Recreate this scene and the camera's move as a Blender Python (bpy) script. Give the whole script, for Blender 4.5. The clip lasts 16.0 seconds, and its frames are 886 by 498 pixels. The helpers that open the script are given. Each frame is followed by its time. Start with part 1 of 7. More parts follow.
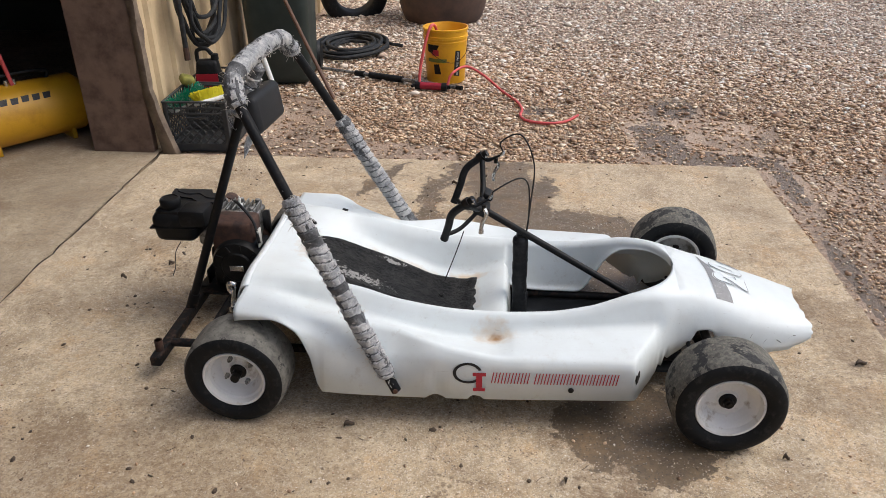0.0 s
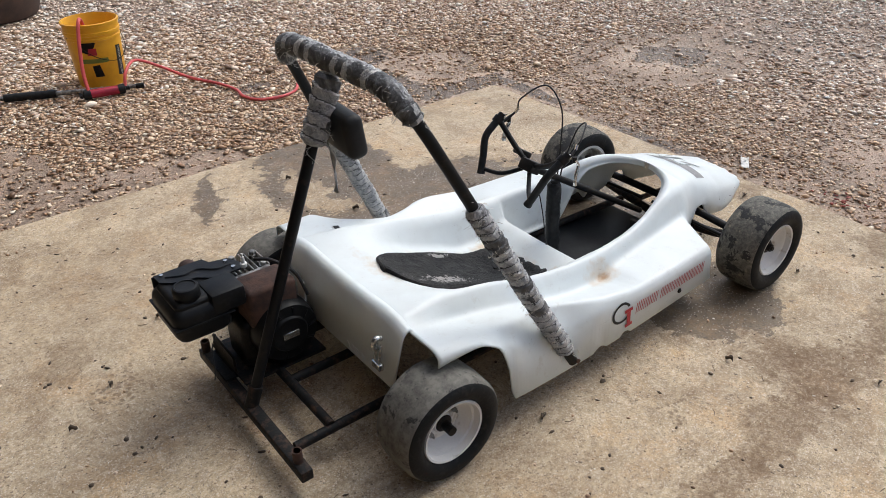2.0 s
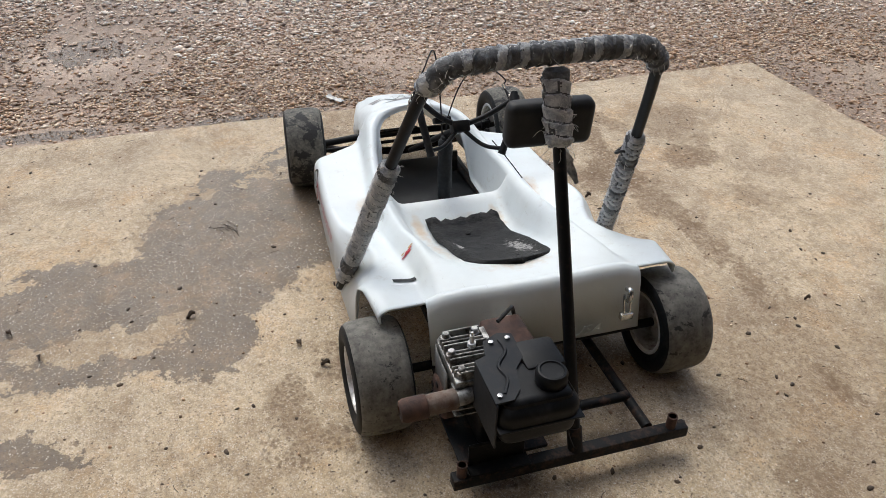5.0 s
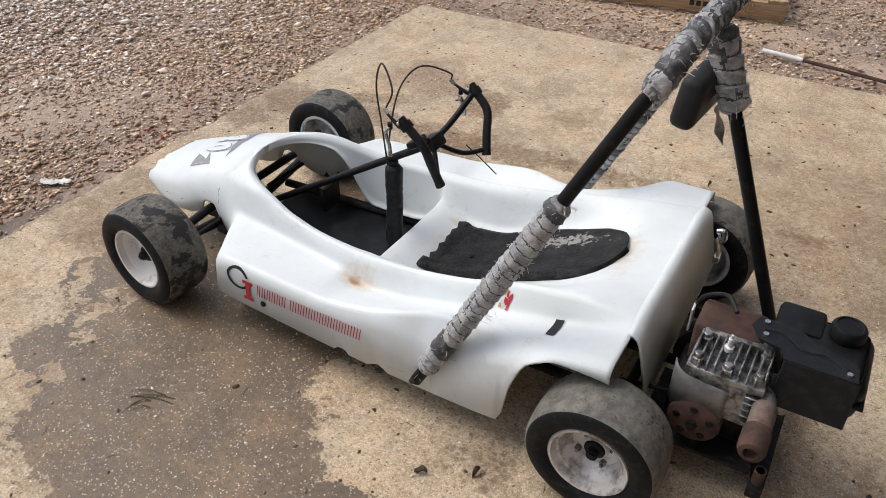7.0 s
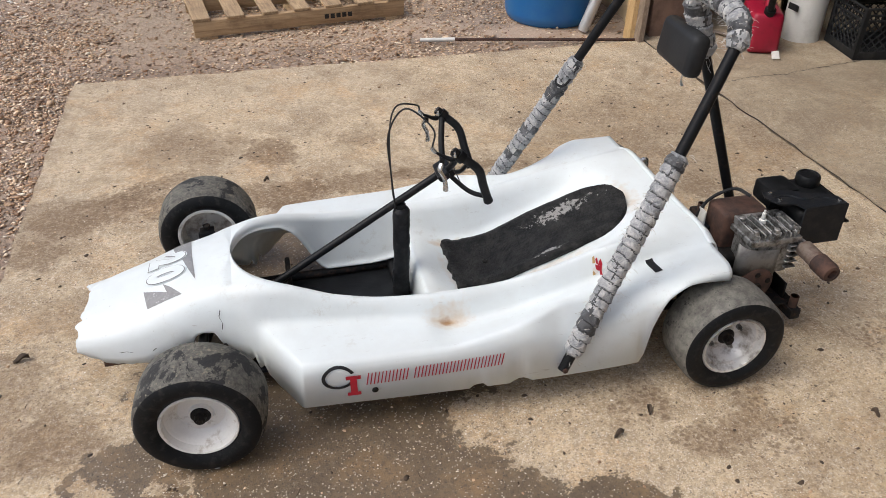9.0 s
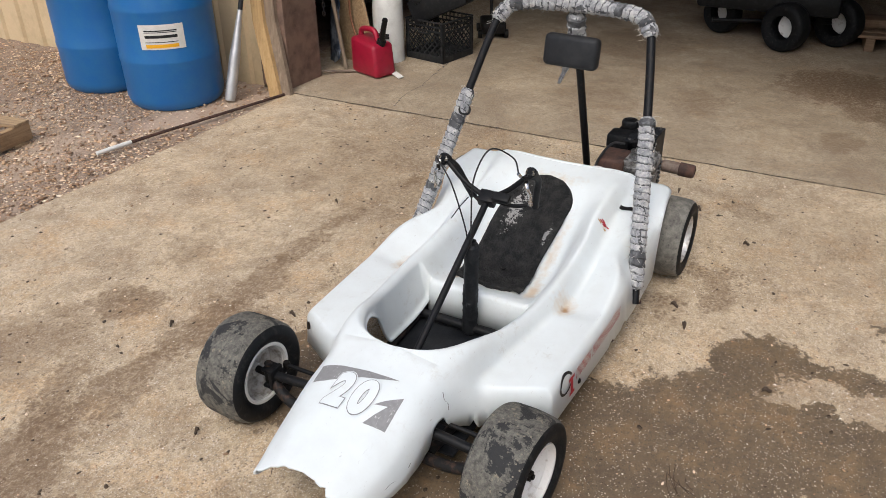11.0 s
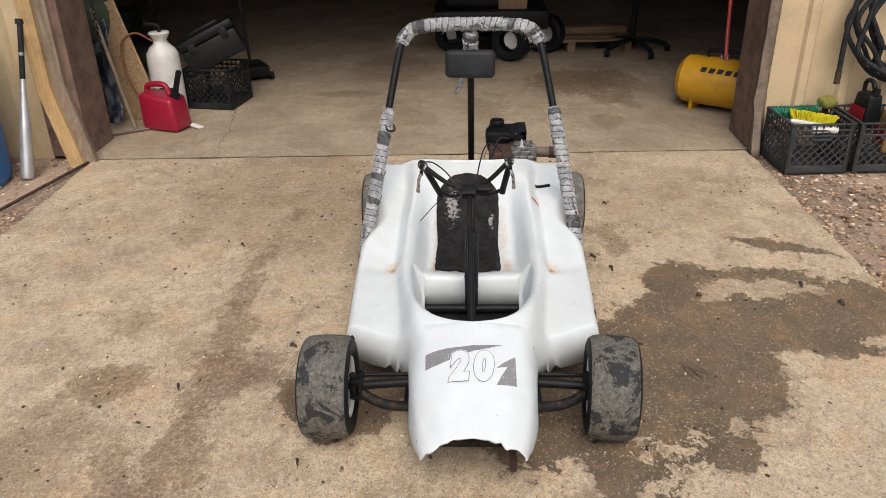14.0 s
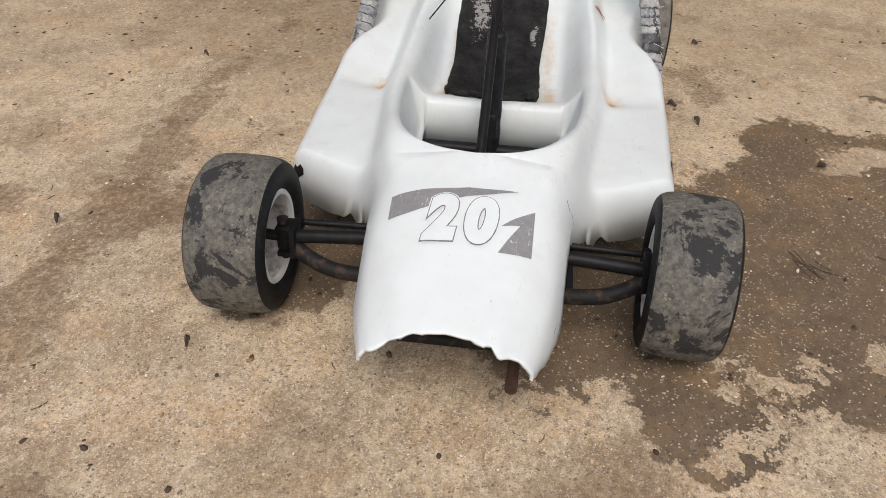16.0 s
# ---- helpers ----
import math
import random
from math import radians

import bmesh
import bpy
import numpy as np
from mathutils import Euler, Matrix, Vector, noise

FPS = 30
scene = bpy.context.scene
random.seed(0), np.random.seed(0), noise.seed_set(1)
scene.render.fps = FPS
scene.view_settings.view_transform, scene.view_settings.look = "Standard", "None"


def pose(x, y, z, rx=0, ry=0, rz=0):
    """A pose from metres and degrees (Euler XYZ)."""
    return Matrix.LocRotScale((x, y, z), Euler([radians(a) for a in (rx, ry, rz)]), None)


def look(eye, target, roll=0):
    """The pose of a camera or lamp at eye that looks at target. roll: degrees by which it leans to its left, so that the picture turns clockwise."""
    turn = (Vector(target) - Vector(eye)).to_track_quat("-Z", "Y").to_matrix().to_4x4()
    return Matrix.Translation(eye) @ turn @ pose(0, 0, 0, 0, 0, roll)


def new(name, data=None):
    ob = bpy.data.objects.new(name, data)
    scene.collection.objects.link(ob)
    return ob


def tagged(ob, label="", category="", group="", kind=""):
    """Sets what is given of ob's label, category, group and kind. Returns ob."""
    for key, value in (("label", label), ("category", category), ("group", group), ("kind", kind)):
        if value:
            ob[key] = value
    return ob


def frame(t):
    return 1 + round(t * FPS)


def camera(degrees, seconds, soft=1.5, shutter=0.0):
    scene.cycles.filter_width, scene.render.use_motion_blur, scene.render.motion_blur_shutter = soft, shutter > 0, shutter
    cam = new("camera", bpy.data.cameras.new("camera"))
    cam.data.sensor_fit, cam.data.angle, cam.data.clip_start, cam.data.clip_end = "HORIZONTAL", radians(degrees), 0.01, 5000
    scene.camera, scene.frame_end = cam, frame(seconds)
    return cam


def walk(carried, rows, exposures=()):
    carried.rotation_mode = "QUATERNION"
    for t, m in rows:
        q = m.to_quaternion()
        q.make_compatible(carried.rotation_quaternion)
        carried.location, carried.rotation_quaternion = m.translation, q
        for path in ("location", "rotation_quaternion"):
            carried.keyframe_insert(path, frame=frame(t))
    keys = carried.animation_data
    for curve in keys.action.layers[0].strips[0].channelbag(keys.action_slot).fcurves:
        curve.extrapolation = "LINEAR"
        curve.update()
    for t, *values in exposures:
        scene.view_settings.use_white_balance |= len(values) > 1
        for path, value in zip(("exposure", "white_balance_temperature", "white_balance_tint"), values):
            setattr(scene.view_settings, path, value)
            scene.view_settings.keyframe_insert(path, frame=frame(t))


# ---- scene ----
cam = camera(59.7, 16.0, 0.8)
METRES, EYE, TILT, LEAN, TURN = 8.0, 1.5, 0.0, 0.0, 0.0
PATH = [
    (0, (0.724, -2.132, 1.468), (0.563, -0.372, 0.533), -0.4),
    (0.5, (0.233, -2.114, 1.471), (0.381, -0.367, 0.509), -0.4),
    (1, (-0.151, -1.932, 1.463), (0.306, -0.254, 0.475), -0.4),
    (1.5, (-0.516, -1.736, 1.501), (0.244, -0.19, 0.485), -0.6),
    (2, (-0.857, -1.528, 1.494), (0.183, -0.175, 0.451), -0.9),
    (2.5, (-1.16, -1.221, 1.519), (0.122, -0.121, 0.448), -0.8),
    (3, (-1.481, -0.856, 1.526), (-0.004, -0.048, 0.447), -0.7),
    (3.5, (-1.615, -0.447, 1.524), (-0.011, 0.045, 0.436), -0.7),
    (3.7, (-1.654, -0.279, 1.536), (-0.016, 0.08, 0.446), -0.7),
    (5.8, (-1.084, 1.078, 1.48), (0.273, 0.151, 0.341), 1.1),
    (6, (-0.961, 1.141, 1.479), (0.319, 0.125, 0.326), 0.9),
    (6.5, (-0.655, 1.347, 1.46), (0.41, 0.121, 0.292), 0.5),
    (7, (-0.28, 1.527, 1.432), (0.54, 0.124, 0.266), 0.2),
    (7.5, (-0.003, 1.699, 1.461), (0.537, 0.161, 0.302), 0.1),
    (8, (0.328, 1.855, 1.469), (0.566, 0.234, 0.322), 0.3),
    (8.5, (0.674, 1.832, 1.467), (0.604, 0.185, 0.335), 0.5),
    (9, (1.073, 1.796, 1.471), (0.693, 0.179, 0.358), 0.3),
    (9.2, (1.247, 1.766, 1.489), (0.742, 0.175, 0.387), 0.3),
    (11.3, (2.763, 0.699, 1.533), (1.144, 0.032, 0.566), -0.9),
    (11.5, (2.868, 0.544, 1.538), (1.195, 0.001, 0.586), -1.0),
    (12, (2.976, 0.178, 1.514), (1.221, -0.106, 0.597), -1.1),
    (12.5, (3.134, 0.009, 1.534), (1.353, -0.124, 0.635), -1.1),
    (13, (3.18, -0.015, 1.538), (1.392, -0.088, 0.644), -1.1),
    (13.5, (3.183, -0.005, 1.536), (1.396, -0.067, 0.64), -1.1),
    (14, (3.166, -0.014, 1.533), (1.382, -0.078, 0.632), -1.1),
    (14.5, (3.146, -0.015, 1.521), (1.361, -0.081, 0.621), -1.1),
    (15, (3.014, 0.021, 1.377), (1.237, -0.044, 0.462), -1.3),
    (15.5, (2.782, 0.054, 1.154), (1.057, -0.058, 0.148), -0.1),
    (16, (2.501, 0.097, 0.989), (0.875, -0.098, -0.159), 1.7),
]
walk(cam, [(t, look(eye, target, roll)) for t, eye, target, roll in PATH], exposures=[(0.0, 0.26, 6100, 9), (1.5, 0.30, 6000, 8), (3.5, 0.30, 5800, 4), (6.0, 0.28, 6050, 8), (8.0, 0.28, 6100, 9), (11.5, 0.24, 6150, 9), (12.5, 0.23, 6250, 10), (14.5, 0.22, 6350, 10), (16.0, 0.12, 6350, 10)])

# ---------------------------------------------------------------- light
world = bpy.data.worlds.new("overcast_sky")
scene.world = world
world.use_nodes = True
wn = world.node_tree
sky = wn.nodes.new("ShaderNodeTexSky")
sky.sky_type, sky.sun_disc = "NISHITA", False
SUN_ELEV, SUN_ROT = radians(55), radians(82)
sky.sun_elevation, sky.sun_rotation = SUN_ELEV, SUN_ROT
sky.air_density, sky.dust_density, sky.ozone_density = 1.0, 6.0, 1.0
wn.links.new(sky.outputs[0], wn.nodes["Background"].inputs["Color"])
wn.nodes["Background"].inputs["Strength"].default_value = 0.136
sun = new("sun", bpy.data.lights.new("sun", "SUN"))
sun.data.energy, sun.data.angle, sun.data.color = 0.85, radians(40), (1.0, 0.985, 0.95)
sun.matrix_world = look((0, 0, 10), Vector((0, 0, 10)) - Vector((math.sin(SUN_ROT) * math.cos(SUN_ELEV), math.cos(SUN_ROT) * math.cos(SUN_ELEV), math.sin(SUN_ELEV))))

# ---------------------------------------------------------------- materials


class Nodes:
    """A small builder for one node material."""

    def __init__(self, name, rough=0.6, metal=0.0, coat=0.0, object_space=True):
        self.mat = bpy.data.materials.new(name)
        self.mat.use_nodes = True
        self.t = self.mat.node_tree
        self.b = self.t.nodes["Principled BSDF"]
        self.b.inputs["Roughness"].default_value = rough
        self.b.inputs["Metallic"].default_value = metal
        self.b.inputs["Coat Weight"].default_value = coat
        self.co = self.t.nodes.new("ShaderNodeTexCoord").outputs["Object"]
        self.plan = self.co

    def link(self, a, b):
        self.t.links.new(a, b)

    def val(self, socket, v):
        if isinstance(v, bpy.types.NodeSocket):
            self.link(v, socket)
        else:
            socket.default_value = v

    def noise(self, scale, detail=4.0, rough=0.55, vec=None, dist=0.0):
        n = self.t.nodes.new("ShaderNodeTexNoise")
        n.inputs["Scale"].default_value, n.inputs["Detail"].default_value = scale, detail
        n.inputs["Roughness"].default_value, n.inputs["Distortion"].default_value = rough, dist
        self.link(vec or self.co, n.inputs["Vector"])
        return n.outputs["Fac"]

    def voronoi(self, scale, feature="F1", vec=None, out="Distance", rand=1.0):
        n = self.t.nodes.new("ShaderNodeTexVoronoi")
        n.feature = feature
        n.inputs["Scale"].default_value, n.inputs["Randomness"].default_value = scale, rand
        self.link(vec or self.co, n.inputs["Vector"])
        return n.outputs[out]

    def specks(self, scale, radius, share, soft=1.5):
        """Small crisp ragged dots in a share of the cells; radius in cell widths."""
        w = self.t.nodes.new("ShaderNodeTexNoise")
        w.inputs["Scale"].default_value, w.inputs["Detail"].default_value = scale * 1.7, 2.0
        self.link(self.co, w.inputs["Vector"])
        v = self.t.nodes.new("ShaderNodeVectorMath")
        v.operation = "MULTIPLY_ADD"
        self.link(w.outputs["Color"], v.inputs[0])
        v.inputs[1].default_value = (1.1 / scale,) * 3
        self.link(self.co, v.inputs[2])
        n = self.t.nodes.new("ShaderNodeTexVoronoi")
        n.inputs["Scale"].default_value = scale
        self.link(v.outputs[0], n.inputs["Vector"])
        dot = self.ramp(n.outputs["Distance"], (radius / soft, 1.0), (radius, 0.0))
        pick = self.ramp(self.axis(0, n.outputs["Color"]), (1 - share - 0.01, 0.0), (1 - share, 1.0))
        return self.math("MULTIPLY", dot, pick)

    def scaled(self, sx, sy, sz, rz=0.0):
        n = self.t.nodes.new("ShaderNodeMapping")
        n.inputs["Scale"].default_value = (sx, sy, sz)
        n.inputs["Rotation"].default_value = (0, 0, rz)
        self.link(self.co, n.inputs["Vector"])
        return n.outputs[0]

    def ramp(self, fac, *stops):
        n = self.t.nodes.new("ShaderNodeValToRGB")
        e = n.color_ramp.elements
        while len(e) < len(stops):
            e.new(0.5)
        for el, (p, c) in zip(e, stops):
            el.position = p
            el.color = (*c, 1) if isinstance(c, tuple) else (c, c, c, 1)
        self.link(fac, n.inputs["Fac"])
        return n.outputs["Color"]

    def mix(self, fac, a, b, mode="MIX"):
        n = self.t.nodes.new("ShaderNodeMix")
        n.data_type, n.blend_type = "RGBA", mode
        self.val(n.inputs["Factor"], fac)
        for k, v in (("A", a), ("B", b)):
            s = [i for i in n.inputs if i.name == k and i.type == "RGBA"][0]
            self.val(s, (*v, 1) if isinstance(v, tuple) else v)
        return [o for o in n.outputs if o.type == "RGBA"][0]

    def math(self, op, a, b=0.0, clamp=False):
        n = self.t.nodes.new("ShaderNodeMath")
        n.operation, n.use_clamp = op, clamp
        self.val(n.inputs[0], a)
        self.val(n.inputs[1], b)
        return n.outputs[0]

    def axis(self, k, vec=None):
        n = self.t.nodes.new("ShaderNodeSeparateXYZ")
        self.link(vec or self.co, n.inputs[0])
        return n.outputs[k]

    def blob(self, x, y, rx, ry, rz=0.0):
        """A soft ellipse in plan: 1 at its middle, 0 at its edge, below 0 outside."""
        n = self.t.nodes.new("ShaderNodeMapping")
        n.vector_type = "TEXTURE"
        n.inputs["Location"].default_value = (x, y, 0)
        n.inputs["Rotation"].default_value = (0, 0, rz)
        n.inputs["Scale"].default_value = (rx, ry, 1e6)
        self.link(self.plan, n.inputs["Vector"])
        ln = self.t.nodes.new("ShaderNodeVectorMath")
        ln.operation = "LENGTH"
        self.link(n.outputs[0], ln.inputs[0])
        return self.math("SUBTRACT", 1.0, ln.outputs["Value"])

    def warp(self, *scales):
        """Tears the edges of the ellipses: pairs of noise scale and reach in metres."""
        for scale, reach in scales:
            n = self.t.nodes.new("ShaderNodeTexNoise")
            n.inputs["Scale"].default_value, n.inputs["Detail"].default_value, n.inputs["Roughness"].default_value = scale, 5.0, 0.65
            self.link(self.co, n.inputs["Vector"])
            w = self.t.nodes.new("ShaderNodeVectorMath")
            w.operation = "MULTIPLY_ADD"
            self.link(n.outputs["Color"], w.inputs[0])
            w.inputs[1].default_value = (reach, reach, 0.0)
            sh = self.t.nodes.new("ShaderNodeVectorMath")
            sh.operation = "SUBTRACT"
            self.link(self.plan, sh.inputs[0])
            sh.inputs[1].default_value = (reach / 2, reach / 2, 0.0)
            self.link(sh.outputs[0], w.inputs[2])
            self.plan = w.outputs[0]

    def color(self, v):
        self.val(self.b.inputs["Base Color"], (*v, 1) if isinstance(v, tuple) else v)
        return self

    def rough(self, v):
        self.val(self.b.inputs["Roughness"], v)
        return self

    def bump(self, height, strength=0.3, distance=0.01):
        n = self.t.nodes.new("ShaderNodeBump")
        n.inputs["Strength"].default_value, n.inputs["Distance"].default_value = strength, distance
        self.link(height, n.inputs["Height"])
        self.link(n.outputs[0], self.b.inputs["Normal"])
        return self


def worn(name, base, dark, rough=0.55, metal=0.0, scale=30.0, amount=(0.35, 0.7), bump=0.15, coat=0.0, fine=160.0):
    """A base colour with stains and wear at two scales."""
    m = Nodes(name, rough, metal, coat)
    if max(base) < 0.03:
        m.b.inputs["Specular IOR Level"].default_value = 0.2
    big, small = m.noise(scale, 5, 0.65), m.noise(fine, 3, 0.6)
    f = m.ramp(big, (amount[0], 0.0), (amount[1], 1.0))
    c = m.mix(f, base, dark)
    c = m.mix(m.math("MULTIPLY", small, 0.25), c, tuple(0.45 * v for v in base))
    m.color(c)
    m.rough(m.math("ADD", rough - 0.12, m.math("MULTIPLY", big, 0.24)))
    m.bump(m.math("ADD", small, m.math("MULTIPLY", big, 0.6)), bump, 0.002)
    return m.mat


# white gel coat with scuffs
m = Nodes("white_gel_coat", 0.40, 0.0, 0.08)
m.b.inputs["Specular IOR Level"].default_value = 0.38
cloud, fine = m.noise(9, 5, 0.6), m.noise(240, 3, 0.7)
scratch = m.ramp(m.noise(1.0, 4, 0.7, m.scaled(18, 160, 160), 1.2), (0.665, 0.0), (0.70, 1.0))
c = m.mix(m.ramp(cloud, (0.4, 0.0), (0.75, 1.0)), (0.665, 0.712, 0.715), (0.61, 0.645, 0.640))
rust = m.math("MULTIPLY", m.math("MAXIMUM", m.blob(0.70, 0.285, 0.085, 0.045), m.blob(0.70, -0.285, 0.085, 0.045)), 0.75)
rust = m.math("MAXIMUM", rust, m.math("MAXIMUM", m.blob(0.60, 0.135, 0.09, 0.028), m.blob(0.60, -0.135, 0.09, 0.028)))
pad = m.math("MAXIMUM", m.blob(0.42, 0.125, 0.26, 0.03), m.blob(0.42, -0.125, 0.26, 0.03))
pad = m.math("MULTIPLY", m.math("MAXIMUM", pad, m.math("MAXIMUM", m.blob(0.61, 0.0, 0.06, 0.16), m.blob(0.10, 0.0, 0.05, 0.15))), 0.55)
rust = m.math("MAXIMUM", rust, pad)
rust = m.math("ADD", rust, m.math("MULTIPLY", m.math("SUBTRACT", m.noise(45, 4), 0.5), 0.9))
c = m.mix(m.ramp(rust, (0.12, 0.0), (0.75, 0.6)), c, (0.50, 0.32, 0.13))
core = m.math("ADD", m.math("MAXIMUM", m.blob(0.707, 0.287, 0.03, 0.016), m.blob(0.707, -0.287, 0.03, 0.016)), m.math("MULTIPLY", m.math("SUBTRACT", m.noise(60, 4), 0.5), 1.2))
c = m.mix(m.ramp(core, (0.1, 0.0), (0.8, 0.85)), c, (0.30, 0.15, 0.05))
dirt = m.math("MULTIPLY", m.ramp(m.noise(26, 7, 0.8), (0.54, 0.0), (0.66, 1.0)), m.ramp(m.noise(3.5, 4, 0.6), (0.48, 0.0), (0.62, 1.0)))
c = m.mix(m.math("MULTIPLY", dirt, 0.35), c, (0.40, 0.37, 0.31))
c = m.mix(m.math("MULTIPLY", scratch, 0.5), c, (0.35, 0.34, 0.32))
m.color(c).rough(m.ramp(m.noise(14, 4), (0.3, 0.36), (0.8, 0.55))).bump(m.math("ADD", m.math("MULTIPLY", cloud, 2.0), m.math("MULTIPLY", fine, 0.15)), 0.12, 0.004)
WHITE = m.mat

# rubber: black sidewalls, grey dusty tread
m = Nodes("worn_rubber", 0.8)
f = m.ramp(m.noise(30, 6, 0.75), (0.38, 0.0), (0.62, 1.0))
c = m.mix(f, (0.085, 0.081, 0.070), (0.185, 0.176, 0.152))
c = m.mix(m.ramp(m.noise(13, 7, 0.75, None, 0.4), (0.60, 0.0), (0.62, 0.9)), c, (0.020, 0.0205, 0.021))
c = m.mix(m.math("MULTIPLY", m.specks(90, 0.34, 0.3), 0.6), c, (0.04, 0.04, 0.038))
m.color(c).bump(m.math("ADD", m.noise(90, 5), m.math("MULTIPLY", f, 0.4)), 0.35, 0.002)
TREAD = m.mat
m = Nodes("muddy_tread", 0.8)
f = m.ramp(m.noise(70, 6, 0.8), (0.40, 0.0), (0.62, 1.0))
c = m.mix(f, (0.062, 0.060, 0.052), (0.165, 0.156, 0.13))
c = m.mix(m.ramp(m.noise(30, 5, 0.75), (0.60, 0.0), (0.66, 0.8)), c, (0.27, 0.235, 0.17))
c = m.mix(m.ramp(m.noise(11, 7, 0.7, None, 0.4), (0.53, 0.0), (0.545, 0.95)), c, (0.016, 0.0165, 0.0175))
c = m.mix(m.math("MULTIPLY", m.ramp(m.voronoi(85, "F1"), (0.16, 1.0), (0.24, 0.0)), m.ramp(m.noise(12, 3), (0.5, 0.0), (0.6, 1.0))), c, (0.20, 0.18, 0.14))
m.color(c).bump(m.math("ADD", m.noise(70, 5), m.math("MULTIPLY", f, 0.5)), 0.5, 0.003)
TREAD_MUD = m.mat
SIDEWALL = worn("black_sidewall", (0.007, 0.0078, 0.009), (0.026, 0.0255, 0.024), 0.6, 0, 45, (0.52, 0.68), 0.25)
RIM = worn("white_painted_rim", (0.72, 0.71, 0.68), (0.30, 0.24, 0.17), 0.5, 0, 28, (0.56, 0.75), 0.2)
RIM_STEEL = worn("bare_dirty_rim", (0.70, 0.69, 0.67), (0.22, 0.19, 0.16), 0.36, 0.35, 30, (0.45, 0.66), 0.3)
RIM_BACK = worn("dull_grey_rim_back", (0.56, 0.55, 0.52), (0.20, 0.17, 0.14), 0.55, 0.1, 30, (0.46, 0.68), 0.3)
BLACK_PAINT = worn("black_painted_steel", (0.007, 0.0075, 0.0085), (0.035, 0.026, 0.02), 0.46, 0.0, 40, (0.55, 0.8), 0.15)
BLACK_RUSTY = worn("rusty_black_steel", (0.012, 0.012, 0.0125), (0.085, 0.05, 0.034), 0.6, 0.1, 45, (0.5, 0.72), 0.35)
PLASTIC = worn("matte_black_plastic", (0.008, 0.0085, 0.009), (0.03, 0.03, 0.03), 0.48, 0.0, 30, (0.5, 0.85), 0.12)
VINYL = worn("black_vinyl_padding", (0.012, 0.013, 0.0145), (0.032, 0.034, 0.036), 0.5, 0.0, 50, (0.45, 0.8), 0.35)
BRACKET = worn("blue_black_sheet_steel", (0.014, 0.016, 0.019), (0.035, 0.033, 0.032), 0.5, 0.2, 30, (0.45, 0.75), 0.2)
HEADREST = worn("faded_grey_vinyl", (0.019, 0.020, 0.022), (0.034, 0.036, 0.038), 0.5, 0.0, 14, (0.4, 0.75), 0.12)
RUST = worn("rusted_steel", (0.088, 0.043, 0.028), (0.035, 0.022, 0.018), 0.85, 0.0, 30, (0.4, 0.65), 0.5)
ALU = worn("dirty_cast_aluminium", (0.36, 0.355, 0.34), (0.06, 0.055, 0.048), 0.45, 0.6, 45, (0.42, 0.62), 0.4)
CHROME = worn("worn_chrome", (0.62, 0.62, 0.6), (0.3, 0.28, 0.25), 0.25, 0.9, 60, (0.5, 0.8), 0.1)
GREASE = worn("greasy_black_iron", (0.010, 0.0095, 0.009), (0.034, 0.026, 0.020), 0.5, 0.2, 50, (0.5, 0.75), 0.4)
CABLE = worn("black_rubber_cable", (0.012, 0.012, 0.013), (0.04, 0.04, 0.04), 0.5)
RED = worn("red_lettering", (0.45, 0.012, 0.03), (0.3, 0.02, 0.03), 0.4, 0, 60)
INK = worn("black_lettering", (0.015, 0.015, 0.016), (0.04, 0.04, 0.04), 0.4, 0, 60)
GREY_INK = worn("grey_outline_ink", (0.16, 0.16, 0.165), (0.4, 0.4, 0.4), 0.5, 0, 90, (0.5, 0.8))

# scratched grey decal
m = Nodes("scratched_grey_decal", 0.5)
f = m.ramp(m.noise(1.0, 5, 0.75, m.scaled(40, 150, 40, 0.5), 1.0), (0.60, 0.0), (0.66, 0.8))
m.color(m.mix(f, m.mix(m.noise(90, 4), (0.17, 0.17, 0.172), (0.27, 0.27, 0.272)), (0.62, 0.62, 0.61)))
DECAL = m.mat

# duct tape wrap with frayed cloth
m = Nodes("frayed_grey_tape", 0.55)
n1, n2 = m.noise(34, 6, 0.75, None, 0.6), m.noise(150, 4, 0.7)
c = m.ramp(n1, (0.27, (0.03, 0.031, 0.034)), (0.36, (0.22, 0.225, 0.235)), (0.48, (0.43, 0.44, 0.45)), (0.60, (0.70, 0.695, 0.67)))
m.color(m.mix(m.math("MULTIPLY", n2, 0.4), c, (0.18, 0.18, 0.18))).bump(m.math("ADD", n1, m.math("MULTIPLY", n2, 0.7)), 1.0, 0.010)
TAPE = m.mat
m = Nodes("dark_grey_tape", 0.6)
n1, n2 = m.noise(30, 6, 0.75, None, 0.6), m.noise(150, 4, 0.7)
c = m.ramp(n1, (0.40, (0.024, 0.025, 0.028)), (0.52, (0.075, 0.078, 0.082)), (0.62, (0.2, 0.205, 0.21)), (0.76, (0.42, 0.41, 0.39)))
m.color(m.mix(m.math("MULTIPLY", n2, 0.4), c, (0.1, 0.1, 0.1))).bump(m.math("ADD", n1, m.math("MULTIPLY", n2, 0.5)), 0.7, 0.006)
TAPE_DARK = m.mat
THREAD = worn("pale_tape_threads", (0.74, 0.71, 0.64), (0.42, 0.40, 0.36), 0.8)

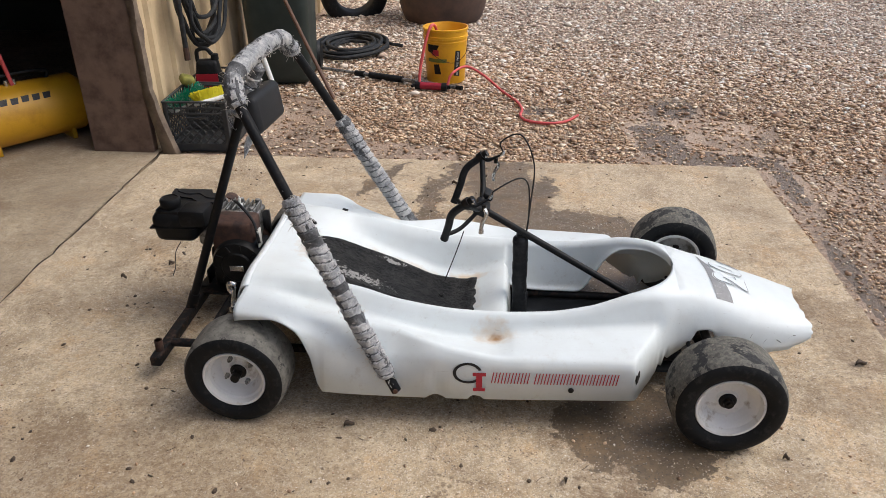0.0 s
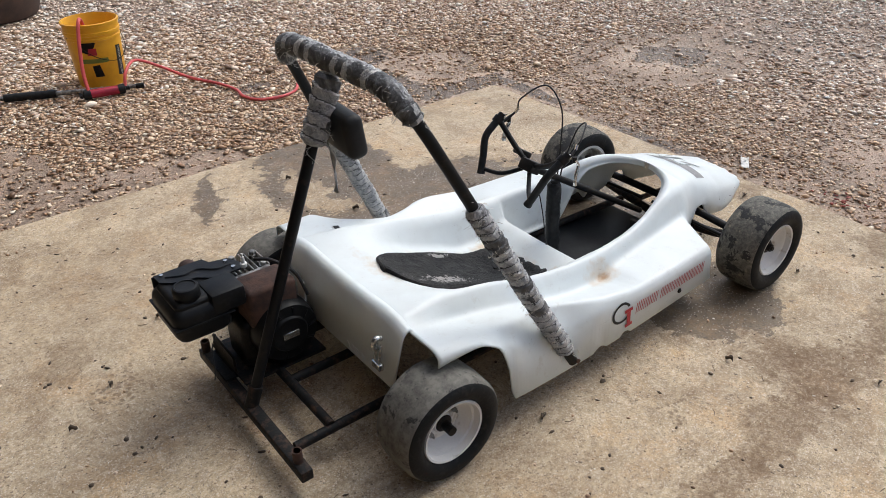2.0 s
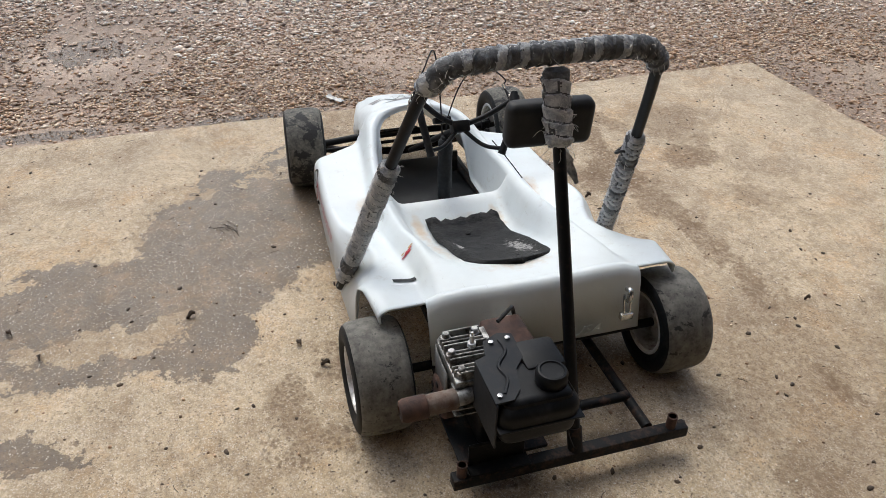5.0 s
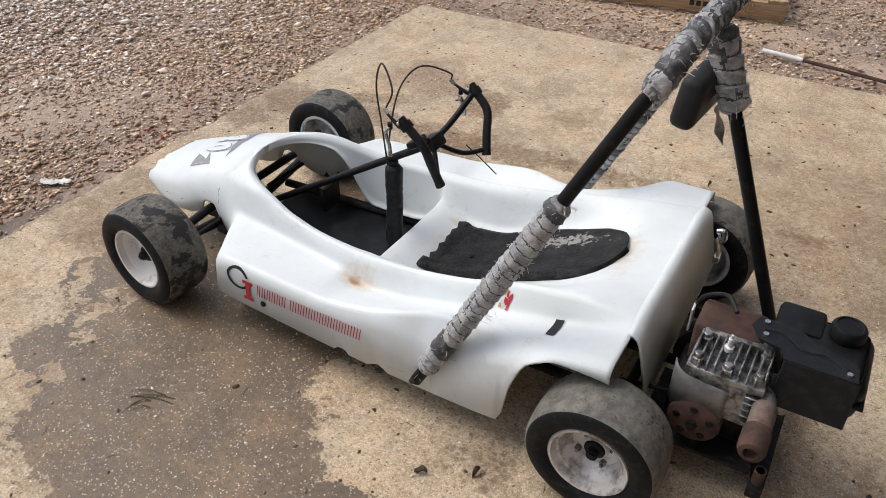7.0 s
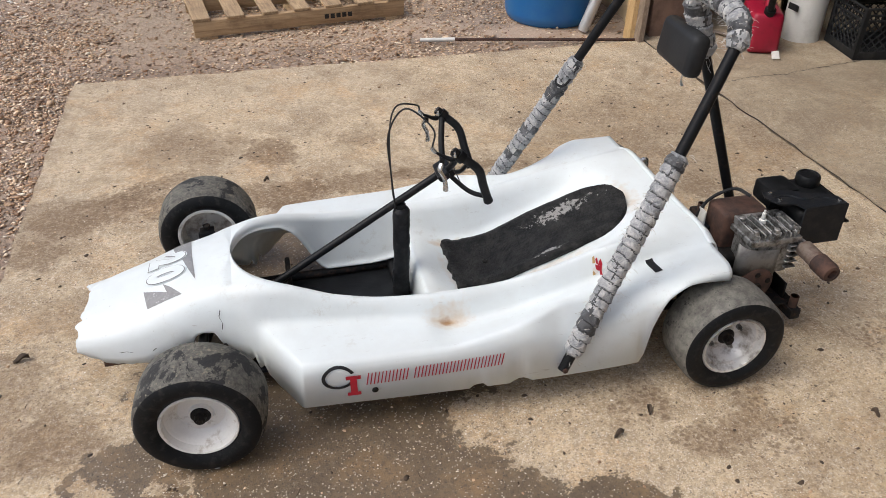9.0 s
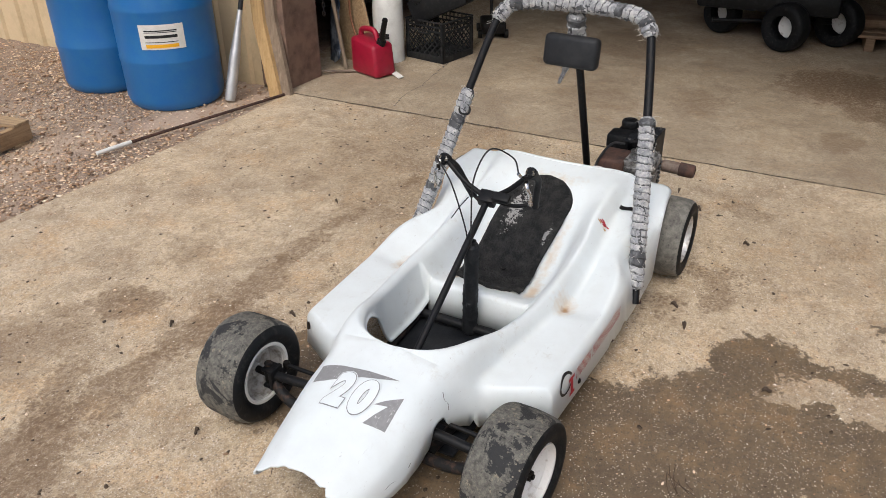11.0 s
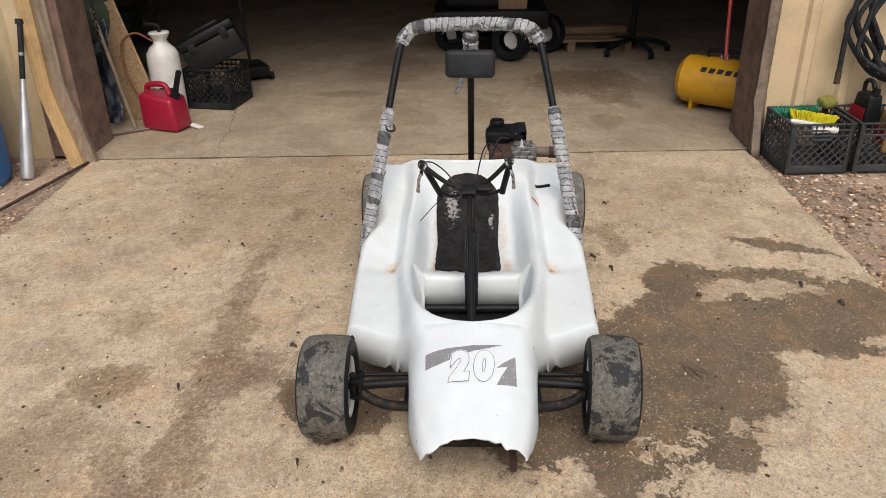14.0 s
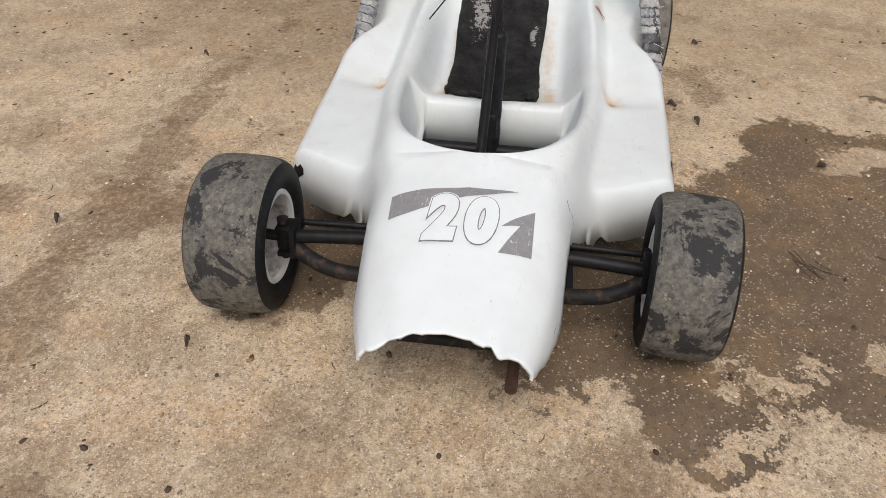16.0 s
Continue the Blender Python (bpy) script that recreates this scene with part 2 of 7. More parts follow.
# cracked black seat vinyl, pale where the coat flaked off
m = Nodes("cracked_black_seat", 0.5)
fl = m.math("ADD", m.noise(75, 5, 0.75), m.math("MULTIPLY", m.math("MAXIMUM", m.blob(0.27, -0.075, 0.12, 0.035), m.blob(0.36, 0.08, 0.05, 0.015)), 0.22))
fl = m.ramp(fl, (0.60, 0.0), (0.64, 1.0))
c = m.mix(m.ramp(m.noise(26, 6, 0.8), (0.42, 0.0), (0.62, 1.0)), (0.007, 0.0072, 0.0075), (0.030, 0.029, 0.027))
m.color(m.mix(m.math("MULTIPLY", fl, 0.8), c, (0.38, 0.37, 0.35))).rough(0.62).bump(m.math("ADD", m.voronoi(55, "DISTANCE_TO_EDGE"), m.math("MULTIPLY", m.noise(40, 6, 0.75), 2.0)), 0.8, 0.006)
m.b.inputs["Specular IOR Level"].default_value = 0.2
SEAT = m.mat

# concrete, gravel, earth
WET = [(0.63, 1.20, 0.36, 0.52, 0.0), (0.96, 0.74, 0.46, 0.33, 0.0), (1.24, 0.68, 0.29, 0.25, 0.0), (1.05, 0.22, 0.5, 0.42, 0.0), (0.12, 1.35, 0.05, 0.27, -0.37), (1.13, -0.42, 0.28, 0.21, 0.0), (1.53, 0.45, 0.13, 0.15, 0.0), (0.45, 0.85, 0.22, 0.16, 0.0)]
DRY = [(0.49, 1.13, 0.07, 0.25, 0.0), (0.55, 0.93, 0.035, 0.08, 0.3), (0.87, 1.46, 0.045, 0.13, 0.0), (0.39, 1.47, 0.03, 0.12, -0.2), (1.32, 0.83, 0.035, 0.05, 0.5), (1.37, 0.66, 0.035, 0.055, 0.2), (1.45, 0.55, 0.03, 0.06, 0.4), (1.565, 0.50, 0.03, 0.10, 0.5), (0.68, 0.47, 0.04, 0.06, 0.0)]


def concrete(name, stains, wet_areas, grime=0.0):
    m = Nodes(name, 0.88)
    m.warp((6, 0.26), (22, 0.13))
    big, mid, fine, grit = m.noise(1.3, 5, 0.6), m.noise(7, 7, 0.75), m.noise(60, 5, 0.75), m.noise(300, 3, 0.65)
    c = m.ramp(mid, (0.32, (0.39, 0.295, 0.18)), (0.5, (0.55, 0.435, 0.28)), (0.66, (0.67, 0.545, 0.37)))
    c = m.mix(m.ramp(big, (0.42, 0.0), (0.7, 0.5)), c, (0.40, 0.345, 0.265))
    # rusty tan blotches, pale scoured patches, brown dirt
    c = m.mix(m.ramp(m.noise(3.4, 6, 0.72, None, 0.3), (0.51, 0.0), (0.64, 0.75)), c, (0.52, 0.345, 0.175))
    c = m.mix(m.ramp(m.noise(17, 6, 0.8), (0.55, 0.0), (0.66, 0.75)), c, (0.64, 0.55, 0.42))
    c = m.mix(m.ramp(m.noise(2.6, 7, 0.8, None, 0.4), (0.495, 0.0), (0.61, 0.78)), c, (0.27, 0.19, 0.11))
    smudge = m.math("MULTIPLY", m.ramp(m.noise(30, 5, 0.75), (0.56, 0.0), (0.64, 1.0)), m.ramp(m.noise(2.2, 4, 0.6), (0.45, 0.0), (0.58, 1.0)))
    c = m.mix(m.math("MULTIPLY", smudge, 0.7), c, (0.19, 0.135, 0.085))
    c = m.mix(m.ramp(m.noise(34, 6, 0.85, None, 0.5), (0.50, 0.0), (0.60, 0.55)), c, (0.26, 0.185, 0.115))
    c = m.mix(m.ramp(m.noise(26, 6, 0.85, None, 0.8), (0.55, 0.0), (0.63, 0.6)), c, (0.68, 0.58, 0.44))
    soil = m.math("MULTIPLY", m.ramp(m.noise(11, 8, 0.85, None, 0.6), (0.49, 0.0), (0.60, 1.0)), m.ramp(m.noise(1.9, 5, 0.7), (0.44, 0.0), (0.60, 1.0)))
    c = m.mix(m.math("MULTIPLY", soil, 0.62), c, (0.225, 0.15, 0.085))
    # sand grains, pits and flecks of aggregate
    c = m.mix(m.math("MULTIPLY", m.ramp(fine, (0.50, 0.0), (0.62, 1.0)), 0.6), c, (0.27, 0.205, 0.135))
    c = m.mix(m.math("MULTIPLY", m.ramp(m.noise(130, 5, 0.85), (0.54, 0.0), (0.62, 1.0)), 0.65), c, (0.19, 0.145, 0.10))
    c = m.mix(m.math("MULTIPLY", m.ramp(m.noise(150, 4, 0.85, None, 0.5), (0.55, 0.0), (0.62, 1.0)), 0.7), c, (0.70, 0.63, 0.52))
    pits = m.math("MULTIPLY", m.ramp(m.voronoi(70, "F1"), (0.14, 1.0), (0.24, 0.0)), m.ramp(m.noise(14, 4, 0.7), (0.47, 0.0), (0.56, 1.0)))
    c = m.mix(m.math("MULTIPLY", pits, 0.8), c, (0.12, 0.085, 0.055))
    flecks = m.math("MULTIPLY", m.ramp(m.voronoi(150, "F1"), (0.2, 1.0), (0.30, 0.0)), m.ramp(m.noise(40, 3), (0.50, 0.0), (0.58, 1.0)))
    c = m.mix(m.math("MULTIPLY", flecks, 0.6), c, (0.72, 0.66, 0.55))
    spots = m.math("MULTIPLY", m.ramp(m.voronoi(24, "F1"), (0.10, 1.0), (0.17, 0.0)), m.ramp(m.noise(5, 4, 0.7), (0.54, 0.0), (0.58, 1.0)))
    c = m.mix(m.math("MULTIPLY", spots, 0.65), c, (0.13, 0.09, 0.058))
    # bare sand grains, pale and dark, and pin holes
    for scale, radius, share, k, shade in ((230, 0.42, 0.34, 0.62, (0.17, 0.125, 0.08)), (210, 0.40, 0.26, 0.6, (0.74, 0.66, 0.53)), (120, 0.26, 0.10, 0.7, (0.80, 0.74, 0.63)), (120, 0.30, 0.22, 0.8, (0.10, 0.072, 0.048)), (55, 0.22, 0.10, 0.8, (0.085, 0.06, 0.04))):
        c = m.mix(m.math("MULTIPLY", m.specks(scale, radius, share), k), c, shade)
    if grime:
        c = m.mix(m.math("MULTIPLY", m.ramp(m.noise(1.7, 7, 0.75), (0.40, 0.35), (0.62, 1.0)), grime), c, (0.21, 0.165, 0.115))
    rag = m.math("ADD", m.math("MULTIPLY", m.math("SUBTRACT", m.noise(8, 7, 0.8, None, 0.3), 0.5), 1.3), m.math("MULTIPLY", m.math("SUBTRACT", m.noise(45, 5, 0.75), 0.5), 0.75))
    grain = m.ramp(m.noise(48, 6, 0.85), (0.40, 0.35), (0.56, 1.0))
    # dirt stains, plus the broad ellipses that paint shade on the slab
    for x, y, rx, ry, rz, k in stains:
        o = m.math("ADD", m.blob(x, y, rx, ry, rz), m.math("MULTIPLY", rag, 1.15))
        c = m.mix(m.math("MULTIPLY", m.ramp(o, (0.0, 0.0), (0.16, 0.7), (0.5, 1.0)), m.math("MULTIPLY", grain, k)), c, (0.142, 0.086, 0.043))
    # dark speckled patches like trodden mud
    for x, y, rx, ry in ((0.23, 0.50, 0.11, 0.07), (0.10, 0.63, 0.13, 0.06), (-0.07, 0.60, 0.07, 0.13), (-0.58, 0.40, 0.10, 0.10), (0.62, -0.66, 0.08, 0.06), (1.62, -0.95, 0.16, 0.12)):
        o = m.math("MULTIPLY", m.ramp(m.blob(x, y, rx, ry), (0.0, 0.0), (0.25, 1.0)), m.ramp(m.voronoi(62, "F1"), (0.30, 1.0), (0.46, 0.0)))
        c = m.mix(m.math("MULTIPLY", o, 0.62), c, (0.15, 0.10, 0.06))
    if wet_areas:
        wet = None
        for v in WET:
            v = m.blob(*v)
            wet = v if wet is None else m.math("MAXIMUM", wet, v)
        wet = m.math("ADD", wet, m.math("MULTIPLY", rag, 0.45))
        fringe = m.ramp(wet, (0.0, 0.0), (0.09, 1.0))
        wet = m.ramp(wet, (0.085, 0.0), (0.105, 1.0))
        for v in DRY:
            d = m.ramp(m.math("ADD", m.blob(*v), m.math("MULTIPLY", rag, 1.1)), (0.02, 0.0), (0.08, 1.0))
            wet = m.math("MULTIPLY", wet, m.math("SUBTRACT", 1.0, d))
        damp = m.ramp(m.noise(5, 6, 0.75), (0.32, (0.094, 0.066, 0.040)), (0.5, (0.138, 0.097, 0.056)), (0.66, (0.225, 0.145, 0.072)))
        damp = m.mix(m.math("MULTIPLY", m.ramp(m.noise(60, 5, 0.8), (0.5, 0.0), (0.62, 1.0)), 0.6), damp, (0.07, 0.052, 0.036))
        damp = m.mix(m.math("MULTIPLY", m.ramp(m.noise(28, 6, 0.8), (0.56, 0.0), (0.64, 1.0)), 0.45), damp, (0.27, 0.22, 0.155))
        damp = m.mix(m.math("MULTIPLY", m.specks(130, 0.36, 0.34), 0.8), damp, (0.055, 0.042, 0.030))
        damp = m.mix(m.math("MULTIPLY", m.specks(105, 0.28, 0.26), 0.8), damp, (0.50, 0.45, 0.37))
        chips = m.math("MULTIPLY", m.ramp(m.voronoi(105, "F1"), (0.16, 1.0), (0.26, 0.0)), m.ramp(m.noise(30, 3), (0.46, 0.0), (0.58, 0.9)))
        damp = m.mix(chips, damp, (0.58, 0.53, 0.44))
        c = m.mix(m.math("MULTIPLY", fringe, 0.25), c, (0.25, 0.19, 0.125))
        c = m.mix(m.math("MULTIPLY", wet, 0.95), c, damp)
        m.rough(m.math("SUBTRACT", 0.88, m.math("MULTIPLY", wet, m.ramp(m.noise(11, 4), (0.35, 0.5), (0.65, 0.3)))))
    m.color(c)
    m.bump(m.math("ADD", m.math("MULTIPLY", fine, 0.8), m.math("ADD", m.math("MULTIPLY", grit, 0.4), m.math("MULTIPLY", mid, 0.8))), 0.6, 0.006)
    return m.mat


DIRT_TRACK = [(1.12, -1.22, 0.12, 0.15, 0.2, 0.85), (1.42, -0.86, 0.22, 0.1, 0.2, 0.8), (1.1, -0.83, 0.24, 0.13, -0.3, 0.85), (0.78, -0.88, 0.24, 0.08, 0, 0.8), (0.48, -0.91, 0.22, 0.06, 0.1, 0.75), (0.22, -0.9, 0.2, 0.05, -0.1, 0.7), (-0.26, -0.86, 0.1, 0.05, 0.2, 0.7), (1.78, -0.84, 0.24, 0.13, 0.3, 0.75), (1.6, -0.98, 0.22, 0.08, 0.6, 0.7), (1.92, -0.62, 0.1, 0.12, 0, 0.6)]
# first three ellipses paint shade beside the kart; the others are dirt
DIRT_AND_SHADE_SPOTS = [(-0.55, -0.95, 0.75, 0.6, 0, 0.5), (-0.2, -1.6, 0.8, 0.4, 0, 0.15), (0.0, -0.68, 0.4, 0.35, 0, 0.3), (-0.5, 0.95, 0.5, 0.45, 0, 0.25), (1.84, 0.14, 0.16, 0.3, 0.2, 0.55), (1.7, 0.3, 0.12, 0.1, 0, 0.5), (1.9, -0.75, 0.2, 0.25, 0, 0.45), (1.45, -1.3, 0.25, 0.2, 0.4, 0.45), (0.75, -1.25, 0.12, 0.08, 0, 0.55), (1.75, -0.25, 0.16, 0.14, 0, 0.45), (1.05, -0.7, 0.14, 0.1, 0, 0.7), (0.22, 0.5, 0.1, 0.08, 0, 0.6), (0.1, 0.63, 0.12, 0.07, 0.3, 0.6), (-0.06, 0.6, 0.09, 0.06, 0, 0.5), (-0.5, -0.55, 0.12, 0.09, 0, 0.5), (-0.65, 0.62, 0.07, 0.12, 0, 0.5)]
CONCRETE = concrete("weathered_concrete", DIRT_TRACK + DIRT_AND_SHADE_SPOTS, True)
CONCRETE_IN = concrete("garage_concrete", [(-2.7, 0.78, 0.42, 0.34, 0.2, 1.0), (-2.25, 0.95, 0.2, 0.16, 0.2, 0.7), (-3.2, -0.6, 0.5, 0.4, 0, 0.5), (-1.8, -0.5, 0.4, 0.3, 0, 0.35), (-2.2, 1.1, 0.3, 0.1, 0.2, 0.6), (-2.0, 0.1, 0.25, 0.2, 0.0, 0.5), (-1.7, 0.9, 0.2, 0.1, 0.0, 0.5), (-2.75, 1.1, 0.4, 0.2, 0.0, 0.8), (-2.4, -0.9, 0.1, 0.3, 0.0, 0.6)], False, 0.7)

m = Nodes("damp_gravelly_earth", 0.9)
wide, mid, fine = m.noise(0.5, 5, 0.6), m.noise(5, 6, 0.7), m.noise(70, 5, 0.7)
cells = m.voronoi(38, "F1", None, "Color")
edge = m.voronoi(38, "DISTANCE_TO_EDGE")
pebble = m.ramp(m.axis(0, cells), (0.0, (0.20, 0.125, 0.085)), (0.4, (0.40, 0.28, 0.20)), (0.7, (0.54, 0.42, 0.32)), (1.0, (0.68, 0.59, 0.49)))
c = m.mix(m.ramp(edge, (0.03, 0.0), (0.10, 1.0)), (0.13, 0.09, 0.065), pebble)
mud = m.ramp(m.math("ADD", m.math("MULTIPLY", wide, 0.6), m.math("MULTIPLY", mid, 0.5)), (0.50, 0.0), (0.64, 1.0))
for b in ((1.6, 2.2, 0.35, 0.6), (1.85, 1.8, 0.7, 0.22), (1.9, 2.3, 0.4, 0.35), (3.1, 1.4, 0.5, 0.5), (2.5, 1.9, 0.55, 0.3), (3.6, 0.4, 1.2, 0.3), (-0.9, 2.2, 0.5, 0.6), (-0.7, -2.5, 1.0, 0.32), (0.6, -2.75, 1.2, 0.3)):
    mud = m.math("MAXIMUM", mud, m.ramp(m.math("ADD", m.blob(*b), m.math("SUBTRACT", mid, 0.5)), (0.1, 0.0), (0.45, 1.0)))
bare = mud
mud = m.math("MAXIMUM", mud, 0.8)
earth = m.mix(m.ramp(fine, (0.35, 0.0), (0.65, 1.0)), (0.085, 0.057, 0.038), (0.36, 0.265, 0.185))
earth = m.mix(m.math("MULTIPLY", bare, 0.8), earth, m.mix(fine, (0.34, 0.25, 0.18), (0.62, 0.48, 0.36)))
earth = m.mix(m.ramp(mid, (0.48, 0.0), (0.66, 0.5)), earth, (0.26, 0.155, 0.095))
c = m.mix(mud, c, earth)
pale = m.ramp(m.math("ADD", m.blob(1.2, -3.2, 1.8, 0.9), m.math("MULTIPLY", m.math("SUBTRACT", mid, 0.5), 1.6)), (0.05, 0.0), (0.5, 0.6))
c = m.mix(pale, c, m.mix(m.ramp(fine, (0.35, 0.0), (0.65, 1.0)), (0.26, 0.19, 0.125), (0.54, 0.43, 0.31)))
water = None
for x, y, rx, ry in ((1.56, 2.1, 0.2, 0.42), (1.78, 1.78, 0.45, 0.13), (1.72, 2.62, 0.2, 0.28), (2.09, 1.5, 0.07, 0.4), (0.9, 2.54, 0.13, 0.1), (2.75, 2.73, 0.35, 0.22), (1.09, 5.85, 0.5, 0.2), (2.06, 0.6, 0.05, 0.5), (3.2, 1.35, 0.3, 0.3)):
    v = m.ramp(m.math("ADD", m.blob(x, y, rx, ry), m.math("MULTIPLY", m.math("SUBTRACT", mid, 0.5), 1.8)), (0.25, 0.0), (0.3, 1.0))
    water = v if water is None else m.math("MAXIMUM", water, v)
c = m.mix(m.math("MULTIPLY", water, 0.7), c, (0.11, 0.085, 0.065))
m.color(c).rough(m.math("SUBTRACT", m.math("SUBTRACT", 0.92, m.math("MULTIPLY", mud, 0.25)), m.math("MULTIPLY", water, 0.5)))
m.bump(m.math("ADD", m.math("MULTIPLY", mid, 2.0), fine), 0.8, 0.012)
EARTH = m.mat



def stones(name, rough, *shades):
    m = Nodes(name, rough)
    g = m.t.nodes.new("ShaderNodeNewGeometry").outputs["Random Per Island"]
    c = m.ramp(g, *zip((0.0, 0.3, 0.6, 0.85, 1.0), shades))
    m.color(m.mix(m.math("MULTIPLY", m.noise(90, 4), 0.35), c, tuple(0.4 * v for v in shades[2]))).bump(m.noise(140, 4), 0.3, 0.002)
    return m.mat


GRAVEL = stones("wet_river_gravel", 0.5, (0.13, 0.072, 0.042), (0.38, 0.225, 0.125), (0.62, 0.42, 0.255), (0.80, 0.62, 0.43), (0.92, 0.82, 0.66))
GRAVEL_DRY = stones("dry_river_gravel", 0.7, (0.20, 0.125, 0.085), (0.62, 0.455, 0.335), (0.88, 0.72, 0.575), (0.95, 0.86, 0.74), (0.95, 0.93, 0.87))

m = Nodes("pale_stone_chips", 0.7)
g = m.t.nodes.new("ShaderNodeNewGeometry").outputs["Random Per Island"]
m.color(m.ramp(g, (0.0, (0.36, 0.28, 0.19)), (0.4, (0.55, 0.48, 0.38)), (0.8, (0.70, 0.65, 0.56)), (1.0, (0.78, 0.75, 0.68)))).bump(m.noise(300, 3), 0.3, 0.001)
CHIPS = m.mat

# painted sheet metal, timber, plastics
TAN_METAL = worn("tan_painted_sheet_metal", (0.64, 0.50, 0.31), (0.48, 0.37, 0.22), 0.45, 0.0, 6, (0.45, 0.75), 0.1, 0.0, 60)
TRIM = worn("crumpled_faded_trim", (0.25, 0.195, 0.145), (0.13, 0.095, 0.072), 0.5, 0.0, 14, (0.42, 0.66), 0.25)
BROWN_STEEL = worn("brown_rusty_door_frame", (0.21, 0.135, 0.098), (0.10, 0.062, 0.047), 0.65, 0.0, 9, (0.42, 0.66), 0.4)


def timber(name, light, dark, axis=0):
    m = Nodes(name, 0.75)
    s = [60.0, 60.0, 60.0]
    s[axis] = 4.0
    grain = m.noise(1.0, 5, 0.65, m.scaled(*s), 0.8)
    c = m.mix(m.ramp(grain, (0.3, 0.0), (0.72, 1.0)), light, dark)
    c = m.mix(m.math("MULTIPLY", m.ramp(m.noise(8, 5, 0.7), (0.5, 0.0), (0.75, 1.0)), 0.6), c, tuple(0.45 * v for v in dark))
    m.color(c).bump(grain, 0.35, 0.003)
    return m.mat


PINE = timber("yellow_pine_board", (0.52, 0.36, 0.17), (0.36, 0.22, 0.09), 2)
GREY_WOOD = timber("weathered_board", (0.30, 0.23, 0.16), (0.16, 0.115, 0.08), 2)
PALLET_X = timber("pallet_wood_long", (0.47, 0.33, 0.18), (0.22, 0.135, 0.07), 0)
PALLET_Y = timber("pallet_wood_cross", (0.47, 0.34, 0.19), (0.20, 0.125, 0.07), 1)
PALLET_OLD = timber("old_dark_pallet_wood", (0.26, 0.17, 0.10), (0.12, 0.075, 0.045), 1)
BLUE_DRUM = worn("blue_plastic_drum", (0.012, 0.13, 0.38), (0.03, 0.16, 0.36), 0.4, 0, 12, (0.4, 0.8), 0.08)
YELLOW_PAINT = worn("yellow_painted_steel", (0.62, 0.33, 0.015), (0.45, 0.22, 0.01), 0.4, 0, 10, (0.5, 0.8), 0.08)
YELLOW_PLASTIC = worn("yellow_bucket_plastic", (0.78, 0.40, 0.01), (0.62, 0.30, 0.01), 0.42, 0, 16, (0.5, 0.8), 0.05)
RED_PLASTIC = worn("red_can_plastic", (0.33, 0.008, 0.032), (0.22, 0.008, 0.024), 0.42, 0, 16, (0.5, 0.8), 0.08)
RED_HOSE = worn("red_rubber_hose", (0.62, 0.09, 0.09), (0.45, 0.06, 0.06), 0.5, 0, 30, (0.5, 0.8))
WHITE_PLASTIC = worn("white_tank_plastic", (0.72, 0.72, 0.68), (0.55, 0.54, 0.5), 0.45, 0, 12, (0.5, 0.8), 0.05)
BIN_GREEN = worn("dark_green_bin_plastic", (0.018, 0.030, 0.026), (0.04, 0.05, 0.045), 0.5, 0, 8, (0.45, 0.8), 0.08)
CRATE_GREY = worn("dark_grey_crate_plastic", (0.030, 0.032, 0.034), (0.075, 0.07, 0.062), 0.6, 0, 18, (0.5, 0.75), 0.1)
BAT = worn("brushed_bat_aluminium", (0.60, 0.60, 0.59), (0.40, 0.39, 0.38), 0.35, 0.6, 10, (0.4, 0.8), 0.1)
CRATE_BLACK = worn("black_crate_plastic", (0.018, 0.019, 0.02), (0.05, 0.048, 0.045), 0.55, 0, 18, (0.5, 0.75), 0.1)
HOSE_BLACK = worn("black_hose_rubber", (0.022, 0.024, 0.026), (0.07, 0.068, 0.065), 0.6, 0, 30, (0.5, 0.8))
DRUM_BROWN = worn("rusty_brown_steel_drum", (0.10, 0.06, 0.045), (0.05, 0.035, 0.03), 0.75, 0, 7, (0.4, 0.7), 0.3)
# dark colour stands in for the gloom inside the garage
GLOOM_DARK = worn("garage_gloom_dark", (0.07, 0.06, 0.05), (0.045, 0.04, 0.035), 0.85, 0, 2, (0.4, 0.7), 0.1)
GREEN_BRISTLE = worn("green_brush_bristle", (0.01, 0.32, 0.17), (0.45, 0.5, 0.45), 0.7, 0, 40, (0.5, 0.7), 0.6)
YELLOW_BRISTLE = worn("yellow_brush_bristle", (0.80, 0.72, 0.02), (0.6, 0.5, 0.02), 0.7, 0, 60, (0.5, 0.7), 0.6)
LABEL_WHITE = worn("white_paper_label", (0.70, 0.69, 0.65), (0.6, 0.58, 0.52), 0.6, 0, 30)
BLUE_SHEET = worn("crumpled_plastic_sheet", (0.035, 0.05, 0.08), (0.42, 0.45, 0.50), 0.35, 0, 7, (0.48, 0.6), 0.4)
STICK = worn("brown_wooden_stick", (0.16, 0.08, 0.05), (0.09, 0.05, 0.035), 0.65, 0, 18)
RUBBLE = worn("dark_leaf_litter", (0.05, 0.035, 0.025), (0.11, 0.075, 0.045), 0.85, 0, 30)

# ---------------------------------------------------------------- mesh helpers


def mesh_of(name, bm, mat, smooth=True, angle=40):
    me = bpy.data.meshes.new(name)
    bm.normal_update()
    bm.to_mesh(me)
    bm.free()
    me.materials.append(mat)
    if smooth:
        me.shade_smooth()
        me.set_sharp_from_angle(angle=radians(angle))
    return me


def part(name, bm, mat, parent, label="", smooth=True, angle=40):
    ob = new(name, mesh_of(name, bm, mat, smooth, angle))
    ob.parent = parent
    if label:
        ob["label"] = label
    return ob


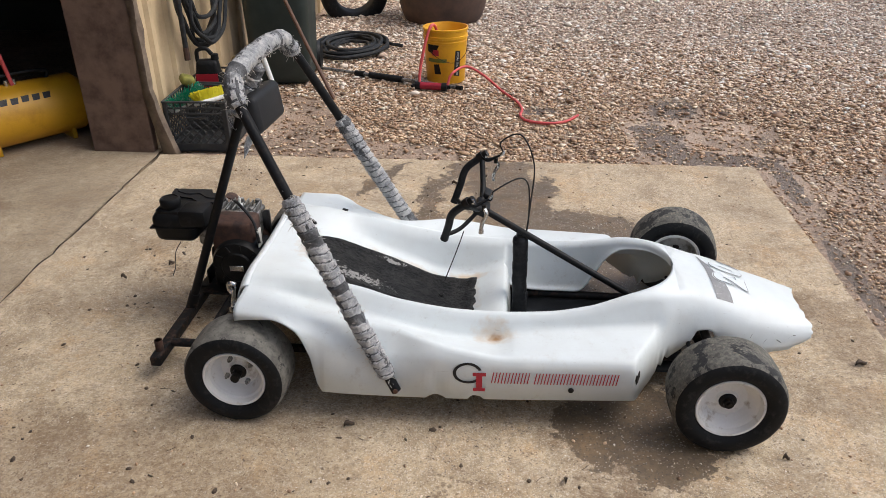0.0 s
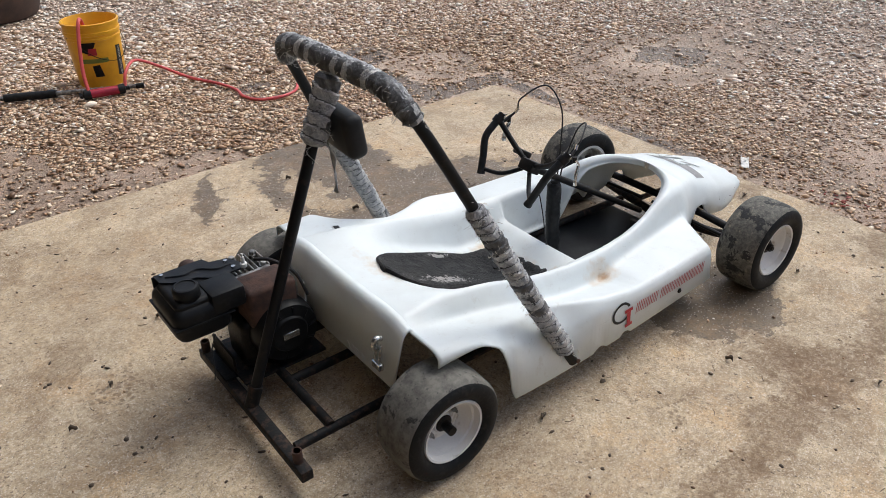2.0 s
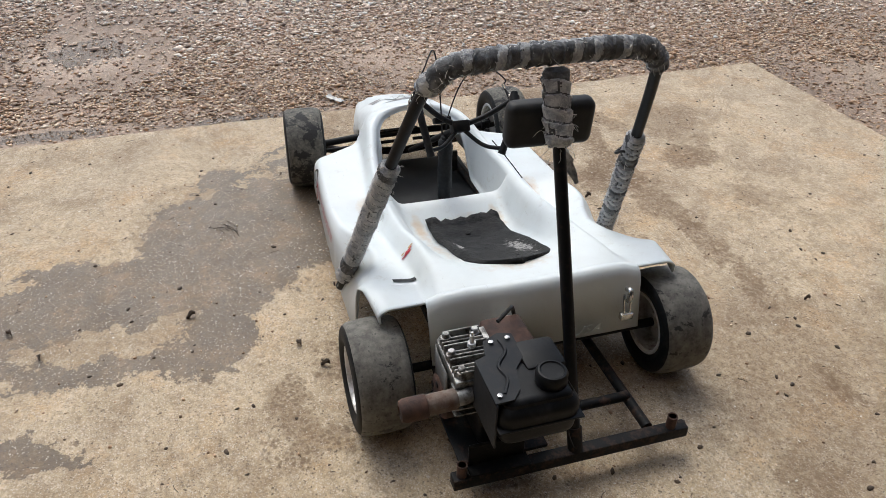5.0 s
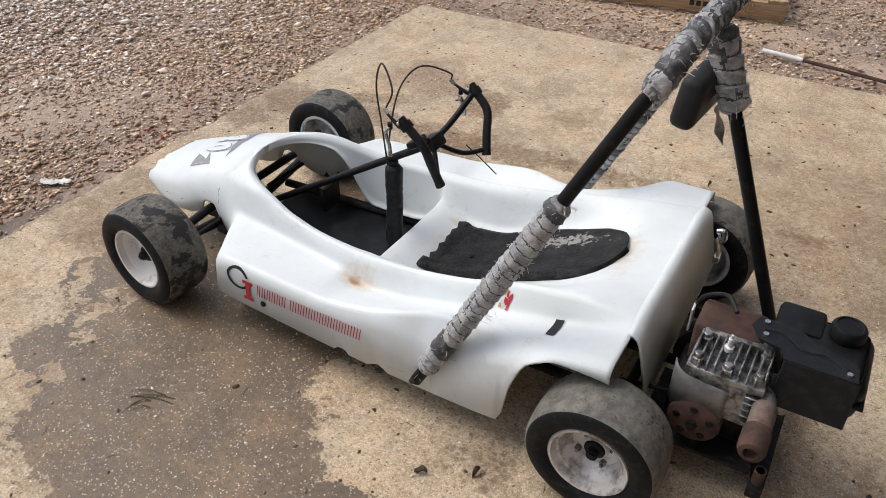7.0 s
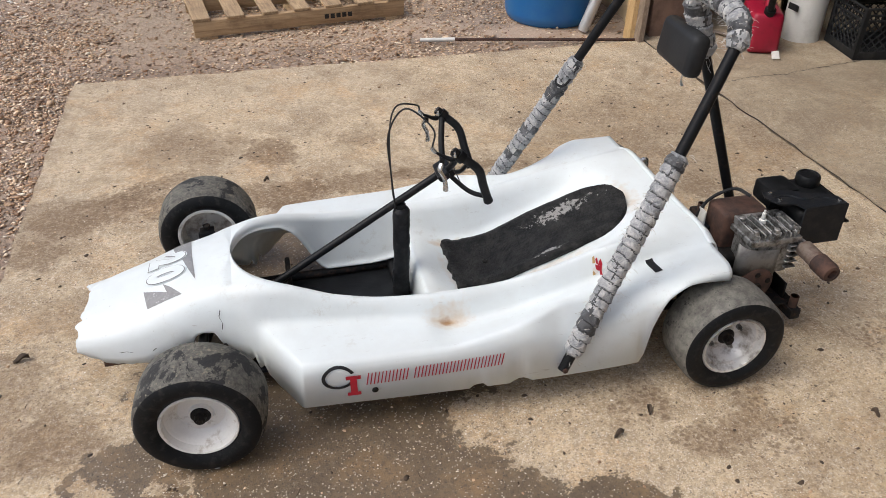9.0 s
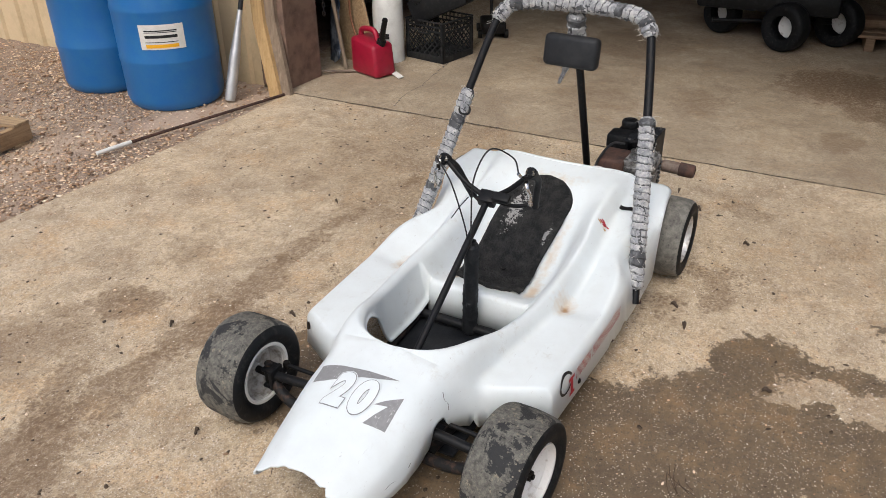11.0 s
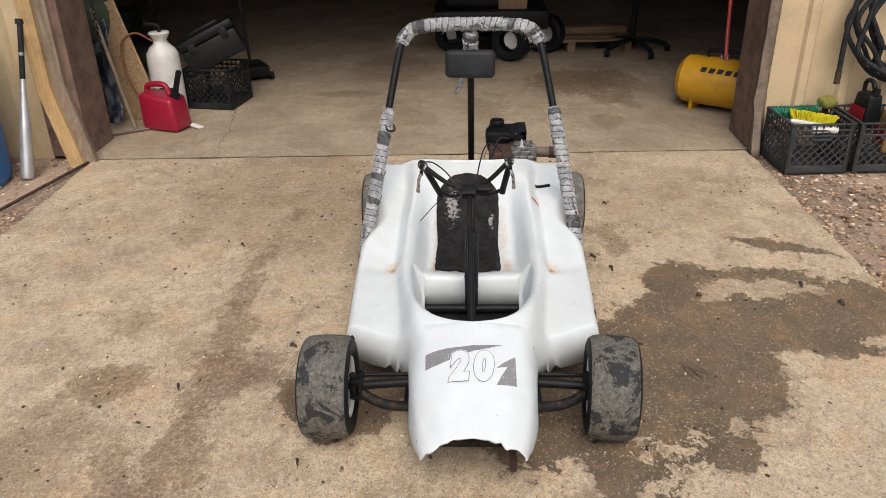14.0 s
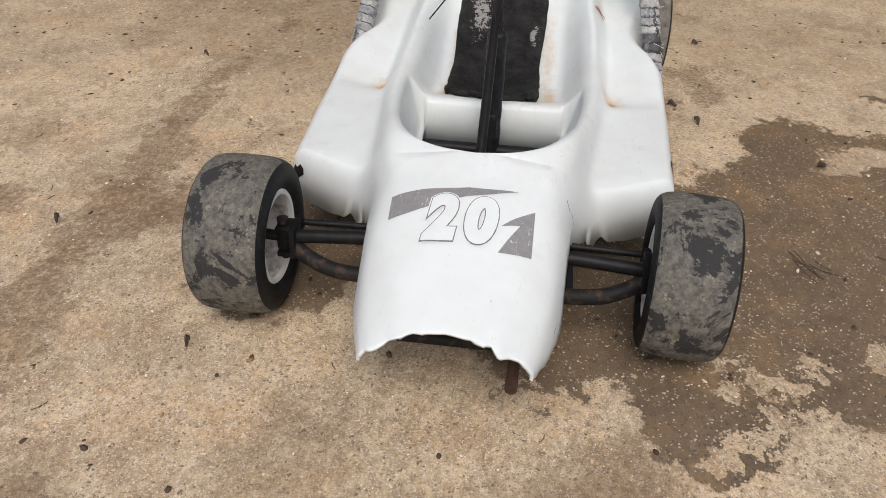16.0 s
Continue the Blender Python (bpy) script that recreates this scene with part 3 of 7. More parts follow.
def thing(name, label, category, m=None, group="", kind=""):
    ob = new(name)
    ob.empty_display_size = 0.1
    if m is not None:
        ob.matrix_world = m
    return tagged(ob, label, category, group, kind)


def solid(name, bm, mat, label, category, m=None, group="", kind="", smooth=True, angle=40):
    ob = new(name, mesh_of(name, bm, mat, smooth, angle))
    if m is not None:
        ob.matrix_world = m
    return tagged(ob, label, category, group, kind)


def structure(name, bm, mat, label="", category="", smooth=False):
    return tagged(new(name, mesh_of(name, bm, mat, smooth)), label, category, "", "structure")


def box(x0, y0, z0, x1, y1, z1, bevel=0.0, seg=2, bm=None, m=None):
    b = bmesh.new()
    bmesh.ops.create_cube(b, size=1.0, matrix=Matrix.Translation(((x0 + x1) / 2, (y0 + y1) / 2, (z0 + z1) / 2)) @ Matrix.Diagonal((abs(x1 - x0), abs(y1 - y0), abs(z1 - z0), 1)))
    if bevel:
        bmesh.ops.bevel(b, geom=b.edges[:], offset=bevel, segments=seg, affect="EDGES", profile=0.5)
    if m is not None:
        b.transform(m)
    return merge(bm, b)


def merge(bm, b):
    if bm is None:
        return b
    me = bpy.data.meshes.new("tmp")
    b.to_mesh(me)
    b.free()
    bm.from_mesh(me)
    bpy.data.meshes.remove(me)
    return bm


def smooth_path(pts, n=8):
    """Catmull-Rom points along a path."""
    p = [Vector(q) for q in pts]
    if len(p) < 3:
        return p
    q = [2 * p[0] - p[1]] + p + [2 * p[-1] - p[-2]]
    out = []
    for i in range(1, len(q) - 2):
        for k in range(n):
            t = k / n
            a, b, c, d = q[i - 1], q[i], q[i + 1], q[i + 2]
            out.append(0.5 * ((2 * b) + (c - a) * t + (2 * a - 5 * b + 4 * c - d) * t * t + (3 * b - a - 3 * c + d) * t ** 3))
    out.append(p[-1])
    return out


def tube(pts, r, sides=12, caps=True, bm=None, radius=None):
    """A round bar along a path; radius(s, angle, i) may vary it, s being metres along the path."""
    p = [Vector(q) for q in pts]
    b = bmesh.new()
    t0 = (p[1] - p[0]).normalized()
    up = Vector((0, 0, 1)) if abs(t0.z) < 0.9 else Vector((1, 0, 0))
    u = t0.cross(up).normalized()
    rings, s = [], 0.0
    for i, c in enumerate(p):
        t = (p[min(i + 1, len(p) - 1)] - p[max(i - 1, 0)]).normalized()
        u = (u - t * u.dot(t)).normalized()
        v = t.cross(u)
        if i:
            s += (p[i] - p[i - 1]).length
        ring = []
        for k in range(sides):
            a = 2 * math.pi * k / sides
            rr = r if radius is None else radius(s, a, i)
            ring.append(b.verts.new(c + (u * math.cos(a) + v * math.sin(a)) * rr))
        rings.append(ring)
    for i in range(len(rings) - 1):
        for k in range(sides):
            b.faces.new((rings[i][k], rings[i][(k + 1) % sides], rings[i + 1][(k + 1) % sides], rings[i + 1][k]))
    if caps:
        b.faces.new(rings[0][::-1])
        b.faces.new(rings[-1])
    bmesh.ops.recalc_face_normals(b, faces=b.faces[:])
    return merge(bm, b)


def hollow(p0, p1, r, wall, sides=16, bm=None):
    """An open pipe with real wall thickness."""
    p0, p1 = Vector(p0), Vector(p1)
    d = (p1 - p0).normalized()
    return tube([p0, p1, p1, p1 - d * min(0.05, (p1 - p0).length * 0.9)], r, sides, False, bm, lambda s, a, i: (r, r, r - wall, r - wall)[i])


def lathe(profile, seg=32, bm=None, m=None, close=True):
    """Turns (radius, height) points round z."""
    b = bmesh.new()
    rings = []
    for r, z in profile:
        if r < 1e-6:
            rings.append([b.verts.new((0, 0, z))])
        else:
            rings.append([b.verts.new((r * math.cos(2 * math.pi * k / seg), r * math.sin(2 * math.pi * k / seg), z)) for k in range(seg)])
    for a, c in zip(rings[:-1], rings[1:]):
        for k in range(seg):
            va, vb = a[k % len(a)], a[(k + 1) % len(a)]
            vc, vd = c[(k + 1) % len(c)], c[k % len(c)]
            vs = []
            for v in (va, vb, vc, vd):
                if v not in vs:
                    vs.append(v)
            if len(vs) > 2:
                b.faces.new(vs)
    bmesh.ops.recalc_face_normals(b, faces=b.faces[:])
    if m is not None:
        b.transform(m)
    return merge(bm, b)


def plate(outline, z0, z1, bm=None, m=None):
    """A flat plate from a plan outline."""
    b = bmesh.new()
    f = b.faces.new([b.verts.new((x, y, z0)) for x, y in outline])
    r = bmesh.ops.extrude_face_region(b, geom=[f])
    bmesh.ops.translate(b, vec=(0, 0, z1 - z0), verts=[v for v in r["geom"] if isinstance(v, bmesh.types.BMVert)])
    bmesh.ops.recalc_face_normals(b, faces=b.faces[:])
    if m is not None:
        b.transform(m)
    return merge(bm, b)


def lettering(text, size, m, depth=0.0006, shear=0.0, outline=0.0, width=1.0):
    """A text in the built-in font as a mesh, standing on its base line at m."""
    cu = bpy.data.curves.new("text", "FONT")
    cu.body, cu.size, cu.extrude, cu.shear = text, size, depth, shear
    cu.align_x, cu.align_y = "CENTER", "CENTER"
    cu.offset = outline
    cu.space_character = 1.0
    ob = bpy.data.objects.new("text", cu)
    scene.collection.objects.link(ob)
    me = bpy.data.meshes.new_from_object(ob.evaluated_get(bpy.context.evaluated_depsgraph_get()))
    bpy.data.objects.remove(ob)
    b = bmesh.new()
    b.from_mesh(me)
    bpy.data.meshes.remove(me)
    b.transform(m @ Matrix.Diagonal((width, 1, 1, 1)))
    return b


def interp(table, x):
    """Smooth interpolation of rows (x, values...) without overshoot."""
    xs = [r[0] for r in table]
    if x <= xs[0]:
        return list(table[0][1:])
    if x >= xs[-1]:
        return list(table[-1][1:])
    i = max(k for k in range(len(xs)) if xs[k] <= x)
    i = min(i, len(xs) - 2)
    h = xs[i + 1] - xs[i]
    t = (x - xs[i]) / h
    out = []
    for k in range(1, len(table[0])):
        y0, y1 = table[i][k], table[i + 1][k]
        d = (y1 - y0) / h
        def slope(j):
            if j <= 0 or j >= len(xs) - 1:
                return d
            a = (table[j][k] - table[j - 1][k]) / (xs[j] - xs[j - 1])
            c = (table[j + 1][k] - table[j][k]) / (xs[j + 1] - xs[j])
            return 0.0 if a * c <= 0 else 2 * a * c / (a + c)
        m0, m1 = slope(i), slope(i + 1)
        out.append((2 * t ** 3 - 3 * t ** 2 + 1) * y0 + (t ** 3 - 2 * t ** 2 + t) * h * m0 + (-2 * t ** 3 + 3 * t ** 2) * y1 + (t ** 3 - t ** 2) * h * m1)
    return out

# ---------------------------------------------------------------- setting
SLAB = [(-1.035, -2.19), (2.035, -2.185), (1.96, 1.63), (-1.13, 1.60)]


def slab_mesh(corners, z0, z1, wobble, step=0.06, seed=3):
    """A slab with chipped, uneven edges."""
    rnd = random.Random(seed)
    out = []
    for i, a in enumerate(corners):
        b = corners[(i + 1) % len(corners)]
        d = Vector((b[0] - a[0], b[1] - a[1]))
        n = max(2, int(d.length / step))
        nrm = Vector((d.y, -d.x)).normalized()
        for k in range(n):
            p = Vector(a) + d * (k / n)
            w = 0.0 if k == 0 else (noise.noise((p.x * 3.1, p.y * 3.1, seed)) * 0.7 + rnd.uniform(-0.5, 0.5) * 0.5) * wobble
            out.append(tuple(p + nrm * w))
    b = plate(out, z0, z1)
    return b


structure("ground", box(-60, -60, -0.42, 60, 60, -0.022), EARTH, "damp brown gravel yard around the concrete apron", "ground")
apron = structure("pavement", slab_mesh(SLAB, -0.25, 0.0, 0.018), CONCRETE, "stained tan concrete apron with wet patches before the garage", "concrete slab")
structure("floor", slab_mesh([(-9.0, -4.6), (-1.043, -2.35), (-1.142, 1.72), (-9.0, 4.6)][::1], -0.25, 0.002, 0.004, 0.3), CONCRETE_IN, "dusty concrete floor inside the garage", "floor")


def ribbed_wall(y0, y1, x, z1, thick=0.035):
    """Ribbed sheet metal cladding, ribs upright."""
    b = bmesh.new()
    pts, y = [], y0
    while y < y1:
        for dy, dx in ((0.0, 0.0), (0.155, 0.0), (0.17, 0.022), (0.215, 0.022), (0.23, 0.0)):
            pts.append((x + dx, min(y + dy, y1)))
        y += 0.23
    lo = [b.verts.new((p[0], p[1], -0.02)) for p in pts]
    hi = [b.verts.new((p[0], p[1], z1)) for p in pts]
    for i in range(len(pts) - 1):
        if (pts[i][0] - pts[i + 1][0]) ** 2 + (pts[i][1] - pts[i + 1][1]) ** 2 > 1e-9:
            b.faces.new((lo[i], lo[i + 1], hi[i + 1], hi[i]))
    r = bmesh.ops.extrude_face_region(b, geom=b.faces[:])
    bmesh.ops.translate(b, vec=(-thick, 0, 0), verts=[v for v in r["geom"] if isinstance(v, bmesh.types.BMVert)])
    bmesh.ops.recalc_face_normals(b, faces=b.faces[:])
    return b


# walls and unseen header reach 4.2 m to block skylight from the slab
structure("wall_north", ribbed_wall(1.672, 6.5, -1.19, 4.2), TAN_METAL, "tan ribbed sheet metal garage wall", "wall")
structure("wall_south", ribbed_wall(-9.0, -2.462, -1.13, 4.2), TAN_METAL, "tan ribbed sheet metal garage wall", "wall")
structure("wall_header_unseen", box(-1.24, -2.459, 2.4, -1.14, 1.669, 4.2), TAN_METAL, "unseen tan sheet metal above the garage door, sized to shade the slab", "wall")
# assumed walls and ceiling, with the room's gloom put into their colour
structure("wall_back", box(-9.1, -4.7, -0.1, -9.0, 4.7, 3.4), GLOOM_DARK, "assumed back wall of the garage, gloom put into its dark colour", "wall")
structure("wall_side_a", box(-9.1, 4.6, -0.1, -1.24, 4.7, 3.4), GLOOM_DARK, "assumed side wall of the garage, gloom put into its dark colour", "wall")
structure("wall_side_b", box(-9.1, -4.7, -0.1, -1.17, -4.6, 3.4), GLOOM_DARK, "assumed side wall of the garage, gloom put into its dark colour", "wall")
structure("ceiling", box(-9.1, -9.0, 3.4, -1.1, 6.5, 3.5), GLOOM_DARK, "unseen garage ceiling, gloom put into its dark colour", "ceiling")
structure("door_frame_north", box(-1.50, 1.61, 0.0, -1.165, 1.668, 2.4, 0.006), BROWN_STEEL, "rusty brown steel garage door jamb", "door frame")
structure("door_frame_south", box(-1.42, -2.46, 0.0, -1.095, -2.235, 2.4, 0.006), BROWN_STEEL, "rusty brown steel garage door jamb", "door frame")

# ---------------------------------------------------------------- the go-kart
kart = thing("go_kart", "white fibreglass go-kart with taped roll bar, standing on the concrete", "go-kart", Matrix.Identity(4))

# design curves of the body, along its length: half width and height of each edge of its section
BOTTOM_WIDTH = [(-0.012, 0.405), (0.217, 0.43), (0.42, 0.432), (1.06, 0.409), (1.09, 0.407), (1.096, 0.402), (1.1138, 0.3709), (1.1316, 0.3397), (1.1494, 0.3086), (1.1672, 0.2774), (1.185, 0.2463), (1.2, 0.228), (1.235, 0.208), (1.3, 0.19), (1.47, 0.182), (1.55, 0.164), (1.63, 0.136)]
BOTTOM_HEIGHT = [(-0.012, 0.304), (0.03, 0.312), (0.1, 0.32), (0.16, 0.295), (0.2, 0.2), (0.217, 0.095), (0.3, 0.092), (1.1, 0.099), (1.19, 0.104), (1.215, 0.12), (1.245, 0.135), (1.275, 0.16), (1.295, 0.198), (1.335, 0.196), (1.36, 0.15), (1.42, 0.13), (1.47, 0.124), (1.55, 0.12), (1.59, 0.128), (1.63, 0.146)]
SIDE_WIDTH = [(-0.012, 0.408), (0.1, 0.412), (0.217, 0.412), (0.3, 0.398), (0.36, 0.394), (0.42, 0.402), (0.55, 0.42), (0.7, 0.418), (1.06, 0.401), (1.085, 0.4), (1.0905, 0.395), (1.1064, 0.3672), (1.1223, 0.3394), (1.1382, 0.3115), (1.1541, 0.2837), (1.17, 0.2559), (1.19, 0.236), (1.235, 0.206), (1.3, 0.188), (1.47, 0.176), (1.55, 0.163), (1.63, 0.138)]
SIDE_HEIGHT = [(-0.012, 0.33), (0.1, 0.33), (0.16, 0.302), (0.217, 0.264), (0.3, 0.225), (0.36, 0.205), (0.42, 0.203), (0.55, 0.222), (0.65, 0.208), (0.72, 0.202), (1.06, 0.199), (1.09, 0.195), (1.17, 0.19), (1.19, 0.178), (1.235, 0.188), (1.3, 0.208), (1.36, 0.207), (1.42, 0.182), (1.47, 0.163), (1.55, 0.155), (1.63, 0.162)]
POD_EDGE_WIDTH = [(-0.012, 0.385), (0.1, 0.388), (0.2, 0.374), (0.3, 0.348), (0.36, 0.34), (0.42, 0.35), (0.5, 0.382), (0.6, 0.402), (0.7, 0.404), (0.74, 0.403), (1.055, 0.387), (1.073, 0.3855), (1.0855, 0.381), (1.1014, 0.3532), (1.1173, 0.3253), (1.1332, 0.2975), (1.1491, 0.2697), (1.165, 0.2419), (1.19, 0.225), (1.235, 0.198), (1.3, 0.178), (1.47, 0.163), (1.55, 0.15), (1.63, 0.126)]
POD_EDGE_HEIGHT = [(-0.012, 0.345), (0.06, 0.339), (0.15, 0.315), (0.2, 0.3), (0.3, 0.278), (0.36, 0.27), (0.42, 0.268), (0.5, 0.262), (0.6, 0.245), (0.7, 0.226), (0.74, 0.221), (1.06, 0.217), (1.13, 0.216), (1.17, 0.214), (1.19, 0.212), (1.235, 0.22), (1.3, 0.236), (1.36, 0.232), (1.47, 0.203), (1.55, 0.188), (1.63, 0.18)]
POD_INNER_WIDTH = [(-0.012, 0.296), (0.06, 0.284), (0.15, 0.27), (0.3, 0.276), (0.42, 0.284), (0.6, 0.285), (0.7, 0.28), (0.75, 0.275), (0.85, 0.259), (0.97, 0.242), (1.06, 0.233), (1.14, 0.221), (1.19, 0.211), (1.235, 0.188), (1.3, 0.163), (1.36, 0.155), (1.47, 0.142), (1.63, 0.1)]
POD_INNER_HEIGHT = [(-0.012, 0.346), (0.06, 0.328), (0.15, 0.296), (0.217, 0.284), (0.3, 0.266), (0.42, 0.236), (0.52, 0.21), (0.6, 0.199), (0.69, 0.193), (0.71, 0.196), (0.735, 0.206), (0.765, 0.214), (0.97, 0.219), (1.14, 0.224), (1.19, 0.24), (1.235, 0.256), (1.3, 0.263), (1.36, 0.256), (1.42, 0.24), (1.47, 0.222), (1.55, 0.206), (1.63, 0.19)]
SHOULDER_WIDTH = [(-0.012, 0.272), (0.06, 0.262), (0.15, 0.252), (0.3, 0.248), (0.45, 0.256), (0.7, 0.256), (0.85, 0.244), (0.97, 0.226), (1.06, 0.208), (1.1, 0.2), (1.18, 0.18), (1.235, 0.16), (1.3, 0.138), (1.36, 0.126), (1.47, 0.11), (1.63, 0.076)]
SHOULDER_HEIGHT = [(-0.012, 0.353), (0.1, 0.34), (0.2, 0.322), (0.3, 0.306), (0.42, 0.279), (0.6, 0.252), (0.7, 0.248), (0.85, 0.25), (0.97, 0.262), (1.06, 0.283), (1.1, 0.294), (1.18, 0.304), (1.235, 0.301), (1.3, 0.288), (1.36, 0.277), (1.47, 0.243), (1.55, 0.224), (1.63, 0.2)]
RIM_WIDTH = [(-0.012, 0.25), (0.15, 0.232), (0.3, 0.228), (0.45, 0.238), (0.7, 0.239), (0.85, 0.228), (0.97, 0.21), (1.06, 0.19), (1.1, 0.18), (1.15, 0.158), (1.18, 0.136), (1.205, 0.106), (1.22, 0.078), (1.23, 0.048), (1.235, 0.02), (1.2365, 0.024), (1.244, 0.06), (1.256, 0.085), (1.3, 0.082), (1.63, 0.045)]
RIM_HEIGHT = [(-0.012, 0.362), (0.1, 0.362), (0.2, 0.347), (0.3, 0.328), (0.42, 0.296), (0.6, 0.268), (0.7, 0.263), (0.85, 0.265), (0.97, 0.278), (1.06, 0.3), (1.1, 0.31), (1.15, 0.317), (1.18, 0.319), (1.235, 0.321), (1.244, 0.317), (1.256, 0.313), (1.3, 0.301), (1.36, 0.292), (1.47, 0.257), (1.63, 0.207)]
LIP_WIDTH = [(-0.012, 0.19), (0.16, 0.195), (0.2, 0.197), (0.74, 0.213), (0.97, 0.19), (1.06, 0.17), (1.1, 0.16), (1.15, 0.138), (1.18, 0.117), (1.205, 0.088), (1.22, 0.06), (1.23, 0.032), (1.235, 0.01), (1.3, 0), (1.63, 0)]
LIP_HEIGHT = [(-0.012, 0.366), (0.1, 0.36), (0.16, 0.348), (0.2, 0.33), (0.3, 0.305), (0.42, 0.27), (0.6, 0.25), (0.85, 0.252), (0.97, 0.266), (1.06, 0.289), (1.1, 0.3), (1.18, 0.31), (1.235, 0.315), (1.2365, 0.321), (1.25, 0.318), (1.27, 0.312), (1.3, 0.306), (1.36, 0.298), (1.47, 0.262), (1.63, 0.209)]
FOOT_WIDTH = [(-0.012, 0.12), (0.16, 0.14), (0.2, 0.15), (0.3, 0.16), (0.722, 0.174), (0.74, 0.18), (0.97, 0.18), (1.06, 0.165), (1.1, 0.156), (1.15, 0.134), (1.18, 0.114), (1.205, 0.085), (1.22, 0.057), (1.23, 0.03), (1.235, 0.008), (1.3, 0), (1.63, 0)]
FOOT_HEIGHT = [(-0.012, 0.362), (0.1, 0.345), (0.16, 0.318), (0.3, 0.25), (0.42, 0.2), (0.52, 0.163), (0.6, 0.16), (0.722, 0.193), (0.74, 0.12), (0.85, 0.1), (0.97, 0.1), (1.06, 0.245), (1.09, 0.27), (1.1, 0.276), (1.18, 0.295), (1.235, 0.3), (1.63, 0.209)]
MIDDLE_HEIGHT = [(-0.012, 0.36), (0.1, 0.332), (0.16, 0.3), (0.42, 0.186), (0.52, 0.15), (0.6, 0.143), (0.722, 0.19), (0.74, 0.12), (0.97, 0.1), (1.06, 0.245), (1.1, 0.276), (1.18, 0.295), (1.235, 0.3), (1.63, 0.209)]
CURVES = (BOTTOM_WIDTH, BOTTOM_HEIGHT, SIDE_WIDTH, SIDE_HEIGHT, POD_EDGE_WIDTH, POD_EDGE_HEIGHT, POD_INNER_WIDTH, POD_INNER_HEIGHT, SHOULDER_WIDTH, SHOULDER_HEIGHT, RIM_WIDTH, RIM_HEIGHT, LIP_WIDTH, LIP_HEIGHT, FOOT_WIDTH, FOOT_HEIGHT, MIDDLE_HEIGHT)
ROUNDING = (0.016, 0.016, 0.018, 0.022, 0.018, 0.016, 0.022)
TURN_POINTS = 5


def body_curves(x):
    return [interp(curve, x)[0] for curve in CURVES]


OPEN0, OPEN1 = 0.722, 1.236


def curve2(pts, n):
    q = smooth_path([(a, b, 0) for a, b in pts], n)
    return [(v.x, v.y) for v in q]


def rounded(pts):
    """A bent line with each corner rounded off; the number of points is always the same."""
    out = [pts[0]]
    for k in range(1, len(pts) - 1):
        a, c, e = (Vector(pts[k + d]) for d in (-1, 0, 1))
        la, le = (a - c).length, (e - c).length
        r = min(ROUNDING[k - 1], 0.48 * la, 0.48 * le)
        p = c + (a - c) * (r / max(la, 1e-6))
        q = c + (e - c) * (r / max(le, 1e-6))
        for i in range(TURN_POINTS):
            t = i / (TURN_POINTS - 1)
            out.append(tuple(p * (1 - t) ** 2 + c * 2 * t * (1 - t) + q * t * t))
    out.append(pts[-1])
    return out


def shell_section(x):
    v = body_curves(x)
    for c0, w, up in ((0.545, 0.022, 0.014), (0.655, 0.02, 0.013)):
        v[1] += up * max(0.0, 1 - ((x - c0) / w) ** 4)
    for c0, w in ((1.178, 0.010), (1.2, 0.008)):
        v[1] += 0.022 * max(0.0, 1 - abs(x - c0) / w)
    if x > 1.1:
        v[1] += 0.005 * noise.noise((x * 55, 1.3, 0.0)) * min(1.0, (x - 1.1) / 0.05)
    p = [(v[2 * k], v[2 * k + 1]) for k in range(8)]
    cut = 1 + 5 * TURN_POINTS
    if x >= OPEN1:
        return rounded(p[:6] + [(0.0, p[6][1])]), []
    ring = rounded(p + [(0.0, v[16])])
    return ring[:cut], ring[cut:]


def shell_side(b, sgn):
    """Half of the body skin: rear deck and tub, cockpit sides, nose."""
    xs = list(np.linspace(-0.012, 0.68, 60)) + list(np.linspace(0.688, 0.76, 16)) + list(np.linspace(0.772, 1.04, 22)) + list(np.linspace(1.046, 1.08, 6)) + list(np.linspace(1.082, 1.102, 14)) + list(np.linspace(1.106, 1.2, 34)) + [1.2355 - 0.0345 * (1 - k / 14) ** 2 for k in range(1, 14)]
    cols = []
    for x in xs:
        o, i = shell_section(float(x))
        ring = [b.verts.new((x, sgn * max(y, 0.0), z)) for y, z in o + i]
        cols.append((x, ring, len(o)))
    for (xa, a, na), (xb, c, nb) in zip(cols[:-1], cols[1:]):
        for k in range(len(a) - 1):
            if xa > OPEN0 - 1e-6 and k >= 4 + 6 * TURN_POINTS:
                continue
            b.faces.new((a[k], c[k], c[k + 1], a[k + 1]))
    tip = cols[-1][1][:cols[-1][2]]
    xs2 = list(np.linspace(1.236, 1.63, 84))
    prev = None
    for x in xs2:
        o, _ = shell_section(float(x))
        ring = [b.verts.new((x, sgn * max(y, 0.0), z)) for y, z in o]
        if prev is None:
            m = min(len(tip), len(ring))
            for k in range(m - 1):
                b.faces.new((tip[k], ring[k], ring[k + 1], tip[k + 1]))
            for k in range(m - 1, len(ring) - 1):
                b.faces.new((tip[-1], ring[k], ring[k + 1]))
        else:
            for k in range(len(ring) - 1):
                b.faces.new((prev[k], ring[k], ring[k + 1], prev[k + 1]))
        prev = ring


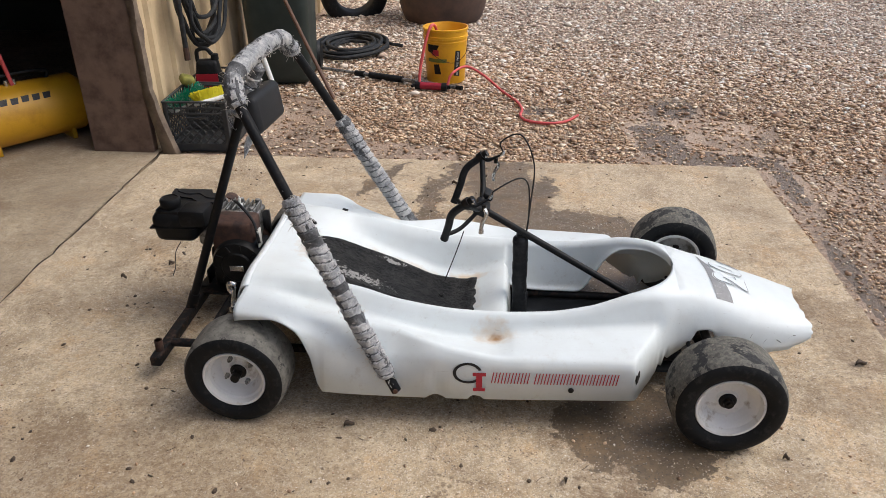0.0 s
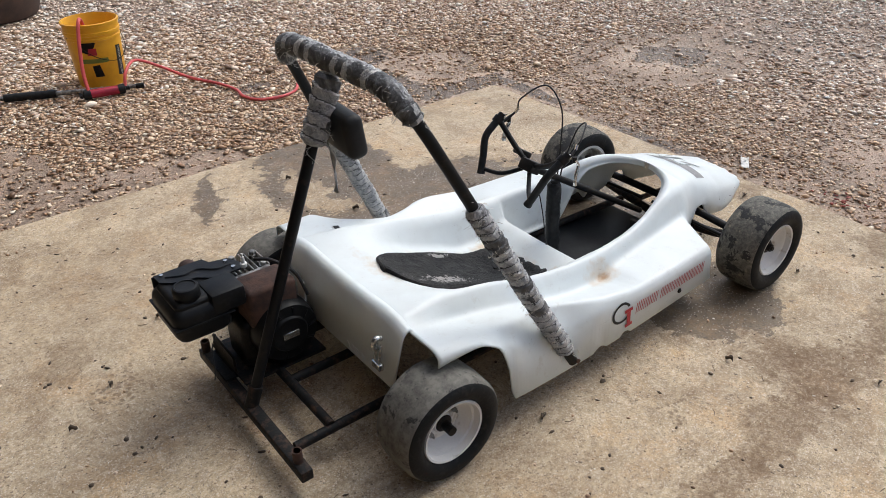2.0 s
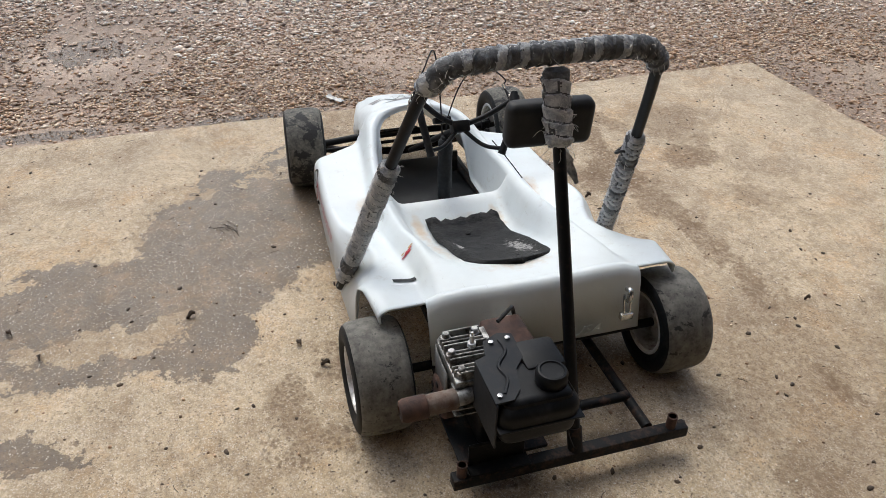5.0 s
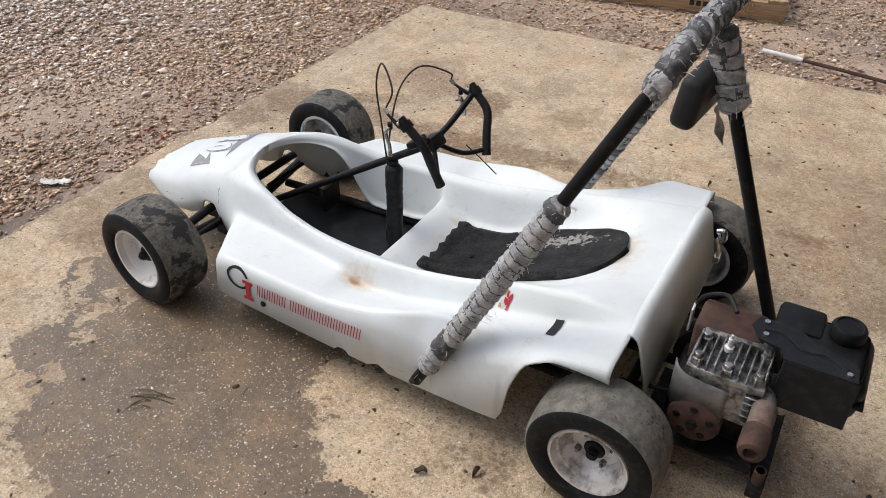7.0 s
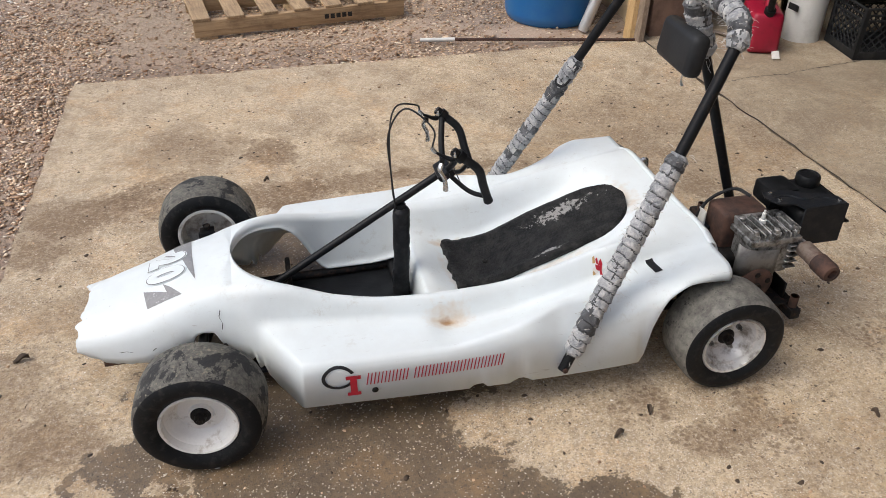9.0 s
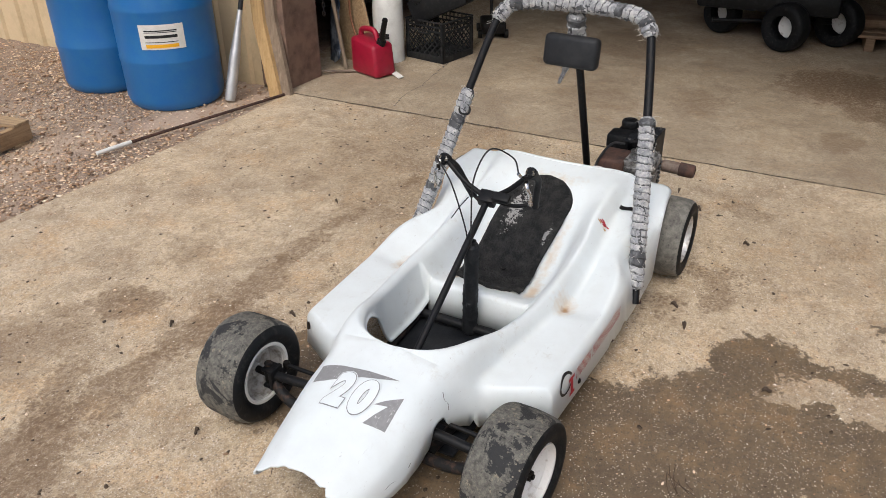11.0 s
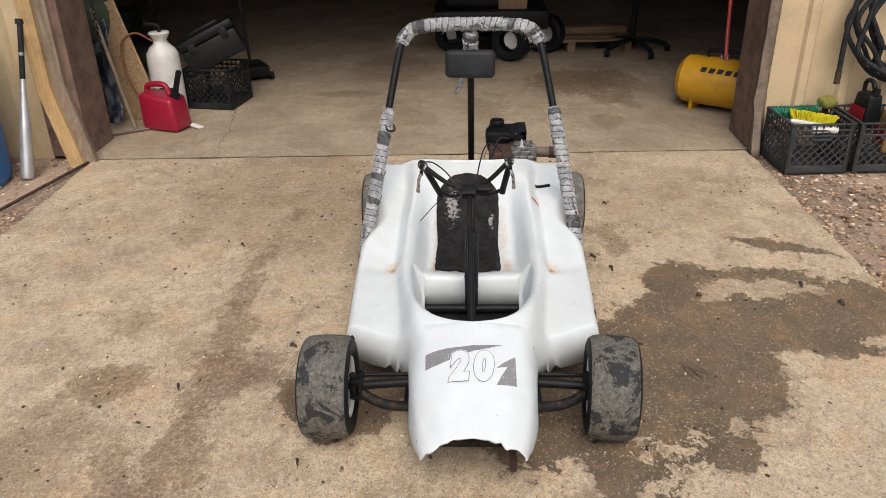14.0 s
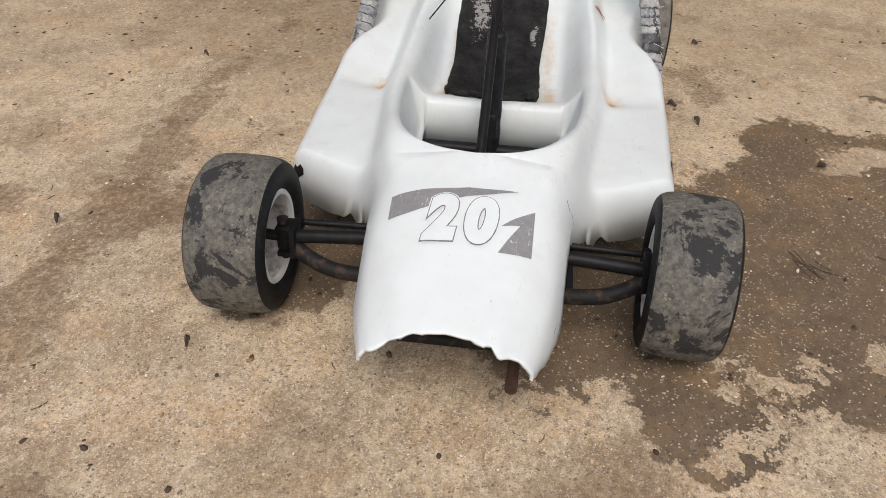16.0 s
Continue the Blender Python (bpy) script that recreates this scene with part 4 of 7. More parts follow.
b = bmesh.new()
shell_side(b, 1)
shell_side(b, -1)
for v in b.verts:
    if v.co.x > 1.585:
        # broken front edge: a wide torn lobe on one corner, a spike on the other
        k, y, z = (v.co.x - 1.585) / 0.045, v.co.y, v.co.z
        lobe = 0.010 * min(1.0, max(0.0, (-y - 0.078) / 0.016)) if y < 0 else 0.012 * math.exp(-((y - 0.088) / 0.015) ** 2) + 0.006 * min(1.0, max(0.0, (y - 0.1) / 0.02))
        lobe -= 0.012 * min(1.0, max(0.0, (0.155 - z) / 0.02))
        v.co.x += k * (lobe - 0.010 * math.exp(-(y / 0.05) ** 2) + 0.010 * noise.noise((y * 45 + 3, z * 45, 0.7)) + 0.006 * noise.noise((y * 120, z * 120, 4.7)))
        v.co.z -= k * 0.25 * max(0.0, lobe)
bmesh.ops.remove_doubles(b, verts=b.verts[:], dist=0.0004)
bmesh.ops.recalc_face_normals(b, faces=b.faces[:])
body = part("body_shell", b, WHITE, kart, "scuffed white fibreglass body with rust stains", angle=60)
body.modifiers.new("thickness", "SOLIDIFY").thickness = 0.005
body.modifiers["thickness"].offset = -1.0

# front of the seat step
b = bmesh.new()
st = [(y, z) for y, z in shell_section(0.722)[1] if y <= 0.176]
st = sorted(st + [(-y, z) for y, z in st if y > 1e-6])
r0 = [b.verts.new((0.722, y, z)) for y, z in st]
r1 = [b.verts.new((0.733, y, z - 0.014)) for y, z in st]
r2 = [b.verts.new((0.748, y, 0.085 + 0.004 * noise.noise((y * 60, 0, 0)))) for y, z in st]
for p, q in ((r0, r1), (r1, r2)):
    for k in range(len(st) - 1):
        b.faces.new((p[k], q[k], q[k + 1], p[k + 1]))
step = part("seat_step", b, WHITE, kart, "white front of the seat step", angle=60)
step.modifiers.new("thickness", "SOLIDIFY").thickness = 0.005

# rear panel
b = bmesh.new()
top = [(y, z) for y, z in sum(map(list, shell_section(-0.012)), []) if y <= 0.292]
top = sorted([(y, z) for y, z in top] + [(-y, z) for y, z in top if y > 1e-6])
hi = [b.verts.new((-0.004, y, z + 0.0012)) for y, z in top]
md = [b.verts.new((-0.018, y, z - 0.0006)) for y, z in top]
md2 = [b.verts.new((-0.029, y, z - 0.008)) for y, z in top]
md3 = [b.verts.new((-0.037, y, z - 0.024)) for y, z in top]
lo = [b.verts.new((-0.068, y * 0.985, 0.188)) for y, z in top]
for r0, r1 in ((hi, md), (md, md2), (md2, md3), (md3, lo)):
    for k in range(len(top) - 1):
        b.faces.new((r0[k], r0[k + 1], r1[k + 1], r1[k]))
rear = part("rear_panel", b, WHITE, kart, "flat white rear panel", angle=60)
rear.modifiers.new("thickness", "SOLIDIFY").thickness = 0.005


def seat_z(x):
    return body_curves(x)[16]


# seat pad
b = bmesh.new()
rows = []
for i in range(41):
    s = i / 40
    x = 0.105 + s * 0.49
    w = 0.119 * math.sqrt(max(0.0, 1 - max(0.0, 1 - s / 0.2) ** 2)) + 0.004
    w *= 1.03 - 0.07 * math.exp(-((s - 0.72) / 0.2) ** 2) + 0.02 * noise.noise((s * 14, 0.0, 0.0))
    if s > 0.93:
        w -= 0.004 * random.random()
    z = seat_z(x) + 0.018
    row = []
    for k in range(15):
        u = -1 + 2 * k / 14
        y = u * w - 0.014
        row.append(b.verts.new((x + (0.012 * (random.random() - 0.5) if i == 40 else 0), y, z + 0.022 * abs(u) ** 3 * min(1, s * 2) - 0.014 * (abs(u) > 0.95))))
    rows.append(row)
for r0, r1 in zip(rows[:-1], rows[1:]):
    for k in range(14):
        b.faces.new((r0[k], r0[k + 1], r1[k + 1], r1[k]))
prev = rows[-1]
for j in range(1, 4):
    row = []
    for k, v in enumerate(rows[-1]):
        n = noise.noise((v.co.y * 45, j * 0.3, 1.0))
        row.append(b.verts.new(v.co + Vector((0.011 * j * (1 + 0.5 * n), 0, (0.010 * j - 0.0022 * j * j) * (0.6 + 1.4 * n)))))
    for k in range(14):
        b.faces.new((prev[k], prev[k + 1], row[k + 1], row[k]))
    prev = row
pad = part("seat_pad", b, SEAT, kart, "cracked flaking black vinyl seat pad")
pad.modifiers.new("thickness", "SOLIDIFY").thickness = -0.016
part("seat_button", lathe([(0.0, 0.0), (0.008, 0.0), (0.009, 0.004), (0.006, 0.006), (0.0, 0.005)], 12, m=Matrix.Translation((0.523, -0.004, seat_z(0.523) + 0.018))), GREASE, kart, "small dark button sunk in the seat")
part("floor_pan", box(0.66, -0.21, 0.055, 1.28, 0.21, 0.064, 0.002), worn("damp_black_sheet", (0.010, 0.011, 0.013), (0.028, 0.030, 0.033), 0.45, 0.0, 12, (0.45, 0.7), 0.2), kart, "damp black steel floor sheet")

# chassis
for sgn in (1, -1):
    part("frame_rail", tube([(-0.31, 0.2 * sgn, 0.075), (0.6, 0.2 * sgn, 0.075), (1.32, 0.16 * sgn, 0.085)], 0.0135), BLACK_RUSTY, kart)
part("cross_member", tube([(0.775, -0.19, 0.085), (0.775, 0.19, 0.085)], 0.016), BLACK_PAINT, kart)
part("cross_member", tube([(-0.205, -0.2, 0.085), (-0.205, 0.2, 0.085)], 0.0135), BLACK_RUSTY, kart)
part("cross_member", tube([(-0.205, 0.02, 0.085), (0.05, 0.02, 0.085)], 0.0135), BLACK_RUSTY, kart)
part("rear_axle", tube([(-0.015, -0.46, 0.145), (-0.015, 0.46, 0.145)], 0.0125), GREASE, kart)
part("rear_bumper", box(-0.345, -0.295, 0.05, -0.313, 0.315, 0.082, 0.003), BLACK_RUSTY, kart, "square black steel rear bumper bar")
for y in (-0.252, 0.292):
    part("bumper_stub", hollow((-0.329, y, 0.08), (-0.329, y, 0.118), 0.0125, 0.003), RUST, kart, "short rusty pipe stub")
part("front_axle", tube([(1.325, -0.335, 0.155), (1.325, -0.2, 0.166), (1.325, 0.2, 0.166), (1.325, 0.335, 0.155)], 0.0135), BLACK_PAINT, kart, "straight black steel front axle tube")
for sgn in (1, -1):
    part("axle_brace", tube(smooth_path([(1.33, 0.330 * sgn, 0.134), (1.345, 0.290 * sgn, 0.116), (1.35, 0.235 * sgn, 0.100), (1.34, 0.12 * sgn, 0.090), (1.32, 0.0, 0.088)]), 0.0155), BLACK_RUSTY, kart, "bent black lower axle brace")
    knuckle = new("steering_knuckle")
    knuckle.parent = kart
    part("yoke_back", box(1.300, 0.330 * sgn - 0.006, 0.118, 1.350, 0.330 * sgn + 0.006, 0.182, 0.003), BLACK_PAINT, knuckle)
    for z in (0.118, 0.172):
        part("yoke_arm", box(1.303, 0.326 * sgn, z, 1.347, 0.362 * sgn, z + 0.010, 0.003), BLACK_PAINT, knuckle)
    part("kingpin", lathe([(0.0, 0.0), (0.009, 0.0), (0.009, 0.008), (0.006, 0.009), (0.006, 0.078), (0.0115, 0.079), (0.0115, 0.088), (0.004, 0.090), (0.0, 0.090)], 8, m=Matrix.Translation((1.325, 0.351 * sgn, 0.106))), BLACK_RUSTY, knuckle, "rusty kingpin bolt")
    part("spindle_barrel", tube([(1.325, 0.351 * sgn, 0.130), (1.325, 0.351 * sgn, 0.171)], 0.0145, 16), GREASE, knuckle)
    part("stub_axle", tube([(1.325, 0.355 * sgn, 0.152), (1.326, 0.41 * sgn, 0.156)], 0.0105), GREASE, knuckle)
    part("steering_arm", box(1.258, 0.340 * sgn - 0.010, 0.134, 1.325, 0.340 * sgn + 0.010, 0.141, 0.003), BLACK_PAINT, knuckle)
    part("tie_rod", tube([(1.27, 0.02 * sgn, 0.160), (1.27, 0.335 * sgn, 0.152)], 0.0065), BLACK_PAINT, kart)
    part("rod_end", lathe([(0.0, -0.012), (0.008, -0.012), (0.011, -0.004), (0.011, 0.004), (0.008, 0.012), (0.0, 0.012)], 14, m=Matrix.Translation((1.27, 0.336 * sgn, 0.152))), GREASE, kart)
part("nose_bar", tube([(1.50, -0.10, 0.092), (1.50, 0.10, 0.092)], 0.012), BLACK_RUSTY, kart, "dark cross bar inside the nose")
part("nose_pipe", hollow((1.36, 0.112, 0.088), (1.592, 0.106, 0.080), 0.0105, 0.003), RUST, kart, "rusty pipe end under the nose")


def wheel(x, y, z, radius, width, rim_r, rim_mat, deep, steer=0.0):
    """Tyre, dished rim and hub; the outer side looks away from the kart."""
    sgn = 1 if y > 0 else -1
    w = new("wheel")
    w.parent = kart
    turn = Matrix.Translation((x, y, z)) @ Matrix.Rotation(radians(steer), 4, "Z") @ Matrix.Rotation(radians(-90 * sgn), 4, "X")
    h = width / 2
    prof = [(rim_r, -h * 0.80), (rim_r + 0.012, -h * 0.93), (radius - 0.035, -h), (radius - 0.014, -h * 0.94), (radius - 0.003, -h * 0.74), (radius, -h * 0.35), (radius + 0.001, 0), (radius, h * 0.35), (radius - 0.003, h * 0.74), (radius - 0.014, h * 0.94), (radius - 0.035, h), (rim_r + 0.012, h * 0.93), (rim_r, h * 0.80)]
    b = lathe(curve2(prof, 3), 56)
    for v in b.verts:
        rr = math.hypot(v.co.x, v.co.y)
        k = 1 + 0.006 * noise.noise(v.co * 22) * (rr > radius - 0.02)
        v.co.x, v.co.y = v.co.x * k, v.co.y * k
    for f in b.faces:
        c = f.calc_center_median()
        f.material_index = 1 if math.hypot(c.x, c.y) < radius - 0.009 else 0
    b.transform(turn)
    ty = part("tyre", b, TREAD if x < 1 else TREAD_MUD, w, "worn slick black tyre", angle=70)
    ty.data.materials.append(SIDEWALL)
    rp = [(rim_r * 0.96, -h * 0.75), (rim_r + 0.002, -h * 0.80), (rim_r + 0.004, h * 0.82), (rim_r + 0.001, h * 0.88), (rim_r - 0.004, h * 0.86), (rim_r - 0.008, h * 0.62), (rim_r - 0.014, h * 0.58), (rim_r - 0.02, h * 0.2 - deep), (rim_r * 0.62, -deep), (0.03, -deep + 0.004), (0.026, -deep + 0.012), (0.0, -deep + 0.012)]
    part("rim", lathe(rp, 48, m=turn), rim_mat, w, "dished steel rim with flaking white paint")
    part("rim_back", lathe([(rim_r - 0.004, -h * 0.76), (rim_r - 0.010, -h * 0.70), (rim_r - 0.016, -h * 0.15), (0.050, -deep - 0.016), (0.022, -deep - 0.020), (0.020, -deep - 0.045), (0.0, -deep - 0.045)], 40, m=turn), RIM_BACK, w, "dull dirty back of the rim")
    part("rim_bead", lathe([(rim_r + 0.004, -h * 0.84), (rim_r + 0.001, -h * 0.88), (rim_r - 0.006, -h * 0.86), (rim_r - 0.007, -h * 0.76), (rim_r - 0.004, -h * 0.74)], 40, m=turn), RIM, w, "white painted inner rim edge")
    part("hub", lathe([(0.024, -deep), (0.0235, -deep + 0.014), (0.020, -deep + 0.018), (0.014, -deep + 0.019), (0.013, -deep + 0.030), (0.007, -deep + 0.031), (0.007, -deep + 0.036), (0.0, -deep + 0.036)], 20, m=turn), GREASE, w, "greasy dark hub and axle nut")
    if x < 1:
        for k in range(4):
            a = radians(90 * k + 30)
            part("wheel_bolt", lathe([(0.0075, -deep), (0.0075, -deep + 0.012), (0.004, -deep + 0.013), (0.004, -deep + 0.02), (0.0, -deep + 0.02)], 6, m=turn @ Matrix.Translation((0.042 * math.cos(a), 0.042 * math.sin(a), 0))), ALU, w)
    return w


wheel(1.325, -0.424, 0.151, 0.151, 0.148, 0.088, RIM, -0.016)
wheel(1.325, 0.402, 0.151, 0.151, 0.148, 0.088, RIM, -0.016, -5)
wheel(-0.015, -0.402, 0.147, 0.147, 0.148, 0.086, RIM, -0.010)
wheel(-0.015, 0.420, 0.147, 0.147, 0.148, 0.086, RIM_STEEL, -0.008)

# roll bar: a black hoop, taped sleeves and a rear stay
HOOP = smooth_path([(0.435, -0.43, 0.11), (0.30, -0.38, 0.365), (0.165, -0.332, 0.625), (0.055, -0.287, 0.84), (0.022, -0.262, 0.90), (0.010, -0.20, 0.936), (0.002, 0.0, 0.944), (0.010, 0.20, 0.936), (0.022, 0.262, 0.90), (0.055, 0.287, 0.84), (0.165, 0.332, 0.625), (0.30, 0.38, 0.365), (0.435, 0.43, 0.11)], 12)
part("roll_bar", tube(HOOP, 0.0145), BLACK_PAINT, kart, "bent black steel roll hoop")
STAY = [Vector((-0.329, 0.005, 0.075)), Vector((-0.005, 0.0, 0.915))]
part("roll_bar_stay", tube(STAY, 0.0145), BLACK_PAINT, kart, "black steel rear stay")
part("stay_socket", tube([STAY[0], STAY[0].lerp(STAY[1], 0.07)], 0.0185), BLACK_RUSTY, kart)


def sleeve(pts, r, seed, pitch=0.03, dark=None, rear=None):
    """Foam wrapped in tape: overlapping turns, lumps and dents; some turns are dark, more of them on the rear."""
    p = []
    for a, c in zip(pts[:-1], pts[1:]):
        d = max(1, int((Vector(c) - Vector(a)).length / 0.0026))
        p += [Vector(a).lerp(Vector(c), k / d) for k in range(d)]
    p.append(Vector(pts[-1]))
    rnd = random.Random(seed)
    shade = [rnd.random() for _ in range(200)]
    along = [0.0]
    for a, c in zip(p[:-1], p[1:]):
        along.append(along[-1] + (c - a).length)

    def turn(s, a):
        return s / pitch + a / (2 * math.pi) + 0.22 * noise.noise((s * 9 + seed, math.cos(a), math.sin(a))) + 1.0

    def rad(s, a, i):
        lump = noise.noise((s * 26 + seed, math.cos(a) * 1.1, math.sin(a) * 1.1))
        crease = noise.noise((s * 110, math.cos(a) * 4, math.sin(a) * 4 + seed))
        end = min(1.0, 0.72 + 0.28 * min(i, len(p) - 1 - i) / 4)
        return r * end * (0.89 + 0.16 * (turn(s, a) % 1.0) + 0.11 * lump + 0.05 * crease)
    sides = 40 if dark is not None else 24
    b = tube(p, r, sides, True, None, rad)
    if dark is not None:
        b.normal_update()
        b.faces.ensure_lookup_table()
        for i in range(len(p) - 1):
            for k in range(sides):
                s, a = along[i], 2 * math.pi * (k + 0.5) / sides
                ragged = noise.noise((s * 130, math.cos(a) * 6, math.sin(a) * 6)) + 0.6 * noise.noise((s * 330, math.cos(a) * 15, math.sin(a) * 15))
                u = turn(s, a) + 0.07 * ragged
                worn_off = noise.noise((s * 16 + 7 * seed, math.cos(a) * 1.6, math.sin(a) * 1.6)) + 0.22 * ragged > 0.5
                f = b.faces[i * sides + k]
                # faces turned to the rear take the dark material at the rear share
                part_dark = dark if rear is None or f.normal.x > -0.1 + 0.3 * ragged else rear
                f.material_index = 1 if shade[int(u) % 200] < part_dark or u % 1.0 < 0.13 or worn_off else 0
    return b


def fuzz(pts, r, count, seed, length=0.017):
    """Loose threads that stand off a taped bar."""
    rnd = random.Random(seed)
    b = bmesh.new()
    for _ in range(count):
        i = rnd.randrange(len(pts) - 1)
        c = Vector(pts[i]).lerp(Vector(pts[i + 1]), rnd.random())
        d = Vector((rnd.uniform(-1, 1), rnd.uniform(-1, 1), rnd.uniform(-1, 0.6))).normalized()
        e = Vector((rnd.uniform(-1, 1), rnd.uniform(-1, 1), rnd.uniform(-1, 0.2)))
        l = length * rnd.uniform(0.4, 1.2)
        tube(smooth_path([c + d * r * 0.9, c + d * (r + l * 0.4), c + d * (r + l * 0.6) + e * l * 0.7], 4), 0.00055, 3, False, b)
    return b


n = len(HOOP)
legR, legL, top_pts = HOOP[2:26], HOOP[n - 26:n - 2], HOOP[40:n - 40]
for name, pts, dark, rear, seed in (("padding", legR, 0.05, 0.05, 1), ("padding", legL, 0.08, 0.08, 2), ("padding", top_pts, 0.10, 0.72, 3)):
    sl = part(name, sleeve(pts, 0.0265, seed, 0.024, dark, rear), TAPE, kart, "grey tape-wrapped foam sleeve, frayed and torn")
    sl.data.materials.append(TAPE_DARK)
    th = new("loose_thread", mesh_of("loose_thread", fuzz(pts, 0.0265, 300, seed, 0.015), THREAD))
    th.parent, th["kind"] = sl, "stuff"
stay_top = [STAY[0].lerp(STAY[1], k) for k in (0.81, 0.9, 1.0)]
sl = part("padding", sleeve(stay_top, 0.032, 5, 0.03, 0.3), TAPE, kart, "dark tape lashing at the head of the stay")
sl.data.materials.append(TAPE_DARK)
b = bmesh.new()
prev = None
for k in range(15):
    s = k / 14
    c = STAY[0].lerp(STAY[1], 0.815) + Vector((0.022 + 0.012 * math.sin(4 * s), -0.012 - 0.05 * s, -0.115 * s))
    w = (0.017 - 0.010 * s) * (1 + 0.5 * noise.noise((s * 9, 2.0, 0.0)))
    q = [b.verts.new(c + Vector((0.35 * u * w + 0.006 * math.sin(9 * s + u), u * w, 0.004 * u * u))) for u in (-1, -0.3, 0.4, 1)]
    if prev:
        for a in range(3):
            b.faces.new((prev[a], q[a], q[a + 1], prev[a + 1]))
    prev = q
strip = part("torn_strip", b, TAPE, kart, "torn strip of grey tape hanging loose")
strip.modifiers.new("thickness", "SOLIDIFY").thickness = 0.0008
th = new("loose_thread", mesh_of("loose_thread", fuzz(stay_top[:2], 0.03, 60, 9, 0.03), THREAD))
th.parent, th["kind"] = sl, "stuff"
b = box(-0.030, -0.102, -0.056, 0.022, 0.102, 0.056, 0.02, 4, None, pose(0.008, -0.002, 0.785, 0, -8, -4))
part("headrest", b, HEADREST, kart, "black padded vinyl headrest")

# steering
part("steering_post", tube([(0.775, 0.0, 0.06), (0.77, 0.0, 0.40)], 0.014), BLACK_PAINT, kart)
part("post_padding", sleeve([(0.776, 0.0, 0.065), (0.770, 0.0, 0.39)], 0.0245, 7, 0.5), VINYL, kart, "black foam sleeve on the steering post")
part("steering_column", tube([(1.23, 0.0, 0.13), (0.635, -0.008, 0.492)], 0.0105), BLACK_PAINT, kart)
part("handlebar_clamp", box(-0.022, -0.028, -0.018, 0.022, 0.028, 0.018, 0.005, 2, None, pose(0.648, -0.008, 0.487, 0, 30, 0)), BLACK_PAINT, kart)
for sgn, up, end, loop in (
        (1, (0.641, 0.130, 0.597), (0.556, 0.112, 0.448), ((0.70, 0.095, 0.66), (0.759, 0.049, 0.699), (0.80, 0.02, 0.62), (0.795, 0.01, 0.50), (0.785, 0.006, 0.385))),
        (-1, (0.616, -0.172, 0.575), (0.544, -0.112, 0.432), ((0.69, -0.165, 0.612), (0.755, -0.121, 0.632), (0.785, -0.06, 0.58), (0.79, -0.012, 0.45), (0.782, -0.008, 0.385)))):
    up, end, mid = Vector(up), Vector(end), Vector((0.648, -0.008, 0.487))
    bend = up.lerp(end, 0.34) + Vector((-0.020, 0.008 * sgn, 0.008))
    part("handlebar", tube(smooth_path([mid, mid.lerp(up, 0.5) + Vector((0.004, 0, -0.012)), up]), 0.0085), BLACK_PAINT, kart, "thin black bent handlebar")
    part("handlebar", tube(smooth_path([mid, mid.lerp(end, 0.55) + Vector((0, 0, -0.012)), end.lerp(bend, 0.12)]), 0.0065), BLACK_PAINT, kart, "thin black bent handlebar")
    grip = part("grip", tube(smooth_path([up, bend, bend.lerp(end, 0.5), end]), 0.0115), VINYL, kart, "black rubber grip")
    d = (end - bend).normalized()
    part("grip_end", hollow(end - d * 0.006, end + d * 0.003, 0.0125, 0.004), VINYL, grip)
    out = (up - bend).normalized()
    part("bar_end", hollow(up + out * 0.002, up + out * 0.020, 0.0118, 0.0025), BLACK_PAINT, kart, "open tube end")
    clamp = part("lever_clamp", hollow(up - out * 0.012, up + out * 0.006, 0.0165, 0.005, 14), BLACK_PAINT, kart, "black lever clamp")
    root = up + Vector((0.024, -0.004 * sgn, -0.008))
    head = up + Vector((0.058, -0.010 * sgn, 0.010))
    part("lever_body", tube(smooth_path([up + Vector((0.010, 0, -0.006)), root, head]), 0.0085, 10, True, None, lambda s, a, i: 0.0095 - 0.0004 * i), BLACK_PAINT, clamp)
    for y in (-0.009, 0.009):
        part("clamp_bolt", lathe([(0.0, -0.004), (0.0055, -0.004), (0.0055, 0.002), (0.003, 0.003), (0.003, 0.009), (0.0, 0.009)], 8, m=Matrix.Translation(up + Vector((0.014, y, 0.006)))), CHROME, clamp, "bright clamp screw")
    foot = root + Vector((0.020, 0.006 * sgn, -0.004))
    line = smooth_path([foot, foot + Vector((0.008, 0.008 * sgn, -0.018)), foot + Vector((-0.004, 0.012 * sgn, -0.046)), foot + Vector((-0.006, 0.014 * sgn, -0.074))])
    lever = part("brake_lever", tube(line, 0.0046, 10, True, None, lambda s, a, i: 0.0040 + 0.0022 * abs(math.cos(a)) + (0.0012 if i > 20 else 0.0)), CHROME, kart, "short bent bare aluminium brake lever")
    part("lever_pivot", lathe([(0.0, -0.008), (0.0065, -0.008), (0.0065, 0.008), (0.0, 0.008)], 10, m=Matrix.Translation(foot)), GREASE, lever)
    part("cable_adjuster", tube([head, head + Vector((0.010, -0.004 * sgn, 0.012))], 0.0052, 8), CHROME, kart, "small bright cable adjuster")
    part("brake_cable", tube(smooth_path([head + Vector((0.008, -0.003 * sgn, 0.010))] + [Vector(q) for q in loop]), 0.0024, 8), CABLE, kart, "black looping brake cable")
part("bar_pad", box(-0.016, -0.028, 0.010, 0.016, 0.028, 0.030, 0.006, 2, None, pose(0.655, 0.045, 0.490, 0, 30, 0)), PLASTIC, kart, "small black switch box")
part("wire", tube(smooth_path([(0.60, -0.10, 0.45), (0.58, -0.14, 0.40), (0.55, -0.19, 0.33)]), 0.0018, 6), CABLE, kart)

